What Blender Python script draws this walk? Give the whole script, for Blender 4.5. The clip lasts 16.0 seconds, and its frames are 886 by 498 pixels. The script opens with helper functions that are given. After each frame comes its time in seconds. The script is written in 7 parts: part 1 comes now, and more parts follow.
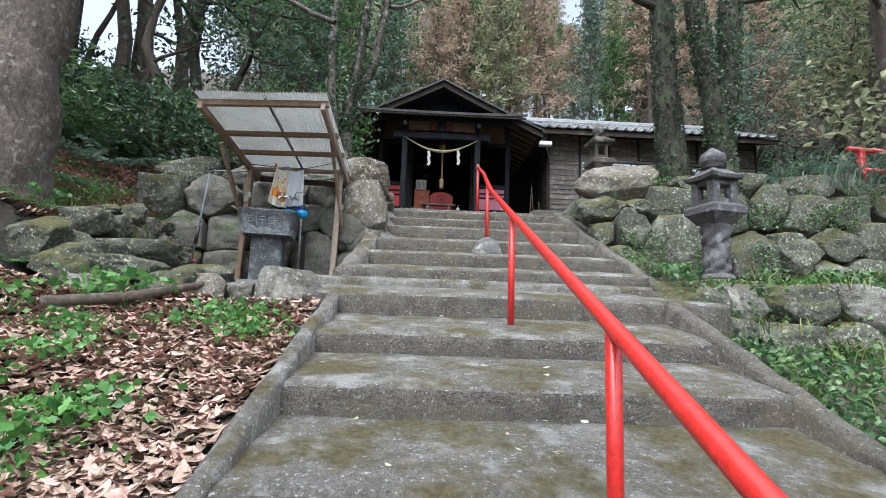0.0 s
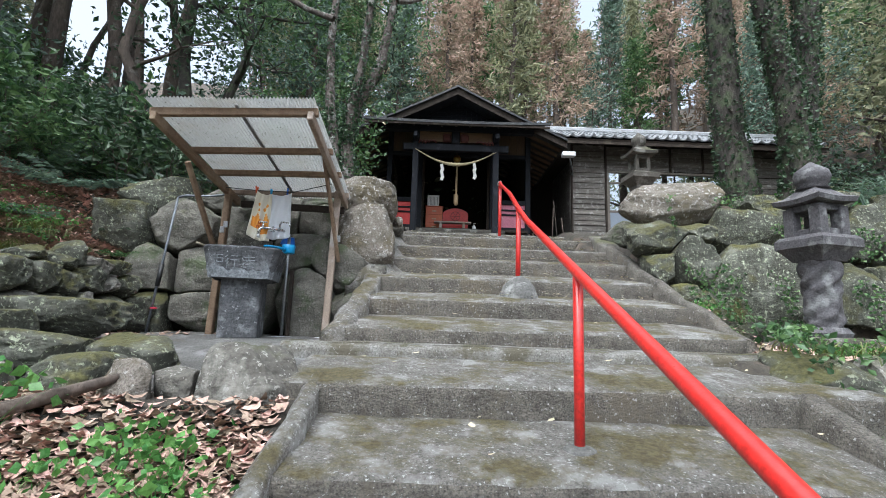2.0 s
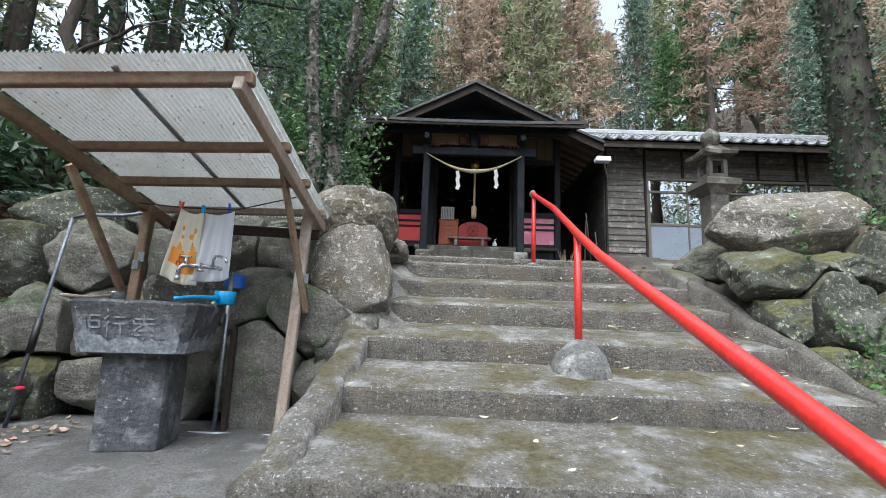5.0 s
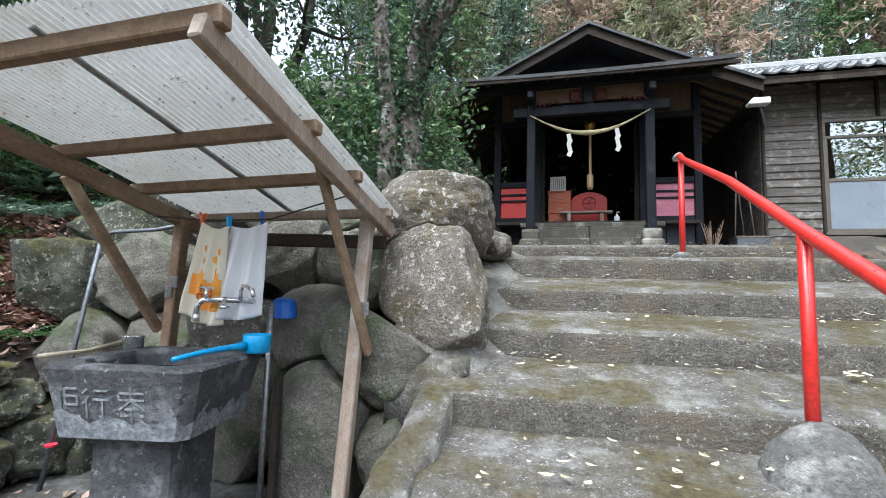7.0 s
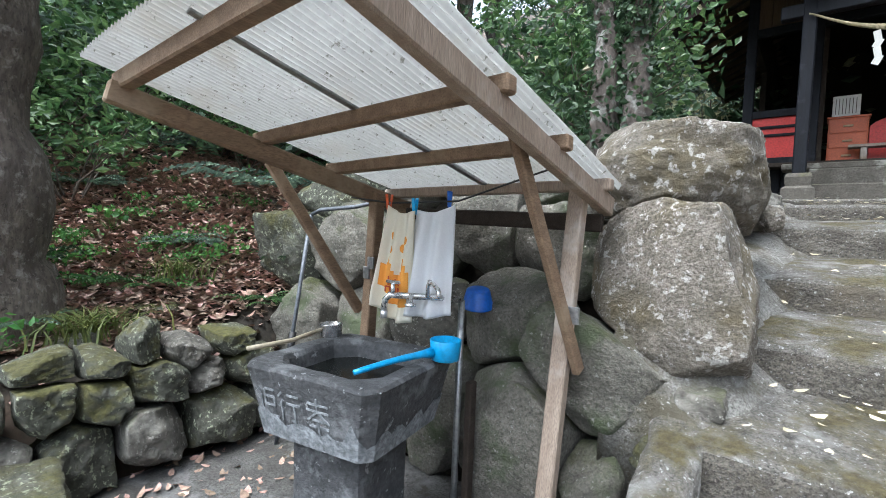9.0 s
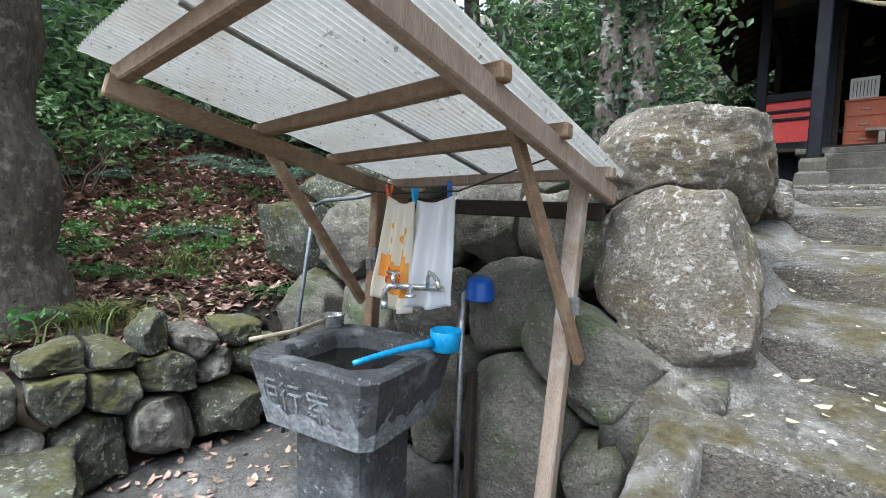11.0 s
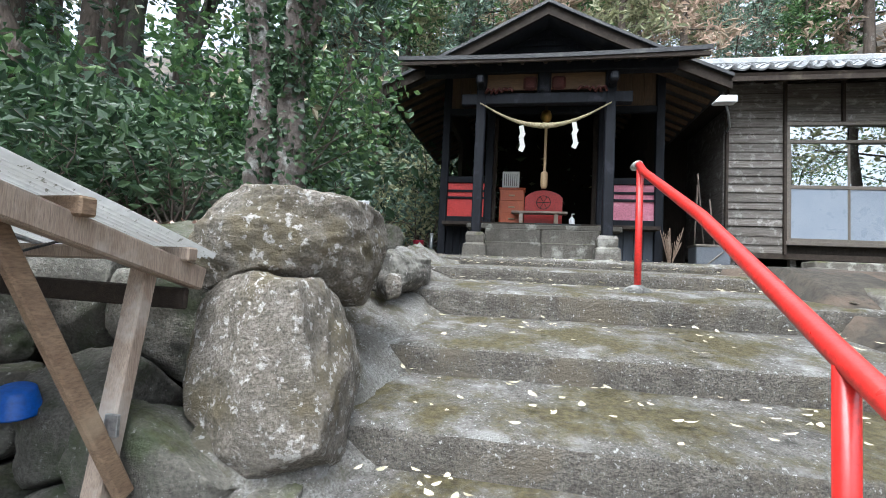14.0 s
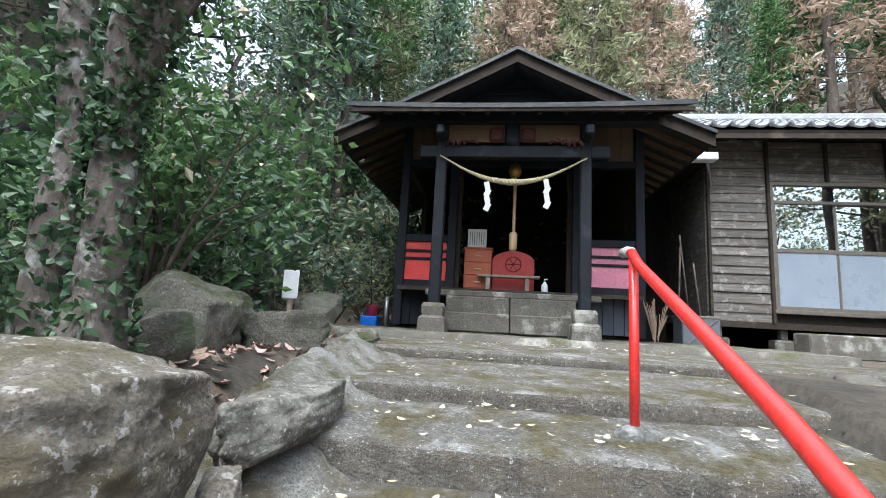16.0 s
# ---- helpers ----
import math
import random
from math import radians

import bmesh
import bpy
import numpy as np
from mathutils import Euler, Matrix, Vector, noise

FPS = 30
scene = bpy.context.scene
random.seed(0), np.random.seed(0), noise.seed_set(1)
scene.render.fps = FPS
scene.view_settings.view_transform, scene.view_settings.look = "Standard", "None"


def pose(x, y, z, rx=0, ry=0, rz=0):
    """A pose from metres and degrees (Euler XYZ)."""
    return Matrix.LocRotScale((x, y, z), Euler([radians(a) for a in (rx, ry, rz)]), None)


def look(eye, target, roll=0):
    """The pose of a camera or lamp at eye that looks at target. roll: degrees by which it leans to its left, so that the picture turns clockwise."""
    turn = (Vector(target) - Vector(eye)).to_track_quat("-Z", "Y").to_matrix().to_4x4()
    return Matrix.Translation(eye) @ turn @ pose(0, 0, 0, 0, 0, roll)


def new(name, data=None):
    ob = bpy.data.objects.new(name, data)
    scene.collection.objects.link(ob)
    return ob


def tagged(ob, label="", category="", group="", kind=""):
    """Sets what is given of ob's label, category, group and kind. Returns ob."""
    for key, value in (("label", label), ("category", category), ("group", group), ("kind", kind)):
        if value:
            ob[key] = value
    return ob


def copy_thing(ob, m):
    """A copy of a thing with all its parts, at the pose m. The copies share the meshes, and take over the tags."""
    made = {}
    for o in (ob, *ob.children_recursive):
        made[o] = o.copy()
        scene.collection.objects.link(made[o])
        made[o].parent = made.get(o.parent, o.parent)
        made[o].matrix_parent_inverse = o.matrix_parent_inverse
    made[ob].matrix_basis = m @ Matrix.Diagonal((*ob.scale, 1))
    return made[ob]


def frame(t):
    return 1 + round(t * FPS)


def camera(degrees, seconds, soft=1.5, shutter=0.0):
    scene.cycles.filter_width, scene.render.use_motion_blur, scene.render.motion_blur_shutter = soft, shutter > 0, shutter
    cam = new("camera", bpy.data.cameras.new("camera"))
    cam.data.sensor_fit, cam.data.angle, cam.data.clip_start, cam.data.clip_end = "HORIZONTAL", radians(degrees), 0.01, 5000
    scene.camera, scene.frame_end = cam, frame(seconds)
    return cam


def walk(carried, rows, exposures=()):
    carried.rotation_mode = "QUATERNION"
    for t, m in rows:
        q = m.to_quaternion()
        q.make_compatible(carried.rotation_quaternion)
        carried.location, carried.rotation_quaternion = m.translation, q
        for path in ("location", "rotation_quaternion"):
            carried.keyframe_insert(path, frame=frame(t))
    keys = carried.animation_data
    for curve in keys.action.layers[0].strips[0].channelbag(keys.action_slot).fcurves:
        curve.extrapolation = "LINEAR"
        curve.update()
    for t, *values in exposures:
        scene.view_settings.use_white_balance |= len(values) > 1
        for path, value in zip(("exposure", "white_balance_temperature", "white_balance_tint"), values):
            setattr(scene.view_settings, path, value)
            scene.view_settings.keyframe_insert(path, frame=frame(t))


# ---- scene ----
cam = camera(87.9, 16.0, 0.75)
PATH = [
    (0, (0.009, -0.057, 1.312), (0.081, 1.924, 1.575), 2.0),
    (0.5, (-0.051, 0.227, 1.393), (-0.002, 2.206, 1.678), 2.1),
    (1, (-0.058, 0.418, 1.533), (-0.034, 2.396, 1.829), 2.3),
    (1.5, (-0.053, 0.7, 1.549), (-0.023, 2.678, 1.842), 2.0),
    (2, (-0.049, 0.924, 1.737), (-0.027, 2.901, 2.038), 1.9),
    (2.5, (-0.103, 1.251, 1.76), (-0.079, 3.227, 2.068), 1.9),
    (3, (-0.146, 1.472, 1.956), (-0.12, 3.445, 2.286), 2.3),
    (3.5, (-0.117, 1.712, 1.932), (-0.089, 3.682, 2.274), 2.0),
    (5.8, (-0.068, 2.62, 2.304), (-0.179, 4.59, 2.628), 1.9),
    (6, (-0.086, 2.708, 2.319), (-0.222, 4.681, 2.615), 1.7),
    (6.5, (-0.095, 3.047, 2.449), (-0.391, 5.01, 2.692), 1.7),
    (7, (-0.123, 3.248, 2.532), (-0.625, 5.175, 2.72), 1.5),
    (7.5, (-0.213, 3.564, 2.587), (-0.96, 5.416, 2.707), 1.2),
    (8, (-0.321, 3.616, 2.719), (-1.287, 5.367, 2.744), 2.6),
    (8.5, (-0.35, 3.647, 2.724), (-1.495, 5.287, 2.688), 2.8),
    (9, (-0.336, 3.669, 2.737), (-1.606, 5.211, 2.646), 2.3),
    (11.5, (-0.294, 3.724, 2.746), (-1.592, 5.239, 2.595), 1.7),
    (12, (-0.226, 3.77, 2.754), (-1.337, 5.43, 2.637), 1.3),
    (12.5, (-0.144, 3.81, 2.775), (-1.019, 5.607, 2.691), 1.0),
    (13, (-0.065, 3.843, 2.788), (-0.711, 5.735, 2.732), 1.4),
    (13.5, (-0.001, 3.94, 2.787), (-0.48, 5.882, 2.793), 2.2),
    (14, (0.092, 4.099, 2.895), (-0.264, 6.064, 3.014), 2.8),
    (14.5, (0.112, 4.265, 2.899), (-0.205, 6.232, 3.078), 3.0),
    (15, (0.087, 4.522, 3.121), (-0.201, 6.487, 3.35), 2.9),
    (15.5, (0.1, 4.698, 3.144), (-0.169, 6.662, 3.408), 3.1),
    (16, (0.186, 4.971, 3.327), (-0.073, 6.931, 3.63), 3.2),
]
walk(cam, [(t, look(eye, target, roll)) for t, eye, target, roll in PATH], [(0.0, 1.4, 5850, 6), (3.5, 1.5, 5850, 6), (6.5, 1.72, 5850, 6), (8.5, 1.98, 5850, 6), (12.0, 1.98, 5850, 6), (16.0, 2.0, 5850, 6)])

# ---- world, sun, exposure ----
world = bpy.data.worlds.new("world")
scene.world = world
world.use_nodes = True
wn = world.node_tree
sky = wn.nodes.new("ShaderNodeTexSky")
sky.sky_type, sky.sun_disc = "NISHITA", False
sky.sun_elevation, sky.sun_rotation = radians(70), radians(200)
sky.dust_density, sky.air_density, sky.ozone_density = 6.0, 1.0, 1.0
pale = wn.nodes.new("ShaderNodeHueSaturation")
pale.inputs["Saturation"].default_value = 0.4
wn.links.new(sky.outputs[0], pale.inputs["Color"])
wn.links.new(pale.outputs[0], wn.nodes["Background"].inputs[0])
wn.nodes["Background"].inputs[1].default_value = 0.15
sun = new("sun", bpy.data.lights.new("sun", "SUN"))
sun.data.energy, sun.data.angle, sun.data.color = 1.5, radians(60), (1.0, 0.99, 0.97)
sun.matrix_world = look((-3.0, -4.0, 14.0), (0, 4, 2))


# ---- materials ----
def mat(name, base, second=None, scale=6.0, rough=0.8, metal=0.0, bump=0.3, fine=60.0, third=None, third_scale=2.0,
        third_cut=0.55, moss=None, moss_cut=0.5, moss_scale=3.0, spot=None, spot_cut=0.62, spot_scale=25.0, island=0.0,
        stretch=(1, 1, 1), translucent=0.0, coat=0.0, bump_scale=None, objrand=0.0, grain=0.35, spec=0.5):
    m = bpy.data.materials.new(name)
    m.use_nodes = True
    nt = m.node_tree
    N, L = nt.nodes.new, nt.links.new
    bsdf = nt.nodes["Principled BSDF"]
    geo = N("ShaderNodeNewGeometry")
    mp = N("ShaderNodeMapping")
    L(geo.outputs["Position"], mp.inputs[0])
    mp.inputs["Scale"].default_value = stretch

    def noise_of(s, detail=6.0, rough_=0.6, plain=False):
        n = N("ShaderNodeTexNoise")
        n.inputs["Scale"].default_value, n.inputs["Detail"].default_value, n.inputs["Roughness"].default_value = s, detail, rough_
        L(geo.outputs["Position"] if plain else mp.outputs[0], n.inputs["Vector"])
        return n.outputs["Fac"]

    def ramp(src, a, b):
        r = N("ShaderNodeMapRange")
        r.inputs[1].default_value, r.inputs[2].default_value = a, b
        L(src, r.inputs[0])
        return r.outputs[0]

    def mix(fac, a, b):
        x = N("ShaderNodeMix")
        x.data_type = "RGBA"
        for k, v in ((0, fac), (6, a), (7, b)):
            if isinstance(v, bpy.types.NodeSocket):
                L(v, x.inputs[k])
            else:
                x.inputs[k].default_value = v if k == 0 else (*v, 1)
        return x.outputs[2]

    second = second or tuple(c * 0.65 for c in base)
    col = mix(ramp(noise_of(scale), 0.35, 0.65), base, second)
    col = mix(ramp(noise_of(fine, 3.0), 0.4, 0.75), col, mix(grain, second, (0, 0, 0)))
    if third:
        col = mix(ramp(noise_of(third_scale, 5.0, 0.65, True), third_cut - 0.05, third_cut + 0.07), col, third)
    if spot:
        col = mix(ramp(noise_of(spot_scale, 4.0, 0.7, True), spot_cut, spot_cut + 0.06), col, spot)
    if moss:
        sep = N("ShaderNodeSeparateXYZ")
        L(geo.outputs["Normal"], sep.inputs[0])
        add = N("ShaderNodeMath")
        add.operation = "MULTIPLY_ADD"
        L(sep.outputs[2], add.inputs[0])
        add.inputs[1].default_value = 0.18
        L(noise_of(moss_scale, 8.0, 0.65, True), add.inputs[2])
        col = mix(ramp(add.outputs[0], moss_cut, moss_cut + 0.14), col, mix(ramp(noise_of(40, 3.0), 0.35, 0.7), moss, tuple(c * 0.45 for c in moss)))
    if island or objrand:
        hs = N("ShaderNodeHueSaturation")
        L(col, hs.inputs["Color"])
        if objrand:
            oi = N("ShaderNodeObjectInfo")
            rnd, amt = oi.outputs["Random"], objrand
        else:
            rnd, amt = geo.outputs["Random Per Island"], island
        r2 = N("ShaderNodeMapRange")
        r2.inputs[3].default_value, r2.inputs[4].default_value = 1 - amt, 1 + amt
        L(rnd, r2.inputs[0])
        L(r2.outputs[0], hs.inputs["Value"])
        if island:
            r3 = N("ShaderNodeMapRange")
            r3.inputs[3].default_value, r3.inputs[4].default_value = 0.5 + 0.05 * amt, 0.5 - 0.06 * amt
            L(rnd, r3.inputs[0])
            L(r3.outputs[0], hs.inputs["Hue"])
        col = hs.outputs[0]
    L(col, bsdf.inputs["Base Color"])
    bsdf.inputs["Metallic"].default_value = metal
    bsdf.inputs["Specular IOR Level"].default_value = spec
    rr = N("ShaderNodeMapRange")
    rr.inputs[3].default_value, rr.inputs[4].default_value = max(0.03, rough - 0.12), min(1.0, rough + 0.12)
    L(noise_of(scale * 2), rr.inputs[0])
    L(rr.outputs[0], bsdf.inputs["Roughness"])
    if coat:
        bsdf.inputs["Coat Weight"].default_value = coat
        bsdf.inputs["Coat Roughness"].default_value = 0.2
    if bump:
        bp = N("ShaderNodeBump")
        bp.inputs["Strength"].default_value, bp.inputs["Distance"].default_value = min(bump, 1.0), 0.02 * max(1.0, bump)
        L(noise_of(bump_scale or fine * 0.6, 8.0, 0.7), bp.inputs["Height"])
        L(bp.outputs[0], bsdf.inputs["Normal"])
    if translucent:
        tr = N("ShaderNodeBsdfTranslucent")
        L(col, tr.inputs[0])
        ms = N("ShaderNodeMixShader")
        ms.inputs[0].default_value = translucent
        L(bsdf.outputs[0], ms.inputs[1])
        L(tr.outputs[0], ms.inputs[2])
        L(ms.outputs[0], nt.nodes["Material Output"].inputs[0])
    return m


M_CONCRETE = mat("concrete", (0.285, 0.268, 0.242), (0.16, 0.147, 0.127), 14.0, 0.88, bump=2.4, fine=120, grain=0.75, third=(0.35, 0.342, 0.325), third_scale=5.0, third_cut=0.575,
                 moss=(0.15, 0.125, 0.055), moss_cut=0.625, moss_scale=3.2, spot=(0.55, 0.545, 0.53), spot_cut=0.585, spot_scale=60)
# rough-cast aggregate, its tone also darkened for the shade on upright faces
M_RISER = mat("rough_cast_shaded_concrete", (0.24, 0.217, 0.184), (0.125, 0.112, 0.093), 9.0, 0.95, bump=3.0, fine=110, grain=0.75, third=(0.16, 0.135, 0.1), third_scale=3.0, third_cut=0.57,
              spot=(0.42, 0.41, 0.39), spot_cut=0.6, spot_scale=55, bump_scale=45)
M_CURB = mat("curb_concrete", (0.19, 0.185, 0.178), (0.11, 0.108, 0.1), 6.0, 0.9, bump=1.6, fine=50, third=(0.33, 0.33, 0.315), third_scale=5.0, third_cut=0.58, spot=(0.42, 0.42, 0.4), spot_cut=0.64, spot_scale=35)
M_MORTAR = mat("mortar", (0.2, 0.195, 0.188), (0.115, 0.11, 0.102), 5.0, 0.85, bump=1.6, fine=100, grain=0.5, third=(0.28, 0.278, 0.275), third_scale=2.6, third_cut=0.6, spot=(0.1, 0.09, 0.07), spot_cut=0.6, spot_scale=7)
M_ROCK = mat("rock", (0.16, 0.148, 0.125), (0.09, 0.084, 0.072), 9.0, 0.9, bump=1.6, fine=45, third=(0.25, 0.24, 0.21), third_scale=4.0, third_cut=0.56,
             moss=(0.075, 0.085, 0.028), moss_cut=0.7, moss_scale=2.6, spot=(0.33, 0.32, 0.29), spot_cut=0.58, spot_scale=40, objrand=0.22)
M_ROCK_PALE = mat("rock_pale", (0.32, 0.285, 0.245), (0.15, 0.13, 0.098), 8.0, 0.9, bump=1.8, fine=95, grain=0.5, third=(0.14, 0.115, 0.07), third_scale=3.5, third_cut=0.57,
                  moss=(0.13, 0.115, 0.05), moss_cut=0.69, moss_scale=3.4, spot=(0.46, 0.44, 0.41), spot_cut=0.56, spot_scale=26, objrand=0.1)
M_ROCK_DARK = mat("rock_dark", (0.24, 0.225, 0.19), (0.128, 0.12, 0.1), 9.0, 0.9, bump=1.7, fine=80, third=(0.085, 0.105, 0.055), third_scale=3.0, third_cut=0.56,
                  moss=(0.075, 0.085, 0.026), moss_cut=0.63, moss_scale=2.4, spot=(0.3, 0.3, 0.27), spot_cut=0.61, spot_scale=45, objrand=0.22)
M_ROCK_MOSSY = mat("rock_mossy", (0.125, 0.125, 0.098), (0.07, 0.073, 0.055), 9.0, 0.92, bump=1.7, fine=50, third=(0.19, 0.19, 0.16), third_scale=4.0, third_cut=0.58,
                   moss=(0.105, 0.1, 0.03), moss_cut=0.54, moss_scale=3.0, spot=(0.36, 0.39, 0.28), spot_cut=0.565, spot_scale=34, objrand=0.2)
M_SOIL = mat("soil_and_litter", (0.06, 0.05, 0.037), (0.03, 0.026, 0.02), 4.0, 0.95, bump=1.0, fine=30, third=(0.1, 0.072, 0.052), third_scale=1.6, third_cut=0.54,
             moss=(0.05, 0.065, 0.02), moss_cut=0.78, moss_scale=0.9)
M_LITTER = mat("dead_leaf", (0.46, 0.335, 0.265), (0.28, 0.185, 0.135), 9.0, 0.75, bump=0.2, fine=50, island=0.5)
M_YLEAF = mat("yellow_leaf", (0.56, 0.52, 0.38), (0.45, 0.39, 0.25), 9.0, 0.7, bump=0.2, fine=50, island=0.3)
M_LEAF = mat("leaf_green", (0.105, 0.2, 0.07), (0.07, 0.145, 0.052), 3.0, 0.45, bump=0, island=0.55, translucent=0.35)
M_LEAF_DARK = mat("leaf_dark", (0.055, 0.11, 0.048), (0.038, 0.075, 0.036), 3.0, 0.45, bump=0, island=0.55, translucent=0.3)
M_LEAF_BRIGHT = mat("leaf_bright", (0.1, 0.27, 0.06), (0.075, 0.2, 0.045), 3.0, 0.5, bump=0, island=0.35, translucent=0.35)
M_LEAF_BLUE = mat("leaf_blue_green", (0.17, 0.25, 0.185), (0.12, 0.18, 0.135), 3.0, 0.5, bump=0, island=0.5, translucent=0.3)
M_LEAF_OLIVE = mat("leaf_olive", (0.33, 0.34, 0.2), (0.23, 0.25, 0.14), 2.0, 0.6, bump=0, island=0.45, translucent=0.45)
M_LEAF_BROWN = mat("leaf_brown", (0.48, 0.38, 0.29), (0.37, 0.28, 0.2), 2.0, 0.7, bump=0, island=0.4, translucent=0.45)
M_LEAF_RED = mat("leaf_red", (0.27, 0.1, 0.05), (0.3, 0.18, 0.04), 2.0, 0.6, bump=0, island=0.5, translucent=0.25)
M_GRASS = mat("grass_blade", (0.1, 0.16, 0.03), (0.14, 0.16, 0.05), 5.0, 0.6, bump=0, island=0.4, translucent=0.25)
M_BARK = mat("bark", (0.13, 0.1, 0.08), (0.075, 0.058, 0.047), 6.0, 0.95, bump=1.0, fine=30, stretch=(1, 1, 0.25), third=(0.2, 0.19, 0.17), third_scale=5, third_cut=0.62)
M_BARK_PALE = mat("bark_lichen", (0.15, 0.125, 0.108), (0.075, 0.06, 0.052), 12.0, 0.95, bump=1.6, fine=35, stretch=(1, 1, 0.5), third=(0.3, 0.3, 0.28), third_scale=9, third_cut=0.58,
                   moss=(0.08, 0.1, 0.05), moss_cut=0.62, moss_scale=5, spot=(0.07, 0.055, 0.045), spot_cut=0.6, spot_scale=11)
M_BARK_GREY = mat("bark_grey", (0.21, 0.175, 0.148), (0.1, 0.082, 0.068), 10.0, 0.95, bump=2.2, fine=45, stretch=(1, 1, 0.45), third=(0.3, 0.275, 0.25), third_scale=16, third_cut=0.6, spot=(0.06, 0.05, 0.042), spot_cut=0.6, spot_scale=24)
M_BARK_DARK = mat("bark_mossy", (0.055, 0.046, 0.037), (0.034, 0.03, 0.025), 9.0, 0.95, bump=1.6, fine=30, stretch=(1, 1, 0.3), third=(0.06, 0.075, 0.04), third_scale=6, third_cut=0.55)
M_RED_PAINT = mat("red_paint", (0.62, 0.028, 0.022), (0.52, 0.022, 0.018), 8.0, 0.32, bump=0.08, fine=60, coat=0.3, spot=(0.33, 0.02, 0.015), spot_cut=0.7, spot_scale=30)
M_GREY_CAP = mat("worn_grey_paint", (0.42, 0.42, 0.42), (0.3, 0.3, 0.3), 20.0, 0.6, bump=0.2)
M_WOOD_POST = mat("weathered_timber", (0.37, 0.292, 0.232), (0.27, 0.205, 0.158), 5.0, 0.8, bump=0.35, fine=60, stretch=(6, 6, 0.5), third=(0.4, 0.35, 0.31), third_scale=3.0, third_cut=0.6)
M_WOOD_BEAM = mat("brown_timber", (0.26, 0.175, 0.11), (0.17, 0.11, 0.068), 5.0, 0.75, bump=0.35, fine=50, stretch=(4, 1, 4), third=(0.28, 0.21, 0.14), third_scale=2.5, third_cut=0.6)
M_BLACK_WOOD = mat("black_painted_wood", (0.012, 0.014, 0.021), (0.008, 0.009, 0.012), 5.0, 0.65, spec=0.2, bump=0.25, fine=50, stretch=(6, 6, 0.6), third=(0.025, 0.026, 0.034), third_scale=5, third_cut=0.63)
M_DARK_WOOD = mat("dark_aged_wood", (0.05, 0.037, 0.028), (0.028, 0.021, 0.017), 5.0, 0.75, spec=0.25, bump=0.35, fine=50, stretch=(5, 1, 5), third=(0.08, 0.065, 0.05), third_scale=3, third_cut=0.62)
M_BLUE_BOARD = mat("blue_grey_painted_board", (0.05, 0.06, 0.082), (0.036, 0.043, 0.058), 5.0, 0.6, bump=0.2, fine=50, stretch=(6, 6, 0.6))
M_BROWN_BOARD = mat("brown_aged_board", (0.12, 0.078, 0.045), (0.08, 0.05, 0.03), 5.0, 0.75, bump=0.3, fine=50, stretch=(8, 1, 0.6))
M_CARVING = mat("faded_red_carving", (0.11, 0.025, 0.02), (0.06, 0.018, 0.015), 9.0, 0.8, bump=0.3)
M_AMBER_BOARD = mat("amber_board", (0.15, 0.085, 0.04), (0.1, 0.058, 0.028), 4.0, 0.7, bump=0.3, fine=40, stretch=(0.6, 1, 6))
M_CLAP = mat("weathered_clapboard", (0.23, 0.212, 0.193), (0.105, 0.09, 0.077), 4.0, 0.85, bump=0.8, fine=30, stretch=(0.35, 1, 9), third=(0.3, 0.285, 0.268), third_scale=8.0, third_cut=0.6, objrand=0.3)
M_RED_PANEL = mat("red_panel", (0.62, 0.035, 0.03), (0.52, 0.03, 0.025), 5.0, 0.5, bump=0.1)
M_PINK_PANEL = mat("pink_panel", (0.6, 0.2, 0.28), (0.52, 0.17, 0.24), 5.0, 0.55, bump=0.1, third=(0.66, 0.3, 0.36), third_scale=4, third_cut=0.6)
M_ORANGE = mat("orange_lacquer", (0.56, 0.125, 0.045), (0.47, 0.1, 0.036), 6.0, 0.45, bump=0.1)
M_RED_CLOTH = mat("red_lacquer", (0.58, 0.03, 0.024), (0.48, 0.025, 0.02), 5.0, 0.4, bump=0.1)
M_PALE_WOOD = mat("pale_wood", (0.5, 0.36, 0.21), (0.4, 0.27, 0.15), 6.0, 0.6, bump=0.2, stretch=(5, 5, 0.6))
M_GREY_BOX = mat("grey_plastic", (0.14, 0.155, 0.175), (0.11, 0.12, 0.14), 4.0, 0.4, bump=0.05)
M_PAPER = mat("white_paper", (0.8, 0.79, 0.76), (0.72, 0.71, 0.68), 8.0, 0.85, grain=0.06, bump=0.1)
M_INK = mat("grey_ink", (0.2, 0.19, 0.17), None, 9, 0.8, bump=0)
M_STRAW = mat("straw_rope", (0.5, 0.43, 0.28), (0.36, 0.3, 0.18), 20.0, 0.8, bump=0.8, fine=120)
M_GOLD = mat("brass", (0.5, 0.31, 0.08), (0.36, 0.22, 0.06), 8.0, 0.35, 0.9, bump=0.1)
M_SKIRT = mat("pale_mortar", (0.4, 0.39, 0.365), (0.22, 0.205, 0.178), 9.0, 0.9, bump=2.0, fine=110, grain=0.55, third=(0.13, 0.115, 0.08), third_scale=4.0, third_cut=0.54, moss=(0.11, 0.1, 0.042), moss_cut=0.66, moss_scale=3.5, spot=(0.46, 0.45, 0.43), spot_cut=0.6, spot_scale=40)
M_PIPE = mat("dull_grey_pipe", (0.16, 0.175, 0.2), (0.1, 0.11, 0.125), 10.0, 0.5, 0.3, bump=0.1)
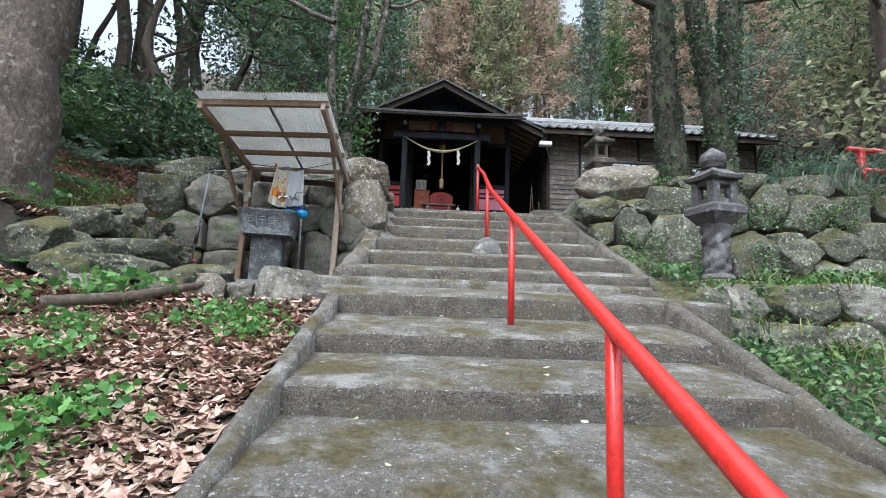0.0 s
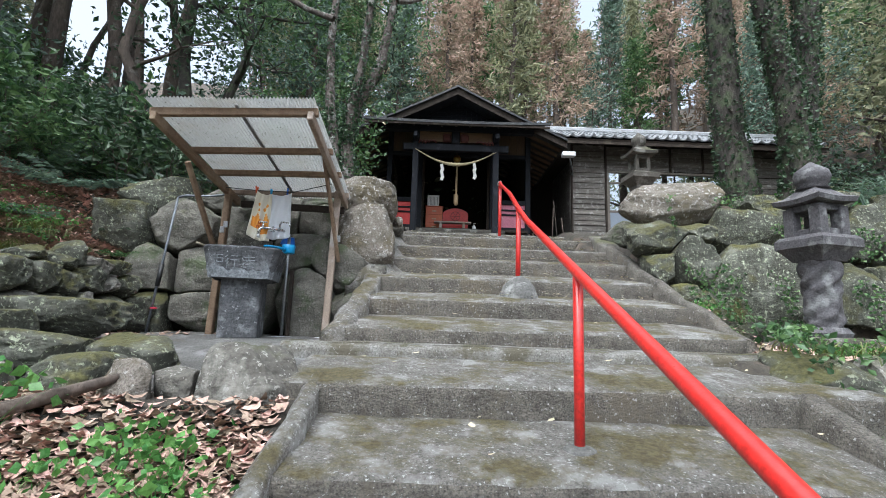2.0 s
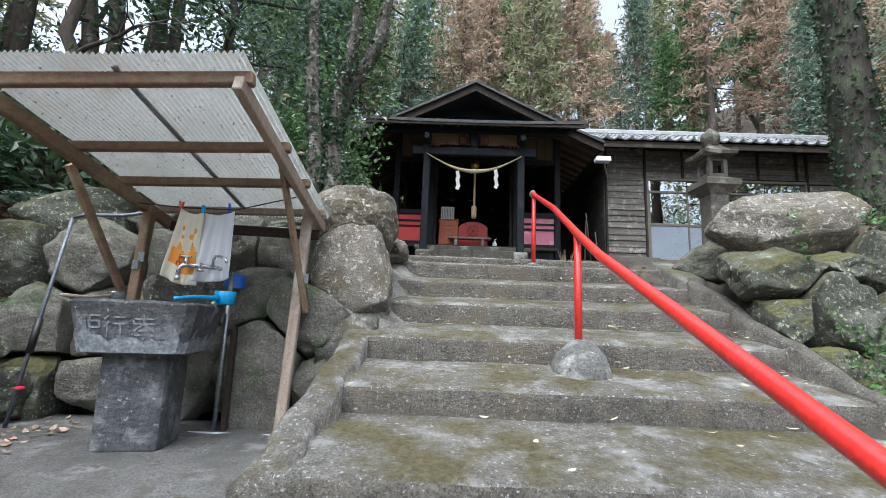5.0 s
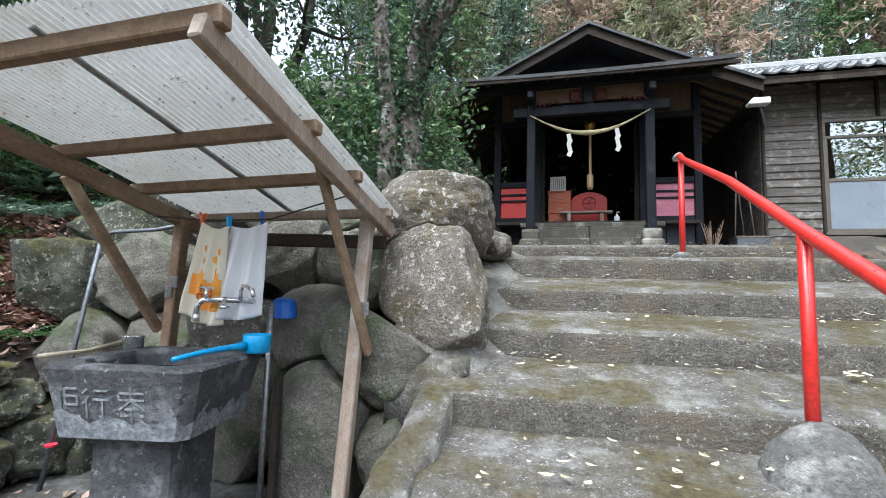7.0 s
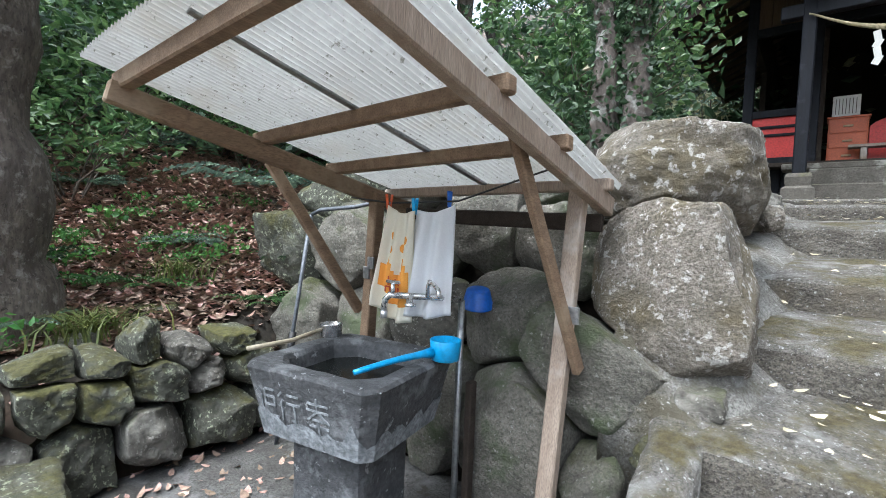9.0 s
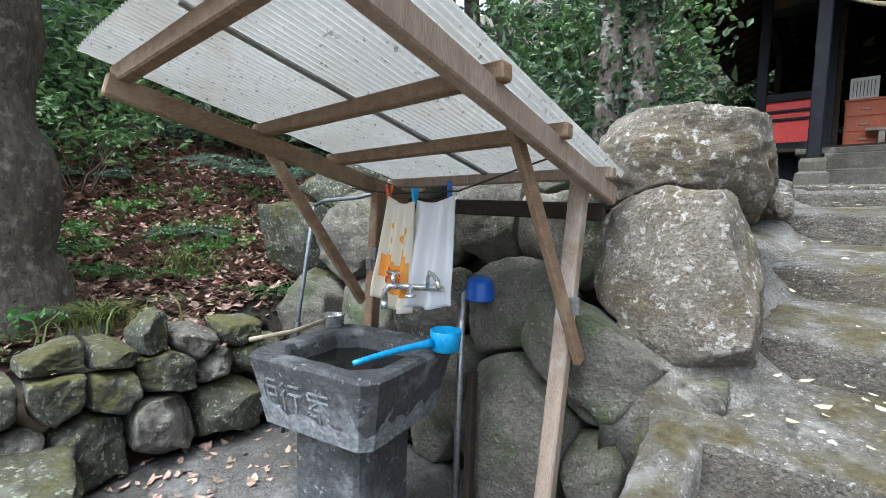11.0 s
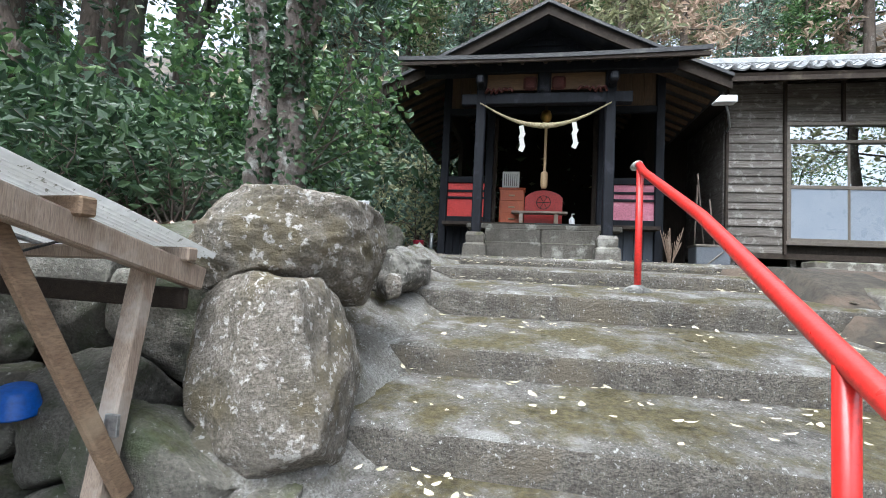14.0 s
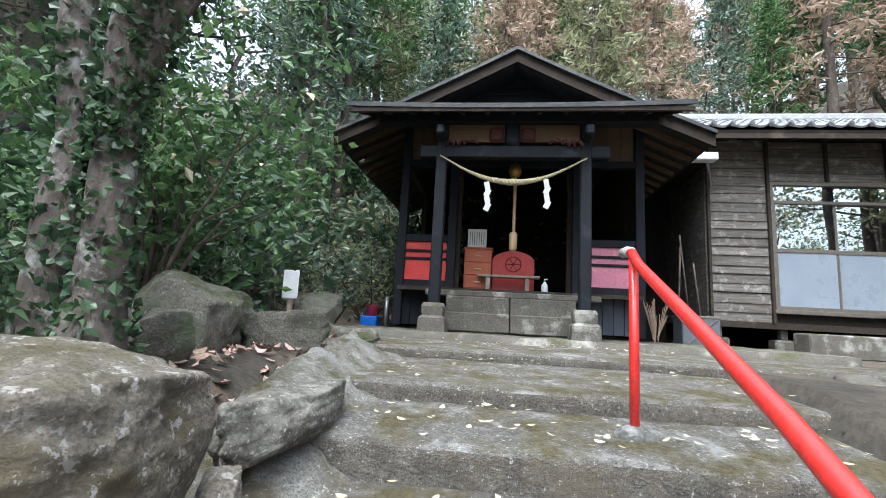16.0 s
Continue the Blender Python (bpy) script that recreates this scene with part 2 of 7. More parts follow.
M_STONE_CUT = mat("cut_stone", (0.135, 0.122, 0.104), (0.085, 0.077, 0.065), 5.0, 0.88, bump=0.7, fine=60, third=(0.27, 0.26, 0.235), third_scale=3.5, third_cut=0.58,
                  moss=(0.085, 0.085, 0.035), moss_cut=0.64, moss_scale=2.2, objrand=0.1)
M_STONE_BASIN = mat("basin_stone", (0.108, 0.11, 0.117), (0.055, 0.057, 0.061), 8.0, 0.75, bump=1.2, fine=50, third=(0.19, 0.195, 0.205), third_scale=6.5, third_cut=0.575,
                    spot=(0.3, 0.31, 0.32), spot_cut=0.62, spot_scale=24)
M_STONE_CHALK = mat("chalk_streak", (0.3, 0.32, 0.34), (0.13, 0.14, 0.15), 25.0, 0.85, bump=0.6)
M_STONE_LANTERN = mat("lantern_stone", (0.115, 0.108, 0.115), (0.06, 0.056, 0.06), 6.0, 0.85, bump=0.7, fine=60, third=(0.2, 0.2, 0.2), third_scale=6.0, third_cut=0.59, spot=(0.33, 0.33, 0.33), spot_cut=0.68, spot_scale=20)
M_TILE = mat("roof_tile", (0.25, 0.26, 0.275), (0.17, 0.175, 0.18), 8.0, 0.5, bump=0.2, fine=50, third=(0.13, 0.13, 0.125), third_scale=3, third_cut=0.6, objrand=0.2)
M_ROOFING = mat("dark_roofing", (0.028, 0.03, 0.034), (0.018, 0.019, 0.022), 5.0, 0.6, bump=0.3, third=(0.06, 0.06, 0.055), third_scale=2, third_cut=0.62)
M_STEEL = mat("galvanised_steel", (0.42, 0.43, 0.44), (0.3, 0.31, 0.32), 10.0, 0.4, 0.8, bump=0.1)
M_CHROME = mat("chrome", (0.72, 0.73, 0.74), (0.6, 0.6, 0.6), 10.0, 0.26, 0.85, bump=0)
M_ALU = mat("brown_aluminium", (0.2, 0.17, 0.145), (0.16, 0.14, 0.12), 10.0, 0.45, 0.5, bump=0.05)
M_BLUE = mat("blue_plastic", (0.02, 0.36, 0.72), (0.02, 0.32, 0.66), 6.0, 0.35, bump=0.03)
M_BLUE_DEEP = mat("deep_blue_plastic", (0.012, 0.14, 0.62), (0.012, 0.12, 0.55), 6.0, 0.35, bump=0.03)
M_RED_PLASTIC = mat("red_plastic", (0.6, 0.04, 0.08), (0.52, 0.03, 0.06), 6.0, 0.4, bump=0.03)
M_ORANGE_PLASTIC = mat("orange_plastic", (0.75, 0.12, 0.03), None, 6.0, 0.4, bump=0.03)
M_TOWEL = mat("white_towel", (0.9, 0.91, 0.94), (0.86, 0.87, 0.9), 12.0, 0.95, grain=0.04, bump=0.5, fine=200, translucent=0.35)
M_TOWEL_CREAM = mat("cream_towel", (0.93, 0.89, 0.78), (0.9, 0.85, 0.72), 12.0, 0.95, grain=0.04, bump=0.5, fine=200, translucent=0.35)
M_TOWEL_ORANGE = mat("orange_print", (0.8, 0.36, 0.06), (0.74, 0.3, 0.05), 12.0, 0.95, grain=0.06, bump=0.5, fine=200)
M_TOWEL_RED = mat("red_print", (0.62, 0.1, 0.05), None, 12.0, 0.95, bump=0.3)
M_WHITE_METAL = mat("white_enamel", (0.75, 0.76, 0.78), (0.66, 0.67, 0.7), 8.0, 0.45, grain=0.06, bump=0.05)
M_BAMBOO = mat("pale_bamboo", (0.45, 0.39, 0.29), (0.36, 0.31, 0.22), 8.0, 0.55, bump=0.1)
M_BLACK_CABLE = mat("black_cable", (0.015, 0.015, 0.016), None, 8.0, 0.5, bump=0)
# near-black board colour that stands in for the shade of unlit depths
M_SHADE_BOARD = mat("shade_dark_board", (0.03, 0.024, 0.02), (0.02, 0.016, 0.013), 5.0, 0.85, spec=0.15, bump=0.3, stretch=(6, 6, 0.6))
M_WATER = mat("water", (0.01, 0.011, 0.01), (0.006, 0.007, 0.006), 3.0, 0.15, bump=0.05, bump_scale=8)
M_FROST = mat("frosted_glass", (0.25, 0.28, 0.33), (0.21, 0.24, 0.29), 3.0, 0.3, bump=0.05, fine=90)
M_CURTAIN = mat("pale_curtain", (0.5, 0.5, 0.5), (0.42, 0.42, 0.43), 3.0, 0.9, bump=0.2)
M_TENT = mat("white_sheet", (0.72, 0.75, 0.82), (0.62, 0.65, 0.72), 3.0, 0.6, grain=0.06, bump=0.2)


def glass_mat():
    m = bpy.data.materials.new("window_glass")
    m.use_nodes = True
    nt = m.node_tree
    g, t, mx = nt.nodes.new("ShaderNodeBsdfGlossy"), nt.nodes.new("ShaderNodeBsdfTransparent"), nt.nodes.new("ShaderNodeMixShader")
    g.inputs["Roughness"].default_value = 0.01
    g.inputs["Color"].default_value = (0.9, 0.93, 0.95, 1)
    t.inputs[0].default_value = (0.75, 0.78, 0.8, 1)
    mx.inputs[0].default_value = 0.45
    nt.links.new(t.outputs[0], mx.inputs[1])
    nt.links.new(g.outputs[0], mx.inputs[2])
    nt.links.new(mx.outputs[0], nt.nodes["Material Output"].inputs[0])
    return m


def sheet_mat():
    m = mat("corrugated_plastic", (0.39, 0.395, 0.39), (0.32, 0.322, 0.315), 4.0, 0.5, grain=0.06, bump=0.1, fine=40, spot=(0.12, 0.115, 0.1), spot_cut=0.61, spot_scale=42,
            third=(0.3, 0.29, 0.265), third_scale=3, third_cut=0.58, translucent=0.5)
    return m


M_GLASS = glass_mat()
M_SHEET = sheet_mat()


# ---- mesh helpers ----
def thing(name, loc, label, category, group="", rz=0.0):
    ob = new(name)
    ob.empty_display_size = 0.1
    ob.matrix_world = pose(*loc, 0, 0, rz)
    return tagged(ob, label, category, group)


def mesh_of(name, bm, material, smooth=False):
    me = bpy.data.meshes.new(name)
    bmesh.ops.recalc_face_normals(bm, faces=bm.faces)
    bm.to_mesh(me)
    bm.free()
    me.materials.append(material)
    if smooth:
        me.polygons.foreach_set("use_smooth", [True] * len(me.polygons))
    return me


def part(name, bm, material, parent=None, label="", smooth=False, m=None):
    ob = new(name, mesh_of(name, bm, material, smooth))
    if parent:
        ob.parent = parent
    if m is not None:
        ob.matrix_local = m
    if label:
        ob["label"] = label
    return ob


def structure(name, bm, material, label="", smooth=False):
    return tagged(part(name, bm, material, None, "", smooth), label or name.replace("_", " "), "", "", "structure")


def box(x0, y0, z0, x1, y1, z1, bevel=0.006, bm=None, m=None, seg=1):
    b = bmesh.new()
    g = bmesh.ops.create_cube(b, size=1.0)
    bmesh.ops.scale(b, vec=(abs(x1 - x0), abs(y1 - y0), abs(z1 - z0)), verts=b.verts)
    bmesh.ops.translate(b, vec=((x0 + x1) / 2, (y0 + y1) / 2, (z0 + z1) / 2), verts=b.verts)
    if bevel:
        bmesh.ops.bevel(b, geom=b.edges[:], offset=bevel, segments=seg, affect="EDGES", profile=0.5)
    if m is not None:
        bmesh.ops.transform(b, matrix=m, verts=b.verts)
    return join(bm, b)


def join(bm, b):
    if bm is None:
        return b
    tmp = bpy.data.meshes.new("tmp")
    b.to_mesh(tmp)
    b.free()
    bm.from_mesh(tmp)
    bpy.data.meshes.remove(tmp)
    return bm


def beam(p, q, w, h, bevel=0.006, up=(0, 0, 1), bm=None, noise_amt=0.0):
    """A squared timber from p to q, w across and h high."""
    p, q = Vector(p), Vector(q)
    d = (q - p)
    y = d.normalized()
    x = y.cross(Vector(up)).normalized()
    z = x.cross(y)
    m = Matrix((x, y, z)).transposed().to_4x4()
    m.translation = (p + q) / 2
    return box(-w / 2, -d.length / 2, -h / 2, w / 2, d.length / 2, h / 2, bevel, bm, m)


def tube(points, radii, sides=8, bm=None, cap=True):
    bm = bm or bmesh.new()
    pts = [Vector(p) for p in points]
    rings = []
    ref = Vector((0.31, 0.93, 0.2)).normalized()
    for i, p in enumerate(pts):
        d = (pts[min(i + 1, len(pts) - 1)] - pts[max(i - 1, 0)]).normalized()
        x = d.cross(ref)
        if x.length < 1e-3:
            x = d.cross(Vector((1, 0, 0)))
        x.normalize()
        y = d.cross(x)
        r = radii[i] if isinstance(radii, (list, tuple)) else radii
        rings.append([bm.verts.new(p + (x * math.cos(a) + y * math.sin(a)) * r) for a in [2 * math.pi * k / sides for k in range(sides)]])
    for a, b in zip(rings, rings[1:]):
        for k in range(sides):
            bm.faces.new((a[k], a[(k + 1) % sides], b[(k + 1) % sides], b[k]))
    if cap:
        bm.faces.new(rings[0])
        bm.faces.new(rings[-1])
    return bm


def lathe(profile, sides=16, bm=None, center=(0, 0, 0), square=False, turn=0.0):
    """A body turned from (radius, z) pairs; square makes it four-sided."""
    bm = bm or bmesh.new()
    n = 4 if square else sides
    off = math.pi / 4 if square else 0
    k = math.sqrt(2) if square else 1
    rings = []
    for r, z in profile:
        r = max(r, 0.001)
        rings.append([bm.verts.new((center[0] + k * r * math.cos(turn + off + 2 * math.pi * i / n), center[1] + k * r * math.sin(turn + off + 2 * math.pi * i / n), center[2] + z)) for i in range(n)])
    for a, b in zip(rings, rings[1:]):
        for i in range(n):
            bm.faces.new((a[i], a[(i + 1) % n], b[(i + 1) % n], b[i]))
    bm.faces.new(rings[0])
    bm.faces.new(rings[-1])
    return bm


def rock_mesh(name, seed, material, sub=4, boxy=0.5, rough=0.16):
    """A weathered boulder of unit size."""
    bm = bmesh.new()
    bmesh.ops.create_icosphere(bm, subdivisions=sub, radius=0.5)
    rnd = random.Random(seed)
    off = Vector((rnd.uniform(-50, 50), rnd.uniform(-50, 50), rnd.uniform(-50, 50)))
    cuts = [(Vector((rnd.gauss(0, 1), rnd.gauss(0, 1), rnd.gauss(0, 1))).normalized(), rnd.uniform(0.34, 0.46)) for _ in range(7)]
    for v in bm.verts:
        d = v.co.normalized()
        mx = max(abs(d.x), abs(d.y), abs(d.z))
        p = d * (0.5 * ((1 - boxy) + boxy / mx * 0.92))
        for nrm, dist in cuts:
            over = p.dot(nrm) - dist
            if over > 0:
                p -= nrm * over * 0.85
        n1 = noise.fractal(p * 2.2 + off, 1.0, 2.0, 4)
        n2 = noise.fractal(p * 9 + off, 1.0, 2.0, 3)
        n3 = noise.noise(p * 26 + off) if sub > 4 else 0.0
        v.co = p * (1 + rough * n1 + (0.028 if sub > 5 else 0.045) * n2 + 0.010 * n3)
    me = bpy.data.meshes.new(name)
    bm.to_mesh(me)
    bm.free()
    me.materials.append(material)
    me.polygons.foreach_set("use_smooth", [True] * len(me.polygons))
    return me


def raw_mesh(name, verts, faces, material):
    me = bpy.data.meshes.new(name)
    me.from_pydata(verts, [], faces)
    me.materials.append(material)
    return me


def smooth01(a, b, x):
    t = min(1.0, max(0.0, (x - a) / (b - a)))
    return t * t * (3 - 2 * t)


# ---- ground ----
STEPS = [(-2.24, -0.56), (-1.63, -0.34), (-1.02, -0.12), (-0.41, 0.10), (0.20, 0.32), (0.81, 0.54), (1.42, 0.76), (2.03, 0.98), (2.65, 1.178), (3.24, 1.425),
         (3.97, 1.68), (4.63, 1.90), (5.2, 2.125), (5.70, 2.363), (6.24, 2.58), (6.90, 2.828), (7.5, 2.985), (8.56, 3.105)]
TREAD_FALL = 0.36  # share of each rise taken by the sloping tread


def stair_line(y):
    if y < -2.24:
        return -0.78
    for (y0, z0), (y1, z1) in zip(STEPS, STEPS[1:]):
        if y0 <= y < y1:
            return z0 + (z1 - z0) * (y - y0) / (y1 - y0) - 0.22
    return 3.02


def height(x, y):
    n = 0.06 * noise.noise((x * 0.9, y * 0.9, 0)) + 0.25 * noise.noise((x * 0.17, y * 0.17, 3)) * smooth01(3, 9, abs(x - 0.5))
    base = stair_line(y)
    hill = min(max(0.0, y - 14.6), 20.0) * 0.62
    if -0.6 <= x <= 1.75:
        z = base - 0.05 if y < 8.75 else 3.0
        return z + hill
    if x < -0.6:
        bank = base + 0.19 + 0.06 * smooth01(0, 1.4, -0.75 - x) + 0.34 * min(max(0.0, -2.2 - x), 9.0)
        land = 1.33
        up = 3.06 + 0.1 * noise.noise((x, y, 9))
        a = smooth01(2.85, 3.15, y)
        b = smooth01(5.72, 6.0, y)
        edge = smooth01(-2.75, -3.15, x)
        slope = 1.95 + 0.5 * min(max(0.0, -3.1 - x), 8.0) + 0.28 * max(0.0, y - 4.4)
        slope = min(slope, 3.0 + 0.5 * min(max(0.0, -3.1 - x), 8.0))
        side = land * (1 - edge) + slope * edge
        side = side * (1 - b) + max(up, slope if x < -3 else up) * b
        if y > 5.5 and x > -1.25:
            f = smooth01(-1.25, -0.9, x)
            side = side * (1 - f) + min(side, stair_line(y) + 0.2) * f
        z = bank * (1 - a) + side * a
        return z + n * (smooth01(-2.9, -3.4, x) if 2.9 < y < 5.5 else 1.0) + hill
    bank = base - 0.1 + 0.05 * (x - 1.9) - 0.12 * smooth01(1.9, 3.2, x)
    terr = 1.57
    up = 3.08 + 0.1 * max(0.0, x - 9)
    a = smooth01(3.3, 3.75, y)
    b = smooth01(5.6, 5.9, y) if x > 2.55 else smooth01(6.5, 7.8, y)
    z = bank * (1 - a) + terr * a
    if x < 2.3 and y > 3.7:
        z = min(max(stair_line(y) + 0.1, z), 3.05)
    z = z * (1 - b) + up * b
    return z + 0.25 * max(0.0, x - 9.5) + n * (0.3 if y > 6 else 1) + hill


def line_values(lo, a, b, hi, fine, coarse):
    v, x = [], a
    while x < b:
        v.append(x)
        x += fine
    s, x = coarse * 0.3, b
    while x < hi:
        v.append(x)
        s = min(s * 1.25, 6.0)
        x += s
    s, x = coarse * 0.3, a
    while x > lo:
        s = min(s * 1.25, 6.0)
        x -= s
        v.append(x)
    return sorted(v + [hi])


def build_ground():
    xs = line_values(-150, -7, 9, 150, 0.14, 0.8)
    ys = line_values(-120, -1.5, 14.5, 160, 0.14, 0.8)
    verts = [(x, y, height(x, y)) for y in ys for x in xs]
    w = len(xs)
    faces = [(j * w + i, j * w + i + 1, (j + 1) * w + i + 1, (j + 1) * w + i) for j in range(len(ys) - 1) for i in range(w - 1)]
    me = raw_mesh("ground", verts, faces, M_SOIL)
    me.polygons.foreach_set("use_smooth", [True] * len(me.polygons))
    ob = new("ground", me)
    tagged(ob, "sloping woodland ground of dark soil and leaf litter", "ground", "", "structure")


build_ground()


# ---- stairs ----
def step_mesh(x0, x1, y0, y1, ztop, drop, seed, fall=0.006):
    """A cast concrete step with an uneven, worn nose."""
    bm = bmesh.new()
    nx = int((x1 - x0) / 0.05)
    prof = [(y0 + 0.012, ztop - drop), (y0 + 0.006, ztop - drop * 0.5), (y0 + 0.0, ztop - 0.045), (y0 + 0.004, ztop - 0.02), (y0 + 0.02, ztop - 0.004), (y0 + 0.05, ztop)]
    d = y1 - y0
    prof += [(y0 + d * k, ztop + fall * k) for k in (0.25, 0.45, 0.65, 0.85, 1.0)] + [(y1, ztop - drop)]
    rows = []
    for i in range(nx + 1):
        x = x0 + (x1 - x0) * i / nx
        row = []
        for k, (y, z) in enumerate(prof):
            e = noise.fractal(Vector((x * 1.6, seed * 7.3, 0)), 1.0, 2.0, 3) * 0.012
            chip = noise.noise((x * 9, seed * 3.1, 4)) * (0.008 if k in (2, 3, 4) else 0.0)
            top = noise.fractal(Vector((x * 3, y * 3, seed)), 1.0, 2.0, 4) * 0.008 if 4 <= k < len(prof) - 1 else 0
            row.append(bm.verts.new((x, y + e + chip, z + top + chip * 0.6)))
        rows.append(row)
    for a, b in zip(rows, rows[1:]):
        for k in range(len(prof) - 1):
            bm.faces.new((a[k], b[k], b[k + 1], a[k + 1]))
    bm.faces.new(rows[0])
    bm.faces.new(rows[-1][::-1])
    return bm


def build_stairs():
    root = tagged(new("stairs"), "worn mossy grey concrete stairs", "stairs", "", "structure")
    for i, ((y, z), nxt) in enumerate(zip(STEPS, STEPS[1:] + [(9.95, 3.12)])):
        x0 = -0.66 if z < 2.0 else (-0.62 if z < 2.5 else -0.66)
        x1 = 1.70 + 0.055 * (y - 1.0) if y < 3.9 else 2.0
        if y > 3.2 and y < 3.9:
            x0, x1 = -0.8, 2.25
        if y > 7:
            x0, x1 = -0.75, 2.75
        if y > 8:
            x0, x1 = -1.3, 3.4
        prev = STEPS[i - 1][1] if i else z - 0.22
        step = part("step", step_mesh(x0, x1, y, nxt[0] + 0.03, z, z - prev + 0.06, i + 1, TREAD_FALL * (nxt[1] - z)), M_CONCRETE, root, "", True)
        # upright faces take the rougher concrete with riser shade in its colour
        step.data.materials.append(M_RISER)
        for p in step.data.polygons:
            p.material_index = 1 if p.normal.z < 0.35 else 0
    part("lip", step_mesh(-1.0, 2.25, 3.82, 4.0, 1.572, 0.2, 40), M_SKIRT, root, "pale mortar lip", True)

    def curb(pts, w, hgt, rough=0.022):
        bm = bmesh.new()
        rows = []
        n = 60
        for i in range(n + 1):
            f = i / n * (len(pts) - 1)
            a, b, t = pts[int(f)], pts[min(int(f) + 1, len(pts) - 1)], f - int(f)
            c = [a[k] * (1 - t) + b[k] * t for k in range(3)]
            j = noise.fractal(Vector((c[1] * 3, c[0], 1)), 1.0, 2.0, 3) * rough
            rows.append([bm.verts.new((c[0] + dx + j, c[1], c[2] + dz + (j * 0.6 if dz > -0.1 else 0))) for dx, dz in
                         ((-w / 2, -hgt), (-w / 2, -0.02), (-w / 2 + 0.025, 0), (w / 2 - 0.025, 0), (w / 2, -0.02), (w / 2, -hgt))])
        for a, b in zip(rows, rows[1:]):
            for k in range(5):
                bm.faces.new((a[k], b[k], b[k + 1], a[k + 1]))
        bm.faces.new(rows[0])
        bm.faces.new(rows[-1])
        return bm

    part("curb", curb([(-0.66, -2.3, -0.56), (-0.655, 1.0, 0.63), (-0.645, 2.2, 1.06), (-0.635, 3.35, 1.45)], 0.085, 0.45, 0.03), M_CONCRETE, root, "", True)
    part("curb", curb([(-0.70, 3.95, 1.66), (-0.66, 4.6, 1.90), (-0.62, 5.4, 2.21), (-0.64, 6.0, 2.45)], 0.15, 0.5, 0.09), M_CONCRETE, root, "", True)
    part("curb", curb([(1.54, -2.3, -0.58), (1.72, 1.0, 0.61), (1.77, 2.3, 1.07), (1.81, 3.25, 1.43)], 0.12, 0.5), M_RISER, root, "", True)
    part("curb", curb([(2.06, 4.05, 1.67), (2.03, 4.8, 1.985), (2.0, 5.4, 2.25), (1.99, 6.25, 2.66)], 0.11, 0.5), M_RISER, root, "", True)
    part("curb", curb([(1.99, 6.3, 2.68), (2.15, 7.2, 2.95), (2.5, 8.4, 3.12)], 0.24, 0.4), M_STONE_CUT, root, "mossy stone edging", True)


build_stairs()


def slab(name, x0, y0, x1, y1, z, thick, material, label, seed, fall=0.0):
    bm = bmesh.new()
    nx, ny = max(4, int((x1 - x0) / 0.08)), max(4, int((y1 - y0) / 0.08))
    g = [[bm.verts.new((x0 + (x1 - x0) * i / nx + 0.02 * noise.noise((i, j, seed)), y0 + (y1 - y0) * j / ny + 0.02 * noise.noise((j, i, seed + 5)),
                        z + (0.012 if fall < 0.3 else 0.06) * noise.fractal(Vector((i * 0.25, j * 0.25, seed)), 1.0, 2.0, 3) - fall * (max(0.0, 1 - 2.2 * j / ny) if fall < 0.3 else (1 - j / ny)))) for i in range(nx + 1)] for j in range(ny + 1)]
    for j in range(ny):
        for i in range(nx):
            bm.faces.new((g[j][i], g[j][i + 1], g[j + 1][i + 1], g[j + 1][i]))
    ext = bmesh.ops.extrude_face_region(bm, geom=bm.faces[:])
    bmesh.ops.translate(bm, vec=(0, 0, -thick), verts=[e for e in ext["geom"] if isinstance(e, bmesh.types.BMVert)])
    return structure(name, bm, material, label, True)


slab("landing_apron", -2.75, 3.3, -0.66, 5.4, 1.535, 0.3, M_MORTAR, "patched grey mortar paving round the stone basin", 3, 0.13)


def mortar_skirt():
    """Rough sloping mortar that ties the ends of the steps to the boulders."""
    bm = bmesh.new()
    nx, ny = 16, 72
    g = []
    for j in range(ny + 1):
        y = 5.3 + 3.1 * j / ny
        k = max(i for i, s in enumerate(STEPS) if s[0] <= y)
        (ya, za), (yb, zb) = STEPS[k], (STEPS[k + 1] if k + 1 < len(STEPS) else (9.95, 3.12))
        line = za + (zb - za) * (y - ya) / (yb - ya)
        row = []
        for i in range(nx + 1):
            u = i / nx
            n = noise.fractal(Vector((u * 3.2, y * 3.5, 2)), 1.0, 2.0, 4)
            x = -0.92 + (0.52 + 0.16 * noise.noise((y * 1.3, 7, 1))) * u
            row.append(bm.verts.new((x, y, line + (0.11 + 0.2 * math.exp(-((y - 5.95) / 0.38) ** 2)) * (1 - u) - 0.17 * u ** 1.6 + 0.05 * n + 0.018 * noise.noise((x * 16, y * 16, 5)))))
        g.append(row)
    for j in range(ny):
        for i in range(nx):
            bm.faces.new((g[j][i], g[j][i + 1], g[j + 1][i + 1], g[j + 1][i]))
    ext = bmesh.ops.extrude_face_region(bm, geom=bm.faces[:])
    bmesh.ops.translate(bm, vec=(0, 0, -0.4), verts=[e for e in ext["geom"] if isinstance(e, bmesh.types.BMVert)])
    structure("mortar_skirt", bm, M_SKIRT, "pale mortar fill between the steps and the boulders", True)


mortar_skirt()
slab("shrine_platform", -2.6, 9.9, 3.6, 11.4, 3.185, 0.25, M_STONE_CUT, "mossy stone plinth in front of the shrine", 6)


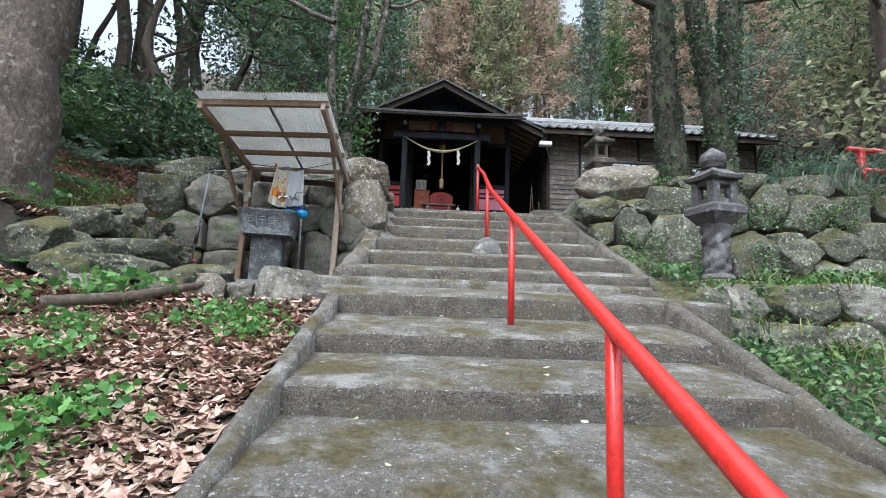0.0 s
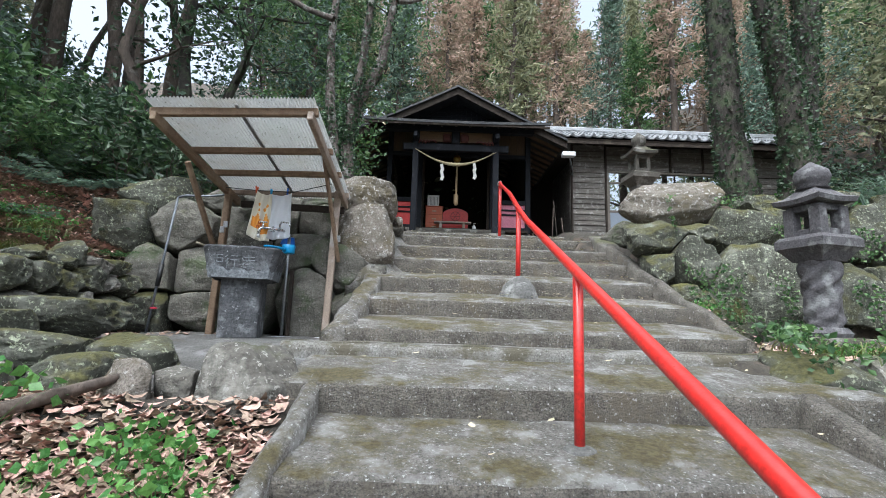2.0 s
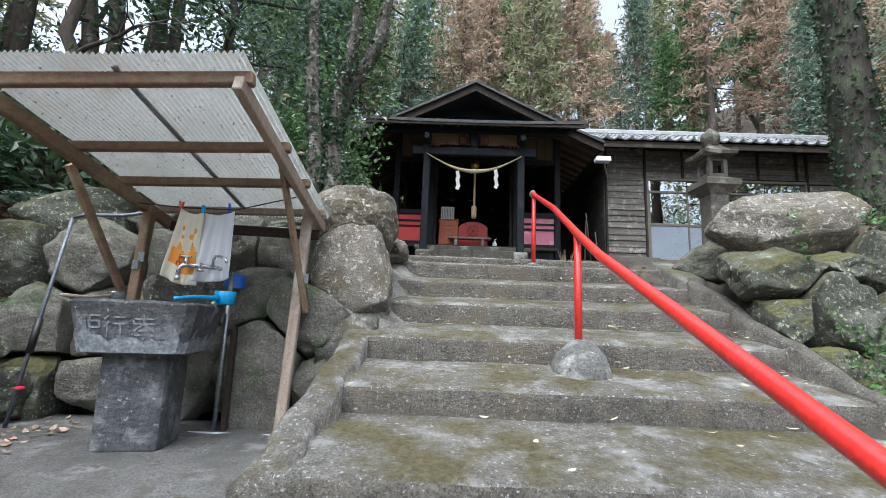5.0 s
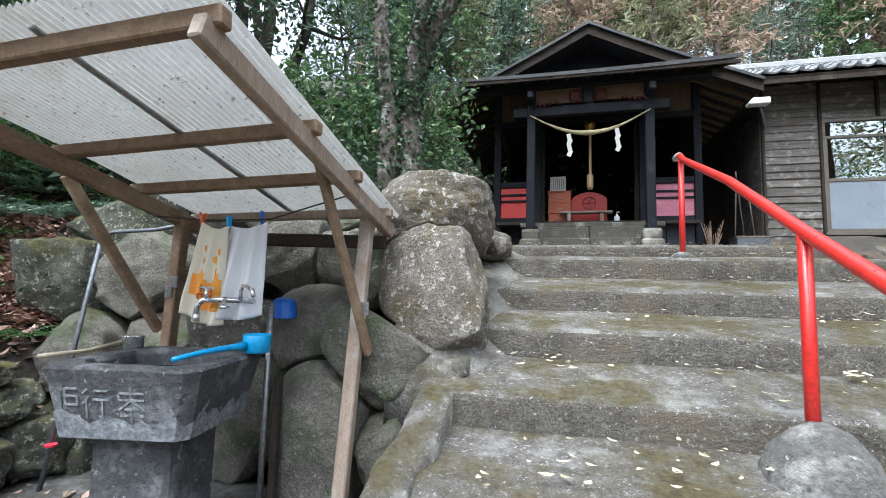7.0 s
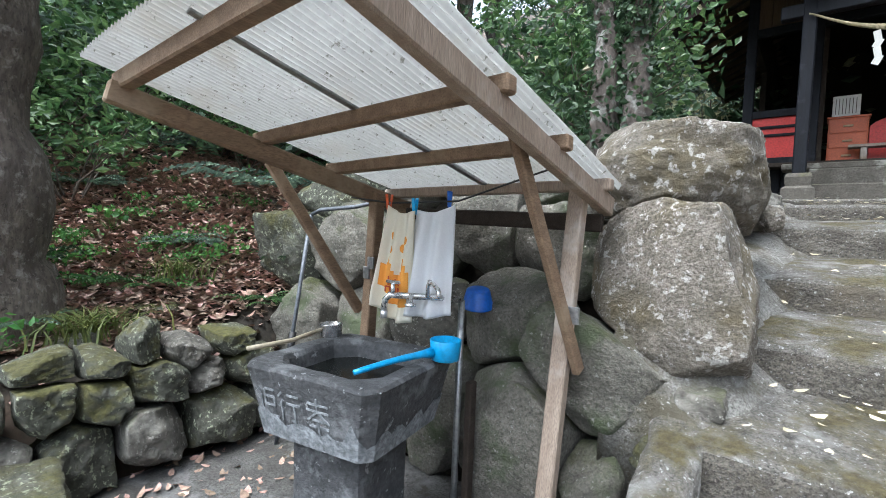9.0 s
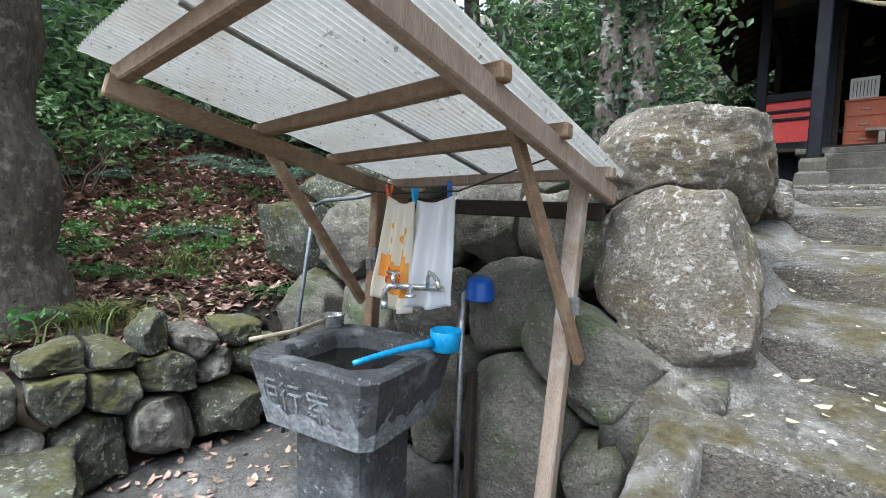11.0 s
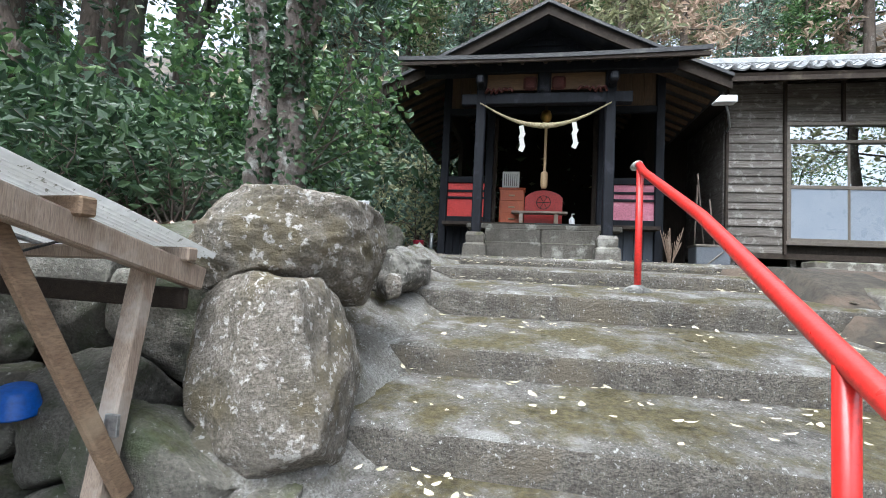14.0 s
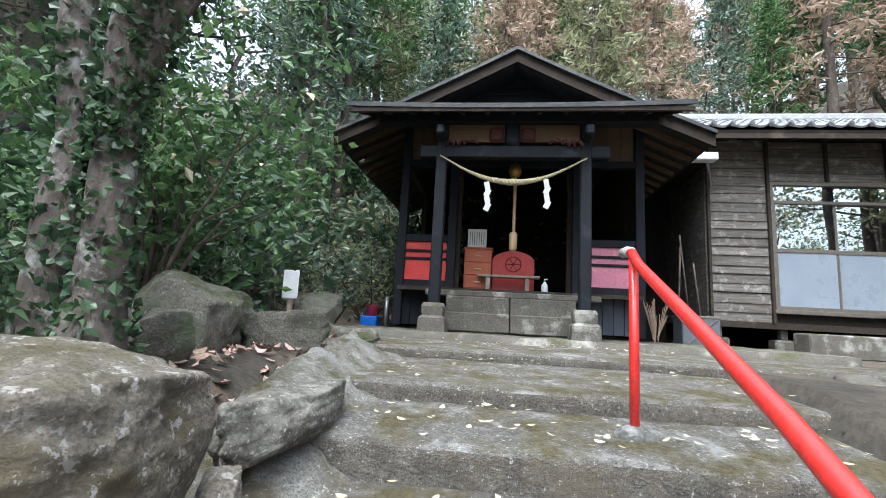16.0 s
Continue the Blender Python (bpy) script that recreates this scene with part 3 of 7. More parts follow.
# ---- rock walls ----
ROCKS = {k: [rock_mesh("stone", s * 11 + i, mm, 6 if k == "pale" else 5, bx, 0.10 if k == "pale" else 0.14) for i in range(5)] for s, (k, mm, bx) in
         enumerate((("pale", M_ROCK_PALE, 0.6), ("mid", M_ROCK, 0.8), ("dark", M_ROCK_DARK, 0.8), ("mossy", M_ROCK_MOSSY, 0.8)))}


def stone(kind, k, x, y, z, sx, sy, sz, rz=0.0, tilt=0.0, parent=None, name="stone", rx=0.0):
    ob = new(name, ROCKS[kind][k % 5])
    ob.parent = parent
    ob.matrix_basis = pose(x, y, z, rx, tilt, rz) @ Matrix.Diagonal((sx * (1.12 if kind == "pale" else 1.2), sy * 1.15, sz * (1.12 if kind == "pale" else 1.2), 1))
    return ob


def wall_root(name, label):
    return tagged(new(name), label, "stone wall", "", "structure")


def fitted_wall(root, rows, gap=0.006):
    """Boulders of the given centres and sizes, worn to fit against their neighbours."""
    turns = [np.array(pose(0, 0, 0, 0, w[9], w[8]).to_3x3()) for w in rows]
    for i, (kind, k, x, y, z, sx, sy, sz, rz, tilt) in enumerate(rows):
        src = ROCKS[kind][k % 5]
        v = np.empty(len(src.vertices) * 3, dtype=np.float32)
        src.vertices.foreach_get("co", v)
        v = (v.reshape(-1, 3) * (sx * 1.36, sy * 1.2, sz * 1.36)) @ turns[i].T
        c = np.array((x, y, z))
        for j, o in enumerate(rows):
            d = np.array(o[2:5]) - c
            dist = np.linalg.norm(d)
            if i == j or dist > 1.6:
                continue
            n = d / dist
            a = np.linalg.norm(np.array((sx, sy, sz)) * 0.5 * (turns[i].T @ n))
            b = np.linalg.norm(np.array(o[5:8]) * 0.5 * (turns[j].T @ n))
            if (a + b) * 1.5 < dist:
                continue
            over = v @ n - (dist * a / (a + b) - gap)
            w = 0.012
            v -= np.outer(np.where(over > 0.2, over, w * np.log1p(np.exp(np.clip(over, -0.5, 0.2) / w))), n)
        me = src.copy()
        me.name = "stone"
        me.vertices.foreach_set("co", v.astype(np.float32).ravel())
        me.update()
        ob = new("stone", me)
        ob.parent = root
        ob.matrix_basis = pose(x, y, z)


wall_l = wall_root("wall_basin", "dry-stone retaining wall of big lichened boulders")
fitted_wall(wall_l, (
    ("pale", 0, -0.88, 5.88, 2.98, 0.56, 0.6, 0.38, -6, 4), ("pale", 4, -0.78, 5.64, 2.47, 0.45, 0.46, 0.64, 4, -14), ("pale", 2, -0.54, 6.2, 2.84, 0.09, 0.16, 0.1, 20, 0),
    ("dark", 3, -0.98, 5.54, 2.15, 0.56, 0.46, 0.44, 0, 32), ("dark", 2, -1.44, 5.58, 2.33, 0.42, 0.4, 0.36, 0, -8), ("dark", 0, -1.27, 5.44, 1.84, 0.54, 0.44, 0.54, 5, 0),
    ("mossy", 1, -0.70, 5.42, 1.97, 0.26, 0.3, 0.22, 20, -18), ("dark", 4, -0.93, 5.40, 1.80, 0.28, 0.3, 0.3, 12, 5), ("mid", 1, -0.62, 5.46, 2.17, 0.12, 0.2, 0.1, 0, 0), ("pale", 1, -0.72, 5.36, 1.76, 0.2, 0.22, 0.24, 30, 0),
    ("dark", 1, -1.30, 5.86, 2.66, 0.44, 0.45, 0.38, 0, 4), ("dark", 3, -1.70, 5.86, 2.70, 0.42, 0.45, 0.42, 0, 4), ("mid", 2, -1.94, 5.58, 2.26, 0.42, 0.36, 0.32, 0, -6), ("dark", 4, -1.80, 5.56, 1.84, 0.5, 0.42, 0.5, 5, 0),
    ("dark", 2, -2.34, 5.54, 2.12, 0.52, 0.4, 0.42, 0, 10), ("dark", 0, -2.64, 5.66, 2.58, 0.58, 0.45, 0.46, 0, 5), ("dark", 3, -2.30, 5.50, 1.72, 0.5, 0.4, 0.34, 0, 3), ("dark", 1, -2.12, 5.80, 2.62, 0.40, 0.4, 0.36, 0, 3),
    ("dark", 0, -2.84, 5.46, 2.10, 0.42, 0.42, 0.42, 15, 3), ("mossy", 2, -2.82, 5.40, 1.72, 0.42, 0.4, 0.36, 0, 0), ("mossy", 3, -3.08, 5.90, 2.94, 0.60, 0.42, 0.34, 10, -6), ("mossy", 4, -3.2, 5.6, 2.5, 0.46, 0.45, 0.46, 20, 0),
    ("dark", 2, -1.35, 6.04, 2.96, 0.5, 0.4, 0.22, 0, 3), ("dark", 0, -1.92, 6.04, 2.96, 0.55, 0.4, 0.24, 0, 3), ("dark", 4, -2.46, 6.04, 2.98, 0.5, 0.4, 0.24, 0, -3)))
stone("mid", 2, -0.62, 6.85, 2.90, 0.17, 0.75, 0.2, -8, 0, wall_l)

wall_low = wall_root("wall_low", "low mossy wall of stacked round stones")
fitted_wall(wall_low, (
    ("mossy", 0, -2.80, 4.79, 1.71, 0.3, 0.33, 0.27, 0, 6), ("mid", 1, -2.80, 4.47, 1.70, 0.3, 0.29, 0.26, 0, -8), ("mossy", 2, -2.80, 4.18, 1.69, 0.3, 0.28, 0.25, 0, 0), ("mid", 3, -2.80, 3.93, 1.70, 0.3, 0.22, 0.24, 0, 0),
    ("mossy", 4, -2.82, 4.08, 1.92, 0.28, 0.20, 0.19, 0, 0), ("mossy", 1, -2.82, 4.27, 1.90, 0.28, 0.19, 0.18, 0, 9), ("mossy", 3, -2.83, 4.49, 1.94, 0.28, 0.24, 0.20, 0, -6), ("mid", 2, -2.83, 4.73, 1.92, 0.28, 0.2, 0.15, 0, 0),
    ("mid", 0, -2.86, 4.64, 2.05, 0.26, 0.2, 0.18, 0, 10), ("mossy", 2, -2.86, 4.45, 2.12, 0.24, 0.14, 0.19, 0, 0), ("mossy", 0, -2.85, 4.29, 2.05, 0.26, 0.18, 0.13, 0, 0), ("mossy", 4, -2.86, 4.88, 2.06, 0.26, 0.2, 0.12, 0, 0),
    ("mossy", 3, -2.80, 5.1, 1.70, 0.3, 0.3, 0.26, 0, 0), ("mossy", 1, -2.84, 4.95, 1.92, 0.28, 0.22, 0.18, 0, 0), ("mossy", 4, -2.84, 3.86, 1.92, 0.28, 0.22, 0.2, 0, 0), ("mossy", 0, -2.82, 3.68, 1.70, 0.3, 0.26, 0.26, 0, 0), ("mossy", 2, -2.86, 4.08, 2.07, 0.26, 0.22, 0.12, 0, 0)))

wall_fr = wall_root("wall_landing_edge", "mossy boulders edging the basin landing")
fitted_wall(wall_fr, (
    ("mid", 3, -1.00, 3.33, 1.34, 0.40, 0.36, 0.38, -14, 0), ("mid", 0, -1.30, 3.28, 1.37, 0.20, 0.24, 0.18, 10, 8), ("pale", 4, -1.47, 3.16, 1.35, 0.18, 0.2, 0.24, 20, 12), ("mossy", 1, -1.74, 3.22, 1.40, 0.36, 0.3, 0.18, 0, -4),
    ("mossy", 2, -1.66, 3.50, 1.50, 0.44, 0.32, 0.15, -10, 4), ("mossy", 0, -2.10, 3.36, 1.52, 0.40, 0.34, 0.16, 10, 0), ("mossy", 4, -2.35, 3.85, 1.66, 0.56, 0.4, 0.2, -10, 0), ("mossy", 3, -2.5, 3.45, 1.56, 0.4, 0.4, 0.26, 10, 0),
    ("mid", 1, -2.14, 3.12, 1.36, 0.3, 0.24, 0.18, 0, 0), ("mossy", 2, -2.9, 3.5, 1.72, 0.45, 0.4, 0.3, 0, 0)))
stone("mossy", 1, -3.42, 4.3, 1.95, 0.36, 0.36, 0.28, 60, 0, wall_fr)
stone("mossy", 1, -3.5, 4.75, 2.1, 0.34, 0.3, 0.2, 60, 0, wall_fr)

wall_r = wall_root("wall_lantern", "mossy dry-stone retaining wall beside the stairs")
fitted_wall(wall_r, (
    ("pale", 3, 2.60, 5.96, 3.04, 0.92, 0.52, 0.46, -4, -3), ("mossy", 2, 2.22, 5.67, 2.62, 0.46, 0.45, 0.34, 0, 0), ("mossy", 0, 2.52, 5.56, 2.34, 0.46, 0.45, 0.48, 0, 0), ("mossy", 1, 3.08, 5.46, 2.06, 0.96, 0.5, 0.80, 0, 10),
    ("mossy", 4, 3.12, 5.70, 2.68, 0.74, 0.45, 0.40, 0, 4), ("mossy", 3, 2.19, 5.52, 2.30, 0.24, 0.32, 0.26, 0, 0), ("mossy", 2, 2.66, 5.68, 2.70, 0.28, 0.4, 0.2, 0, 0), ("mossy", 0, 2.40, 5.42, 1.92, 0.42, 0.4, 0.36, 0, 0),
    ("mossy", 1, 4.40, 5.72, 2.76, 0.48, 0.4, 0.50, 0, 0), ("mossy", 2, 3.98, 5.46, 2.08, 0.50, 0.4, 0.54, 0, 0), ("mossy", 3, 3.82, 5.66, 2.60, 0.56, 0.4, 0.50, 0, 0), ("mossy", 4, 4.86, 5.66, 2.62, 0.50, 0.4, 0.46, 0, 0),
    ("mossy", 0, 4.54, 5.46, 2.12, 0.56, 0.4, 0.44, 0, 0), ("mossy", 1, 5.06, 5.80, 3.02, 0.54, 0.4, 0.38, 0, 0), ("mossy", 2, 5.08, 5.50, 2.26, 0.46, 0.4, 0.40, 0, 0), ("mossy", 3, 5.46, 5.68, 2.72, 0.56, 0.4, 0.42, 0, 0),
    ("mossy", 4, 5.56, 5.50, 2.26, 0.50, 0.4, 0.46, 0, 0), ("mossy", 0, 5.62, 5.84, 3.08, 0.58, 0.4, 0.36, 0, 0), ("mossy", 1, 5.4, 5.42, 1.86, 0.6, 0.4, 0.4, 0, 0), ("mossy", 2, 6.15, 5.55, 2.30, 0.66, 0.4, 0.60, 0, 0),
    ("mossy", 3, 6.15, 5.78, 2.90, 0.62, 0.4, 0.50, 0, 0), ("mossy", 4, 4.02, 5.78, 3.02, 0.60, 0.4, 0.30, 0, 0), ("mossy", 0, 3.48, 5.80, 2.98, 0.46, 0.4, 0.28, 0, 0), ("mossy", 2, 4.85, 5.40, 1.84, 0.5, 0.4, 0.38, 0, 0)))
stone("dark", 2, 2.4, 6.6, 2.86, 0.42, 0.6, 0.32, 30, 0, wall_r)
wall_rl = wall_root("wall_terrace", "overgrown mossy stone bank under the lantern terrace")
rr = random.Random(9)
bank = []
for row in range(3):
    x = 1.95
    while x < 6.0:
        w = rr.uniform(0.35, 0.6)
        bank.append((rr.choice(("mossy", "mossy", "mid")), rr.randrange(5), x + w / 2, 3.62 - 0.16 * (2 - row) + rr.uniform(-0.05, 0.05), 0.82 + 0.29 * row, w, 0.4, 0.33, rr.uniform(-10, 10), rr.uniform(-8, 8)))
        x += w * 0.97
fitted_wall(wall_rl, bank)


# ---- handrail ----
def build_rail():
    root = thing("handrail", (0.8, 7.28, 2.9), "glossy red painted steel pipe handrail with grey worn end", "handrail")
    inv = root.matrix_world.inverted()

    def at_(p):
        return inv @ Vector(p)

    top = [(0.815, 7.42, 3.72), (0.813, 7.30, 3.70), (0.80, 7.14, 3.62), (0.742, 5.97, 3.168), (0.69, 5.088, 2.772), (0.665, 4.6, 2.562), (0.575, 2.947, 1.957), (0.537, 1.31, 1.318), (0.508, 0.65, 1.072), (0.46, -1.2, 0.37)]
    part("rail", tube([at_(p) for p in top], 0.0245, 14), M_RED_PAINT, root, "", True)
    part("end_cap", tube([at_((0.816, 7.47, 3.725)), at_((0.815, 7.38, 3.717)), at_((0.814, 7.315, 3.706))], [0.026, 0.03, 0.028], 12), M_GREY_CAP, root, "worn grey wrapped end", True)
    for x, y, z0, z1 in ((0.805, 7.24, 2.80, 3.66), (0.688, 5.088, 2.0, 2.765), (0.575, 2.947, 1.15, 1.95), (0.533, 1.21, 0.5, 1.275), (0.485, -0.3, 0.05, 0.71)):
        part("post", tube([at_((x, y, z0)), at_((x, y, (z0 + z1) / 2)), at_((x, y, z1))], 0.0225, 12), M_RED_PAINT, root, "", True)
    for x, y, z, r, hh in ((0.69, 5.04, 1.93, 0.19, 0.2), (0.805, 7.24, 2.85, 0.09, 0.05), (0.575, 2.947, 1.2, 0.09, 0.03), (0.533, 1.21, 0.58, 0.08, 0.03)):
        bm = lathe([(r, -0.06), (r * 0.93, hh * 0.25), (r * 0.7, hh * 0.6), (r * 0.4, hh * 0.92), (r * 0.16, hh * 1.05)], 18)
        for v in bm.verts:
            v.co.x += 0.025 * noise.noise(v.co * 9)
            v.co.y += 0.025 * noise.noise(v.co * 8 + Vector((5, 5, 5)))
        bmesh.ops.translate(bm, vec=at_((x, y, z)), verts=bm.verts)
        part("footing", bm, M_CURB, root, "rough grey concrete footing", True)


build_rail()


# ---- shrine ----
def build_shrine():
    root = thing("shrine", (0.3, 11.3, 3.18), "small black-painted timber shrine with gabled roof and red panels", "shrine")
    inv = root.matrix_world.inverted()

    def add(name, bm, material, parent=root, label="", smooth=False):
        bmesh.ops.transform(bm, matrix=inv, verts=bm.verts)
        return part(name, bm, material, parent, label, smooth)

    # porch posts on stone bases
    for x in (-0.59, 1.11):
        add("porch_post", box(x - 0.065, 10.235, 3.50, x + 0.065, 10.365, 5.72, 0.012), M_BLACK_WOOD)
        bm = lathe([(0.16, 0), (0.15, 0.16), (0.115, 0.19), (0.12, 0.22), (0.125, 0.29), (0.105, 0.335)], square=True, center=(x, 10.3, 3.18))
        add("post_base", bm, M_STONE_CUT, root, "mossy carved stone post base")
    add("porch_beam", box(-0.86, 10.24, 5.27, 1.38, 10.36, 5.42, 0.01), M_BLACK_WOOD)
    add("frieze_board", box(-0.52, 10.29, 5.48, 1.04, 10.32, 5.70, 0.0), M_AMBER_BOARD, root, "amber bare wood frieze")
    for x in (0.06, 0.44):
        add("carving", box(x - 0.09, 10.25, 5.47, x + 0.09, 10.33, 5.66, 0.03), M_CARVING, root, "faded red carved bracket")
    add("carving_core", box(0.16, 10.22, 5.42, 0.34, 10.34, 5.72, 0.03), M_BLACK_WOOD)
    for s in (-1, 1):
        bm = bmesh.new()
        for k in range(5):
            x = 0.26 + s * (0.42 + 0.075 * k)
            tube([(x, 10.22, 5.43 + 0.03 * math.sin(k * 1.7)), (x + 0.04 * s, 10.2, 5.47), (x + 0.075 * s, 10.22, 5.43 + 0.03 * math.cos(k))], 0.02, 6, bm)
        add("carved_scroll", bm, M_CARVING, root, "dull red carved scrollwork", True)
    add("eave_beam", box(-1.4, 10.22, 5.70, 1.92, 10.38, 5.84, 0.01), M_BLACK_WOOD)
    for x in (-0.59, 1.11):
        add("beam_end", box(x - 0.05, 9.98, 5.46, x + 0.05, 10.24, 5.58, 0.02), M_BLACK_WOOD)

    # porch roof, a shallow shed
    def slope_z(y):
        return 5.79 + (y - 9.9) * 0.40

    bm = bmesh.new()
    n = 24
    rows = []
    for i in range(n + 1):
        x = -1.70 + 3.90 * i / n
        sag = 0.035 * ((2 * i / n - 1) ** 2)
        rows.append([bm.verts.new((x, y, slope_z(y) + dz + sag)) for y, dz in ((9.88, -0.055), (9.88, 0.0), (10.6, 0.0), (11.6, 0.0), (11.6, -0.055), (10.6, -0.055))])
    for a, b in zip(rows, rows[1:]):
        for k in range(6):
            bm.faces.new((a[k], a[(k + 1) % 6], b[(k + 1) % 6], b[k]))
    bm.faces.new(rows[0])
    bm.faces.new(rows[-1])
    add("porch_roof", bm, M_ROOFING)
    add("fascia", box(-1.68, 9.895, 5.69, 2.18, 9.93, 5.742, 0.004), M_DARK_WOOD, root, "weathered brown fascia board")
    for i in range(13):
        x = -1.55 + 3.6 * i / 12
        add("rafter", beam((x, 9.94, slope_z(9.94) - 0.09), (x, 11.4, slope_z(11.4) - 0.09), 0.045, 0.06, 0.004), M_DARK_WOOD)

    # main gabled roof, ridge running back
    ax, az = 0.29, 7.05
    kslope = 0.52
    y0, y1 = 10.95, 15.6

    def roof_side(s):
        bm = bmesh.new()
        rows = []
        for i in range(13):
            f = i / 12
            x = ax + s * 2.52 * f
            z = az - kslope * 2.52 * f + 0.10 * f * f
            rows.append([bm.verts.new(p) for p in ((x, y0, z), (x, y1, z), (x, y1, z - 0.10), (x, y0, z - 0.10))])
        for a, b in zip(rows, rows[1:]):
            for k in range(4):
                bm.faces.new((a[k], a[(k + 1) % 4], b[(k + 1) % 4], b[k]))
        bm.faces.new(rows[0])
        bm.faces.new(rows[-1])
        return bm

    def strip(s, half, lo, hi, yc):
        bm = bmesh.new()
        rows = []
        for i in range(13):
            f = i / 12
            x, z = ax + s * 2.52 * f, az - kslope * 2.52 * f + 0.10 * f * f
            rows.append([bm.verts.new(p) for p in ((x, yc - half, z + hi), (x, yc + half, z + hi), (x, yc + half, z + lo), (x, yc - half, z + lo))])
        for a, b in zip(rows, rows[1:]):
            for k in range(4):
                bm.faces.new((a[k], a[(k + 1) % 4], b[(k + 1) % 4], b[k]))
        bm.faces.new(rows[0])
        bm.faces.new(rows[-1])
        return bm

    for s in (-1, 1):
        roof = add("roof_slope", roof_side(s), M_ROOFING)
        add("bargeboard", strip(s, 0.025, -0.165, -0.015, y0 - 0.045), M_DARK_WOOD, root, "weathered grey-brown bargeboard")
        add("verge", strip(s, 0.05, -0.014, 0.035, y0 - 0.08), M_ROOFING)
        for k in range(14):
            y = y0 + 0.25 + k * 0.32
            p = (ax + s * 1.2, y, az - kslope * 1.2 - 0.13)
            q = (ax + s * 2.45, y, az - kslope * 2.45 - 0.05)
            add("eave_rafter", beam(p, q, 0.05, 0.07, 0.0, (0, 0, 1)), M_BROWN_BOARD)
    # gable face with lattice
    bm = bmesh.new()
    vs = [bm.verts.new(p) for p in ((-1.15, 11.42, 6.36), (1.75, 11.42, 6.36), (0.30, 11.42, 7.03))]
    bm.faces.new(vs)
    ext = bmesh.ops.extrude_face_region(bm, geom=bm.faces[:])
    bmesh.ops.translate(bm, vec=(0, 0.06, 0), verts=[e for e in ext["geom"] if isinstance(e, bmesh.types.BMVert)])
    add("gable_board", bm, M_BLACK_WOOD)
    for k in range(15):
        x = -0.55 + 1.7 * k / 14
        zt = 6.92 - abs(x - 0.3) * 0.52
        add("lattice_bar", box(x - 0.011, 11.385, 6.38, x + 0.011, 11.415, zt, 0.0), M_BLACK_WOOD)
    for k in range(4):
        z = 6.46 + 0.1 * k
        wd = (6.92 - z) / 0.52
        add("lattice_rail", box(0.3 - wd, 11.37, z - 0.011, 0.3 + wd, 11.385, z + 0.011, 0.0), M_BLACK_WOOD)
    add("gable_light", box(0.98, 10.98, 6.63, 1.06, 11.1, 6.69, 0.01), M_STEEL, root, "small grey fitting")

    # front wall frame
    for x in (-1.24, -0.53, 1.17, 1.99):
        add("column", box(x - 0.06, 11.24, 3.22, x + 0.06, 11.36, 6.2, 0.008), M_BLACK_WOOD)
    add("lintel", box(-1.3, 11.25, 5.50, 2.05, 11.35, 5.60, 0.008), M_BLACK_WOOD)
    for a, b in ((-1.18, -0.59), (1.23, 1.93)):
        add("sill_rail", box(a, 11.26, 4.40, b, 11.34, 4.50, 0.006), M_BLACK_WOOD)
        add("bottom_rail", box(a, 11.26, 3.76, b, 11.34, 3.86, 0.006), M_BLACK_WOOD)
        for k in range(5):
            w = (b - a) / 5
            add("wainscot_board", box(a + k * w + 0.003, 11.29, 3.24, a + (k + 1) * w - 0.003, 11.325, 3.76, 0.003), M_BLACK_WOOD if a < 0 else M_BLUE_BOARD)
        red = a < 0
        add("panel", box(a, 11.295, 3.86, b, 11.315, 4.40, 0.0), M_RED_PANEL if red else M_PINK_PANEL, root, "glossy red panel" if red else "faded pink panel")
        for z in (4.16, 4.27):
            add("batten", box(a, 11.272, z - 0.018, b, 11.293, z + 0.018, 0.003), M_BLACK_WOOD)
        for k in range(4):
            w = (b - a) / 4
            add("upper_board", box(a + k * w + 0.002, 11.29, 5.60, a + (k + 1) * w - 0.002, 11.32, 6.3, 0.003), M_BROWN_BOARD)
    # middle bay coloured near black in place of the shade behind the porch
    add("upper_wall", box(-0.47, 11.29, 5.60, 1.11, 11.32, 6.3, 0.0), M_SHADE_BOARD)
    # sides, back and floor; back and ceiling coloured near black for indoor shade
    add("floor", box(-1.2, 11.0, 3.70, 1.95, 15.0, 3.75, 0.0), M_DARK_WOOD)
    add("back_wall", box(-1.3, 15.0, 3.2, 2.05, 15.1, 6.3, 0.0), M_SHADE_BOARD)
    add("side_wall", box(1.95, 11.36, 3.2, 2.03, 15.0, 6.2, 0.0), M_DARK_WOOD)
    add("side_wainscot", box(-1.28, 11.36, 3.2, -1.2, 15.0, 4.45, 0.0), M_BLACK_WOOD)
    add("side_wall_upper", box(-1.28, 12.9, 4.45, -1.2, 15.0, 6.2, 0.0), M_DARK_WOOD)
    add("side_header", box(-1.28, 11.36, 5.5, -1.2, 12.9, 6.2, 0.0), M_DARK_WOOD)
    add("ceiling", box(-1.2, 11.36, 6.2, 1.95, 15.0, 6.24, 0.0), M_SHADE_BOARD)
    # entrance steps
    for k in range(2):
        x = -0.52 + 0.82 * k
        add("stone_step", box(x, 10.62, 3.2, x + 0.81, 11.0, 3.43, 0.012), M_STONE_CUT)
        add("stone_sill", box(x - 0.0, 10.86, 3.4, x + 0.81, 11.22, 3.64, 0.014), M_STONE_CUT)
    add("threshold", box(-0.8, 10.90, 3.64, 1.42, 11.2, 3.715, 0.01), M_STONE_CUT)
    add("mat", box(0.2, 10.93, 3.716, 0.85, 11.12, 3.742, 0.004), M_BLACK_CABLE, root, "black doormat")
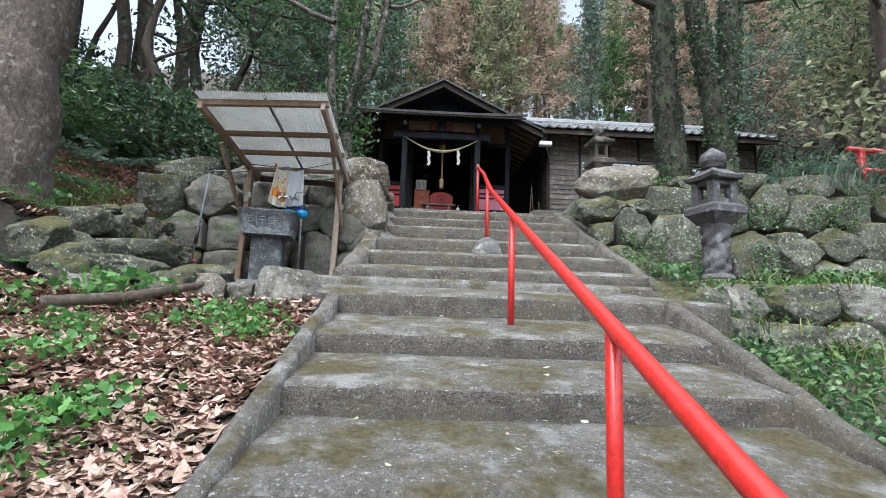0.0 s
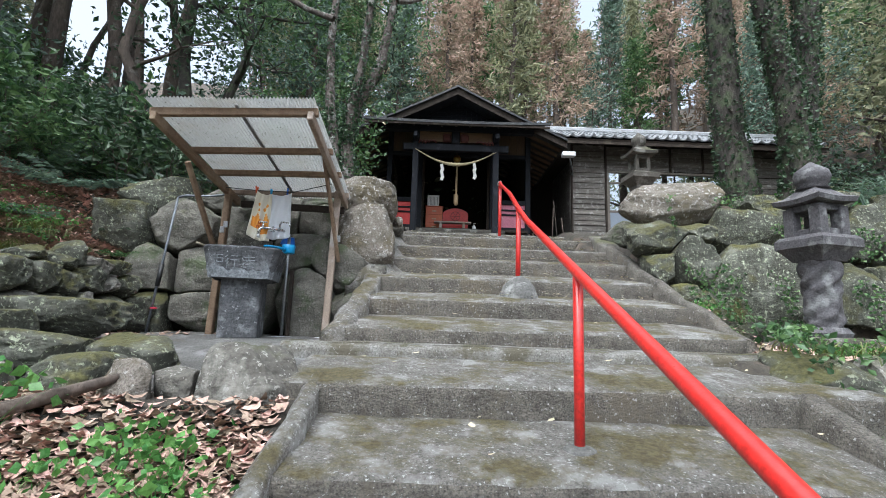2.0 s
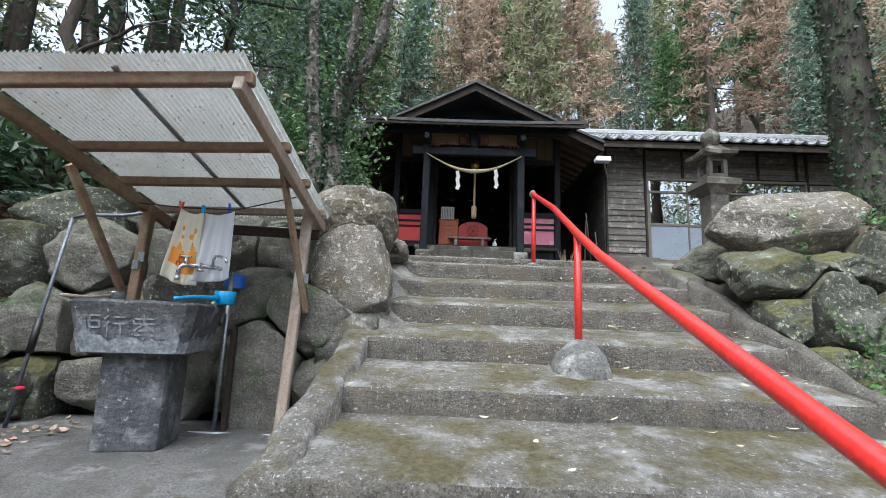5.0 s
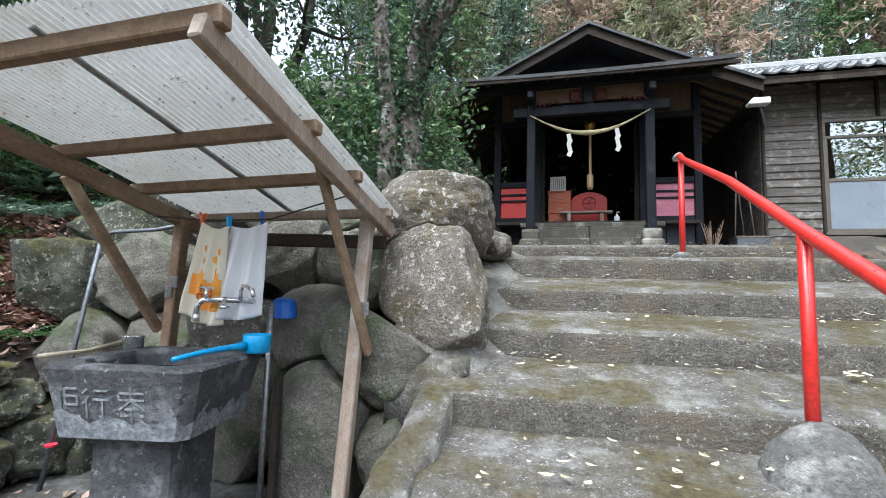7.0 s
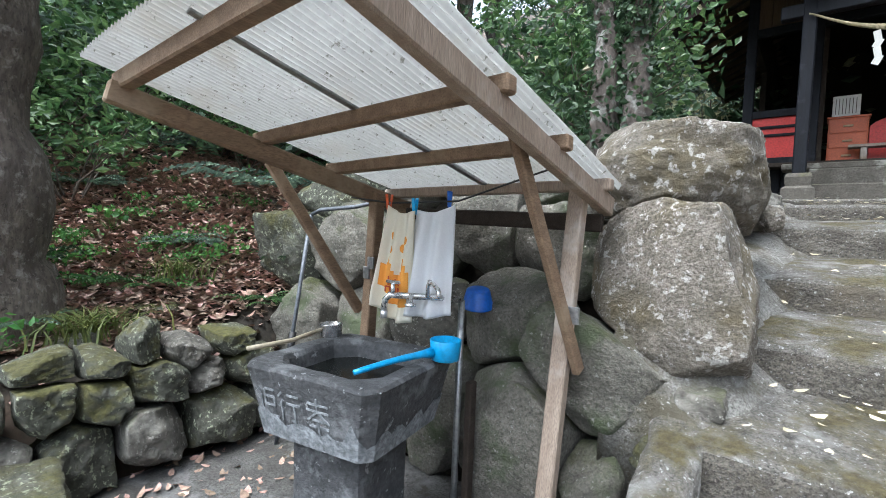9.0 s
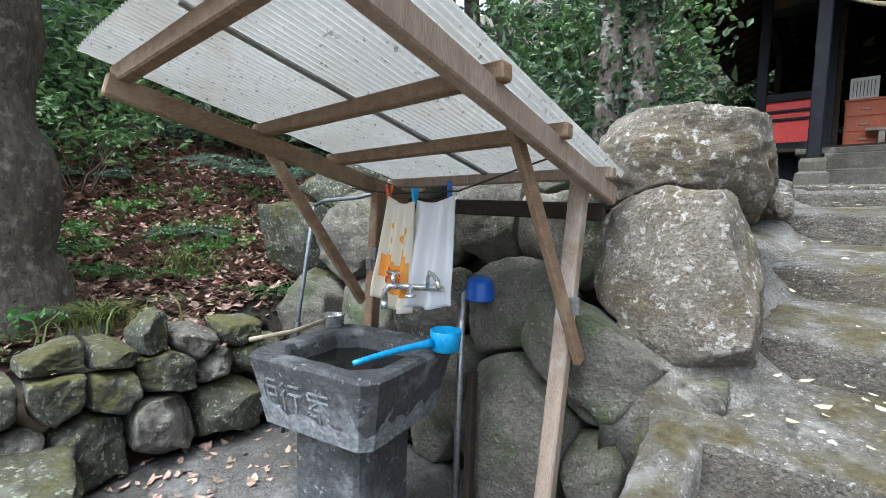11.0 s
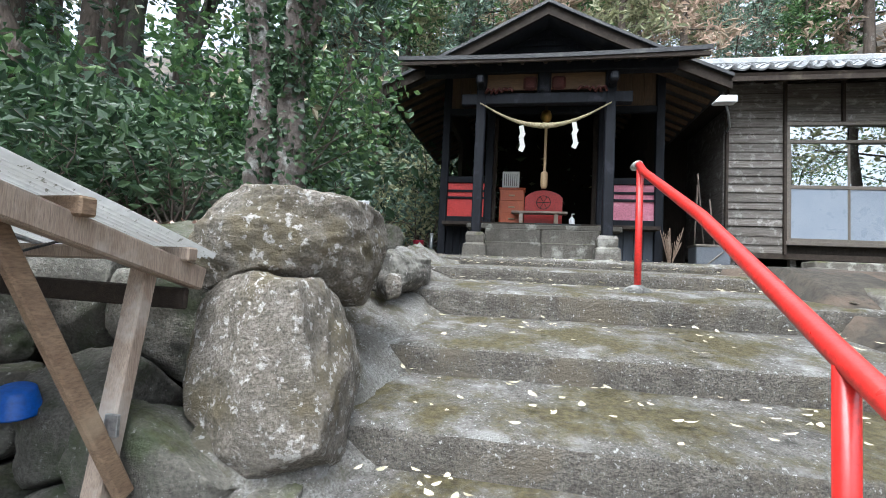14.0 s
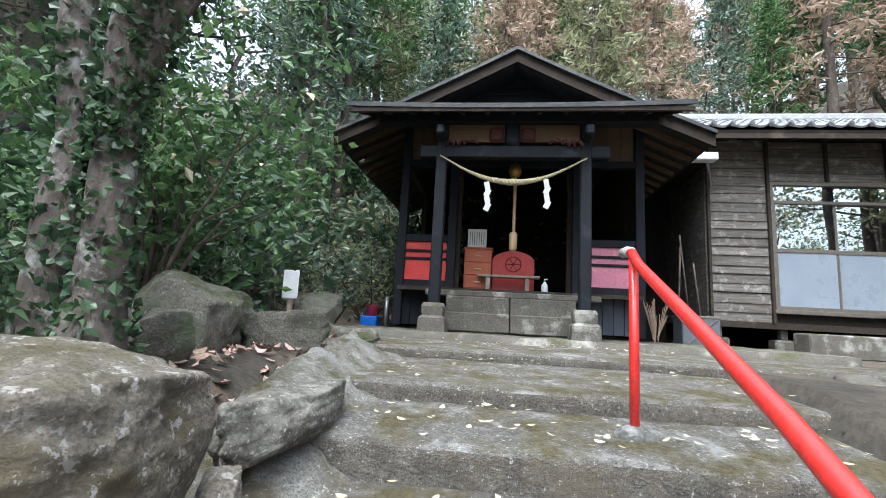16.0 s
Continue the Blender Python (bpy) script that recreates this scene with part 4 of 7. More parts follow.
    for x in (-0.47, 1.11):
        add("door_post", box(x - 0.05, 11.40, 3.75, x + 0.05, 11.5, 5.5, 0.005), M_DARK_WOOD)


build_shrine()


def twisted_rope(pts, r, turns, bm=None, strands=3):
    bm = bm or bmesh.new()
    n = len(pts)
    for s in range(strands):
        line = []
        for i, p in enumerate(pts):
            a = 2 * math.pi * (turns * i / (n - 1) + s / strands)
            rr_ = r[i] if isinstance(r, list) else r
            line.append(Vector(p) + Vector((0, math.cos(a), math.sin(a))) * rr_ * 0.55)
        tube(line, [x * 0.62 for x in r] if isinstance(r, list) else r * 0.62, 6, bm)
    return bm


def build_rope():
    root = thing("sacred_rope", (0.25, 10.2, 5.22), "twisted straw rope with white paper streamers", "rope")
    inv = root.matrix_world.inverted()
    a, b = Vector((-0.60, 10.2, 5.27)), Vector((1.11, 10.2, 5.25))
    pts, rad = [], []
    for i in range(61):
        f = i / 60
        p = a.lerp(b, f)
        p.z -= 0.31 * (1 - (2 * f - 1) ** 2) ** 1.15
        pts.append(inv @ p)
        rad.append(0.010 + 0.03 * (1 - abs(2 * f - 1)) ** 1.4)
    part("rope", twisted_rope(pts, rad, 14), M_STRAW, root, "", True)
    for x in (-0.02, 0.66):
        f = (x + 0.6) / 1.71
        z = 5.26 - 0.31 * (1 - (2 * f - 1) ** 2) ** 1.15
        bm = bmesh.new()
        for k in range(4):
            zz = z - 0.03 - 0.085 * k
            dx = 0.02 * (1 if k % 2 else -1)
            box(x - 0.035 + dx, 10.185 - 0.008 * k, zz - 0.095, x + 0.03 + dx, 10.19 - 0.008 * k, zz, 0.0, bm, Matrix.Translation((x, 10.2, zz)) @ pose(0, 0, 0, 12, 22 if k % 2 else -18, 20) @ Matrix.Translation((-x, -10.2, -zz)))
        bmesh.ops.transform(bm, matrix=inv, verts=bm.verts)
        part("paper_streamer", bm, M_PAPER, root, "folded white paper streamer")


build_rope()


def build_bell():
    root = thing("bell_rope", (0.31, 10.85, 5.3), "pale bell rope with wooden grip under a brass bell", "bell rope")
    part("bell", lathe([(0.02, 0.1), (0.06, 0.08), (0.085, 0.02), (0.085, -0.02), (0.06, -0.07), (0.02, -0.09)], 16), M_GOLD, root, "dull brass bell", True)
    part("hanger", box(-0.02, -0.02, 0.09, 0.02, 0.02, 0.42, 0.004), M_DARK_WOOD, root)
    part("rope", twisted_rope([(0.004 * (i % 2), 0, -0.08 - 0.8 * i / 30) for i in range(31)], 0.034, 9), M_PALE_WOOD, root, "", True)
    part("grip", lathe([(0.04, -0.82), (0.052, -0.84), (0.05, -1.02), (0.036, -1.06)], 12), M_PALE_WOOD, root, "pale wooden grip", True)


build_bell()


def build_offering():
    b = thing("drawer_box", (-0.17, 11.75, 3.75), "orange lacquered wooden drawer box", "box")
    part("body", box(-0.2, -0.15, 0, 0.2, 0.15, 0.62, 0.006), M_ORANGE, b)
    for k in range(3):
        d = part("drawer", box(-0.185, -0.165, 0.05 + 0.19 * k, 0.185, -0.15, 0.22 + 0.19 * k, 0.004), M_ORANGE, b)
        part("handle", box(-0.05, -0.185, 0.12 + 0.19 * k, 0.05, -0.166, 0.145 + 0.19 * k, 0.004), M_PALE_WOOD, d)
    part("lid", box(-0.215, -0.165, 0.62, 0.215, 0.16, 0.645, 0.004), M_ORANGE, b)
    s = thing("notice_board", (-0.2, 11.72, 4.396), "small pale wooden notice board with faint writing", "sign")
    part("panel", box(-0.14, -0.01, 0, 0.14, 0.01, 0.29, 0.003), M_PAPER, s)
    for k in range(7):
        part("writing", box(-0.11 + 0.034 * k, -0.0135, 0.05, -0.102 + 0.034 * k, -0.0102, 0.25, 0.0), M_INK, s, "faint column of writing")
    c = thing("offering_box", (0.34, 11.8, 3.75), "red lacquered offering box with arched back", "box")
    bm = bmesh.new()
    prof = [(-0.3, 0.0), (-0.3, 0.5)] + [(-0.3 + 0.6 * k / 12, 0.5 + 0.12 * math.sin(math.pi * k / 12) ** 0.7) for k in range(1, 12)] + [(0.3, 0.5), (0.3, 0.0)]
    f = bm.faces.new([bm.verts.new((x, -0.14, z)) for x, z in prof])
    ext = bmesh.ops.extrude_face_region(bm, geom=[f])
    bmesh.ops.translate(bm, vec=(0, 0.26, 0), verts=[e for e in ext["geom"] if isinstance(e, bmesh.types.BMVert)])
    part("body", bm, M_RED_CLOTH, c)
    bm = bmesh.new()
    tube([(0.11 * math.cos(a), -0.146, 0.42 + 0.11 * math.sin(a)) for a in [2 * math.pi * k / 20 for k in range(21)]], 0.006, 5, bm)
    for k in range(3):
        tube([(0.1 * math.cos(a), -0.146, 0.42 + 0.1 * math.sin(a)) for a in (k * 1.05, k * 1.05 + math.pi)], 0.005, 5, bm)
    part("crest", bm, M_DARK_WOOD, c, "dark round painted crest")
    t = thing("offering_bench", (0.27, 11.45, 3.75), "narrow brown wooden bench", "bench")
    part("top", box(-0.43, -0.09, 0.2, 0.43, 0.09, 0.235, 0.004), M_WOOD_POST, t)
    for x in (-0.28, 0.26):
        part("leg", box(x - 0.03, -0.07, 0, x + 0.03, 0.07, 0.2, 0.004), M_WOOD_POST, t)
    bo = thing("pump_bottle", (0.76, 11.3, 3.75), "small white sanitiser pump bottle", "bottle")
    part("body", lathe([(0.04, 0), (0.043, 0.02), (0.043, 0.11), (0.018, 0.135), (0.018, 0.15)], 12), M_WHITE_METAL, bo, "", True)
    part("pump", tube([(0, 0, 0.15), (0, 0, 0.19), (0.04, 0, 0.19)], 0.009, 6), M_PAPER, bo, "", True)


build_offering()


# ---- hall beside the shrine ----
def build_hall():
    root = thing("hall", (6.0, 12.7, 3.2), "long weathered clapboard hall with grey tiled roof", "building")
    inv = root.matrix_world.inverted()

    def add(name, bm, material, parent=root, label="", smooth=False):
        bmesh.ops.transform(bm, matrix=inv, verts=bm.verts)
        return part(name, bm, material, parent, label, smooth)

    # wall core with the window opening left free; near black for shaded board gaps
    add("wall", box(3.5, 12.74, 3.5, 4.38, 12.84, 6.6, 0.0), M_SHADE_BOARD)
    add("wall", box(4.38, 12.74, 5.8, 8.05, 12.84, 6.6, 0.0), M_SHADE_BOARD)
    add("wall", box(8.05, 12.74, 3.5, 9.6, 12.84, 6.6, 0.0), M_SHADE_BOARD)
    add("wall", box(4.38, 12.74, 3.5, 8.05, 12.84, 3.72, 0.0), M_SHADE_BOARD)
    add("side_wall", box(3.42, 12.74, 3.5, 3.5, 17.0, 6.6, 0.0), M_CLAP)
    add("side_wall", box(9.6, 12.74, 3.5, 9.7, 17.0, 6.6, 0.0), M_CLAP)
    # room behind the panes, its shade put into the near-black colour
    add("back_wall", box(3.5, 16.9, 3.5, 9.6, 17.0, 6.6, 0.0), M_SHADE_BOARD)
    add("floor", box(3.5, 12.84, 3.5, 9.6, 16.9, 3.58, 0.0), M_SHADE_BOARD)
    add("ceiling", box(3.5, 12.84, 6.0, 9.6, 16.9, 6.05, 0.0), M_SHADE_BOARD)
    rnd = random.Random(5)
    for x0, x1, z0, z1 in ((3.46, 4.36, 3.56, 6.5), (4.36, 8.07, 5.82, 6.5), (8.07, 9.62, 3.56, 6.5)):
        z = z0
        while z < z1 - 0.02:
            h = 0.145
            xs = [x0]
            if x1 - x0 > 2:
                xs += [x0 + 1.85]
            xs.append(x1)
            for a, b in zip(xs, xs[1:]):
                t = rnd.uniform(0, 0.006)
                add("clapboard", box(a + 0.002, 12.705, z, b - 0.002, 12.725, min(z + h + 0.02, z1), 0.004, None,
                                     Matrix.Translation((0, 12.72, z)) @ pose(0, 0, 0, -8.0 + rnd.uniform(-1.5, 1.5), rnd.uniform(-0.25, 0.25), 0) @ Matrix.Translation((0, -12.72 - t, -z))), M_CLAP)
            z += h
    for x in (3.45, 4.355, 5.23, 6.10, 6.98, 7.86, 8.09, 9.62):
        add("batten", box(x - 0.022, 12.645, 5.8 if 4.4 < x < 8 else 3.54, x + 0.022, 12.70, 6.52, 0.004), M_DARK_WOOD)
    # window
    win = add("window", box(4.38, 12.66, 5.74, 8.06, 12.80, 5.80, 0.004), M_ALU, root, "wide brown aluminium sliding window")
    add("frame_sill", box(4.36, 12.63, 3.70, 8.08, 12.80, 3.76, 0.004), M_ALU, win)
    for x in (4.40, 8.04):
        add("frame_jamb", box(x - 0.025, 12.66, 3.76, x + 0.025, 12.80, 5.74, 0.004), M_ALU, win)
    add("transom", box(4.425, 12.67, 5.44, 8.015, 12.78, 5.49, 0.004), M_ALU, win)
    xs = [4.425, 5.32, 6.22, 7.12, 8.015]
    for i in range(4):
        y = 12.70 + 0.03 * (i % 2)
        for z0, z1, mm, nm in ((3.80, 4.66, M_FROST, "frosted_pane"), (4.72, 5.44, M_GLASS, "clear_pane"), (5.49, 5.74, M_GLASS, "top_pane")):
            p = add(nm, box(xs[i] + 0.02, y, z0, xs[i + 1] - 0.02, y + 0.006, z1, 0.0), mm, win)
        add("mid_rail", box(xs[i], y - 0.012, 4.66, xs[i + 1], y + 0.02, 4.72, 0.003), M_ALU, win)
        add("bottom_rail", box(xs[i], y - 0.012, 3.76, xs[i + 1], y + 0.02, 3.82, 0.003), M_ALU, win)
        add("stile", box(xs[i] - 0.005, y - 0.014, 3.76, xs[i] + 0.035, y + 0.022, 5.44, 0.003), M_ALU, win)
    # raised base
    for k in range(7):
        x = 3.6 + 0.95 * k
        add("base_stone", box(x - 0.15, 12.75, 3.08, x + 0.15, 13.0, 3.3, 0.03), M_STONE_CUT)
        add("stub_post", box(x - 0.05, 12.8, 3.3, x + 0.05, 12.9, 3.5, 0.004), M_CLAP)
    add("sill_beam", box(3.45, 12.7, 3.46, 9.6, 12.85, 3.56, 0.004), M_DARK_WOOD)
    for k in range(3):
        add("veranda_stone", box(4.55 + 1.3 * k, 12.2, 3.08, 5.82 + 1.3 * k, 12.6, 3.42 - 0.02 * k, 0.02), M_STONE_CUT)
    # roof
    y0, z0, y1, z1 = 12.02, 6.44, 13.9, 7.36
    add("roof_deck", beam((6.45, y0 + 0.03, z0 - 0.06), (6.45, y1, z1 - 0.06), 6.9, 0.05, 0.0), M_DARK_WOOD)
    add("roof_back", beam((6.45, y1, z1 - 0.06), (6.45, 17.4, 6.42), 6.9, 0.05, 0.0), M_TILE)
    add("eave_board", box(3.05, y0 + 0.04, z0 - 0.16, 9.85, y0 + 0.07, z0 - 0.07, 0.004), M_DARK_WOOD)
    for k in range(16):
        x = 3.2 + 0.43 * k
        add("rafter", beam((x, y0 + 0.06, z0 - 0.14), (x, 12.75, z0 + 0.1), 0.05, 0.07, 0.003), M_DARK_WOOD)
    tilt = math.atan2(z1 - z0, y1 - y0)
    bm = bmesh.new()
    prof = [(-0.13, 0.03), (-0.09, 0.012), (-0.03, 0.0), (0.03, 0.0), (0.07, 0.02), (0.10, 0.05), (0.13, 0.055), (0.155, 0.03)]
    a = [bm.verts.new((x, 0, z + 0.02)) for x, z in prof]
    b = [bm.verts.new((x, 0.30, z)) for x, z in prof]
    c = [bm.verts.new((x, 0, z - 0.012)) for x, z in prof]
    for k in range(len(prof) - 1):
        bm.faces.new((a[k], a[k + 1], b[k + 1], b[k]))
        bm.faces.new((c[k], c[k + 1], a[k + 1], a[k]))
    tile = mesh_of("tile", bm, M_TILE)
    for j in range(8):
        for i in range(25):
            ob = new("tile", tile)
            ob.parent = root
            d = j * 0.27
            ob.matrix_basis = inv @ Matrix.Translation((3.15 + 0.27 * i, y0 + d * math.cos(tilt), z0 + d * math.sin(tilt) + 0.005 * rnd.random())) @ pose(0, 0, 0, math.degrees(tilt), rnd.uniform(-1, 1), rnd.uniform(-0.8, 0.8))
    for i in range(25):
        add("eave_tile_end", tube([(3.29 + 0.27 * i, y0 - 0.012, z0 + 0.055), (3.29 + 0.27 * i, y0 + 0.02, z0 + 0.06)], 0.045, 10), M_TILE)
    add("ridge", tube([(3.0, y1, z1 + 0.05), (9.9, y1, z1 + 0.05)], 0.12, 8), M_TILE)
    # passage between shrine and hall, closed by added near-black sheets as its shade
    add("passage_back", box(2.03, 14.6, 3.1, 3.42, 14.7, 6.4, 0.0), M_SHADE_BOARD)
    add("passage_roof", box(2.03, 12.2, 6.05, 3.42, 14.7, 6.1, 0.0), M_SHADE_BOARD)


build_hall()


def build_passage_items():
    lamp = thing("wall_lamp", (3.22, 12.2, 6.02), "white box lamp on a bent grey bracket", "lamp")
    part("housing", box(-0.17, -0.09, -0.06, 0.17, 0.09, 0.06, 0.015), M_WHITE_METAL, lamp)
    part("bracket", tube([(0.05, 0.05, -0.06), (0.1, 0.1, -0.2), (0.2, 0.3, -0.35), (0.24, 0.55, -0.4)], 0.02, 8), M_STEEL, lamp, "", True)
    c = thing("grey_crate", (2.85, 11.75, 3.1), "grey plastic storage crate in the passage", "crate")
    part("body", box(-0.24, -0.18, 0.0, 0.24, 0.18, 0.46, 0.012), M_GREY_BOX, c)
    part("rim", box(-0.25, -0.19, 0.43, 0.25, 0.19, 0.465, 0.006), M_ALU, c)
    part("brace", beam((-0.2, -0.186, 0.06), (0.2, -0.186, 0.42), 0.012, 0.02), M_ALU, c)
    for k, (x, y, l, tl) in enumerate(((2.75, 12.1, 1.5, 4), (2.95, 12.2, 1.7, -3), (3.15, 12.3, 1.3, 2))):
        b = thing("broom", (x, y, 3.1), "worn wooden broom leaning in the passage", "broom", "brooms", 30 * k)
        part("stick", tube([(0, 0, 0.3), (0.02 * tl, 0.1, l)], 0.014, 6), M_BARK, b, "", True)
        part("bristles", lathe([(0.09, 0), (0.08, 0.1), (0.03, 0.34)], 9), M_LITTER, b)
    t = thing("twig_bundle", (2.1, 11.05, 3.19), "reddish brown bundle of dry twigs", "twigs")
    rnd = random.Random(3)
    for k in range(34):
        a = rnd.uniform(0, 6.28)
        bm = bmesh.new()
        r = rnd.uniform(0.05, 0.2)
        tube([(0.03 * math.cos(a), 0.03 * math.sin(a), rnd.uniform(0, 0.1)), (r * math.cos(a), 0.5 * r * math.sin(a), rnd.uniform(0.3, 0.55))], 0.004, 4, bm)
        part("twig", bm, M_LITTER, t)


build_passage_items()


# ---- wash place: shelter, basin and what hangs there ----
def build_shelter():
    root = thing("wash_shelter", (-1.55, 5.1, 1.52), "timber lean-to with translucent corrugated plastic roof", "shelter")
    inv = root.matrix_world.inverted()

    def add(name, bm, material, label="", smooth=False, parent=root):
        bmesh.ops.transform(bm, matrix=inv, verts=bm.verts)
        return part(name, bm, material, parent, label, smooth)

    ra, rb = Vector((-1.035, 4.17, 3.205)), Vector((-1.0, 5.50, 2.845))
    la, lb = Vector((-2.17, 4.13, 3.145)), Vector((-2.07, 5.46, 2.83))
    add("rafter", beam(ra, rb, 0.045, 0.075), M_WOOD_POST)
    add("rafter", beam(la, lb, 0.045, 0.075), M_WOOD_BEAM)
    up = Vector((0, 0, 0.055))
    for f, w in ((0.04, 0.06), (0.40, 0.05), (0.66, 0.05), (0.93, 0.045)):
        p, q = la.lerp(lb, f) + up, ra.lerp(rb, f) + up
        d = (q - p).normalized()
        add("purlin", beam(p - d * 0.05, q + d * 0.045, 0.05, w), M_WOOD_BEAM if f < 0.9 else M_WOOD_POST)
    add("post", beam((-1.05, 5.33, 2.94), (-1.03, 5.09, 1.53), 0.062, 0.05, 0.006, (0, 1, 0)), M_WOOD_POST, "pale weathered post")
    add("post", beam((-2.07, 5.24, 2.9), (-2.10, 5.2, 1.515), 0.06, 0.06, 0.006, (0, 1, 0)), M_WOOD_BEAM)
    add("brace", beam((-1.085, 4.84, 3.13), (-0.985, 5.25, 2.24), 0.05, 0.03, 0.006, (1, 0, 0)), M_WOOD_BEAM)
    add("brace", beam((-2.22, 4.74, 3.0), (-2.13, 5.2, 2.30), 0.05, 0.035, 0.006, (1, 0, 0)), M_WOOD_BEAM)
    for x, y, z in ((-2.06, 5.2, 2.55), (-2.09, 5.2, 2.50), (-1.0, 5.2, 2.45)):
        add("bracket", box(x - 0.012, y - 0.012, z - 0.03, x + 0.03, y, z + 0.03, 0.002), M_STEEL, "small zinc bracket")
    # corrugated sheets
    bm = bmesh.new()
    n, wl = 380, 0.0315
    upz = 0.088
    rows = []
    for i in range(n + 1):
        f = i / n
        c = 0.009 * math.cos(2 * math.pi * f * 1.45 / wl)
        col = []
        for g in (-0.045, 0.25, 0.5, 0.75, 1.02):
            p = la.lerp(lb, g).lerp(ra.lerp(rb, g), -0.03 + 1.065 * f)
            col.append(bm.verts.new(p + Vector((0, 0, upz + c + 0.01 * noise.noise((f * 3, g * 3, 0))))))
        rows.append(col)
    for a, b in zip(rows, rows[1:]):
        for k in range(4):
            bm.faces.new((a[k], b[k], b[k + 1], a[k + 1]))
    add("corrugated_sheet", bm, M_SHEET, "spotted translucent corrugated plastic", True)
    mid_a, mid_b = la.lerp(ra, 0.52), lb.lerp(rb, 0.52)
    add("seam_strip", beam(mid_a + Vector((0, 0, 0.076)), mid_b + Vector((0, 0, 0.076)), 0.03, 0.012, 0.002), M_STEEL, "dark overlap strip")
    add("drying_line", tube([(-2.0, 5.02, 2.86), (-1.7, 4.98, 2.83), (-1.4, 5.04, 2.84), (-1.06, 5.1, 2.95)], 0.004, 5), M_BLACK_CABLE, "black cord")
    add("back_board", beam((-2.02, 5.40, 2.80), (-1.0, 5.45, 2.78), 0.02, 0.07), M_DARK_WOOD)


build_shelter()


def build_basin():
    root = thing("stone_basin", (-1.64, 4.765, 1.515), "dark carved stone water basin on a squared pedestal", "basin", "", 11.5)
    bm = bmesh.new()
    oct_ = lambda hx, hy, c: [(-hx + c, -hy), (hx - c, -hy), (hx, -hy + c), (hx, hy - c), (hx - c, hy), (-hx + c, hy), (-hx, hy - c), (-hx, -hy + c)]
    rings = []
    for hx, hy, c, z in ((0.2, 0.19, 0.03, 0.475), (0.238, 0.226, 0.035, 0.50), (0.28, 0.266, 0.04, 0.70), (0.287, 0.272, 0.04, 0.725), (0.277, 0.262, 0.04, 0.738),
                         (0.22, 0.205, 0.07, 0.736), (0.205, 0.19, 0.07, 0.72), (0.18, 0.17, 0.07, 0.60)):
        pts = []
        o = oct_(hx, hy, c)
        for k in range(8):
            a, b = o[k], o[(k + 1) % 8]
            m = 6 if k % 2 == 0 else 2
            for j in range(m):
                f = j / m
                x, y = a[0] * (1 - f) + b[0] * f, a[1] * (1 - f) + b[1] * f
                w = noise.fractal(Vector((x * 9, y * 9, z * 9)), 1.0, 2.0, 3) * 0.006
                pts.append(bm.verts.new((x * (1 + w * 2), y * (1 + w * 2), z + (w if z > 0.6 else w * 3 + 0.02 * noise.noise((x * 6, y * 6, 2))))))
        rings.append(pts)
    for a, b in zip(rings, rings[1:]):
        for k in range(len(a)):
            bm.faces.new((a[k], a[(k + 1) % len(a)], b[(k + 1) % len(b)], b[k]))
    bm.faces.new(rings[0])
    bm.faces.new(rings[-1])
    bowl = part("bowl", bm, M_STONE_BASIN, root)
    # water
    bm = bmesh.new()
    bm.faces.new([bm.verts.new((x, y, 0.672)) for x, y in oct_(0.196, 0.182, 0.07)])
    part("water", bm, M_WATER, root, "still dark water")
    # pale deposit round the foot of the bowl
    bm = bmesh.new()
    low, high = [], []
    o0, o1 = oct_(0.238, 0.226, 0.035), oct_(0.28, 0.266, 0.04)
    for k in range(8):
        m = 14 if k % 2 == 0 else 4
        for j in range(m):
            f = j / m
            p = [o0[k][i] * (1 - f) + o0[(k + 1) % 8][i] * f for i in (0, 1)]
            q = [o1[k][i] * (1 - f) + o1[(k + 1) % 8][i] * f for i in (0, 1)]
            rise = max(0.12, 0.28 + 0.5 * noise.fractal(Vector((p[0] * 9, p[1] * 9, 1)), 1.0, 2.0, 4))
            w = 1.014
            low.append(bm.verts.new((p[0] * 1.006, p[1] * 1.006, 0.488)))
            high.append(bm.verts.new(((p[0] * (1 - rise) + q[0] * rise) * w, (p[1] * (1 - rise) + q[1] * rise) * w, 0.50 + 0.2 * rise)))
    for k in range(len(low)):
        j = (k + 1) % len(low)
        bm.faces.new((low[k], low[j], high[j], high[k]))
    part("lime_crust", bm, M_STONE_CHALK, root, "pale lime crust along the lower edge")
    # carved strokes on the front
    rnd = random.Random(8)
    glyphs = {-0.16: [(-.03, .02, -.03, -.05), (-.03, -.05, .04, -.05), (-.012, .045, .03, .045), (-.012, .02, .03, .02), (-.012, -.01, .03, -.01), (-.012, .045, -.012, -.01), (.03, .02, .03, -.01), (-.045, .04, -.03, .03)],
              -0.06: [(-.035, .045, -.05, .03), (-.03, .02, -.05, -.005), (-.038, .01, -.038, -.055), (-.01, .04, .04, .04), (-.015, .01, .045, .01), (.018, .01, .018, -.055), (.018, -.055, .004, -.045)],
              0.06: [(-.04, .035, .045, .035), (-.045, .012, .045, .012), (0, .055, 0, .012), (0, .012, -.045, -.025), (0, .012, .045, -.025), (-.025, -.02, .028, -.02), (-.04, -.042, .042, -.042), (0, -.02, 0, -.07)]}
    for cx, strokes in glyphs.items():
        for x0, z0, x1, z1 in strokes:
            bm = bmesh.new()
            zc0, zc1 = 0.615 + z0, 0.615 + z1
            yy = lambda z: -(0.226 + (z - 0.50) / 0.20 * 0.040) - 0.001
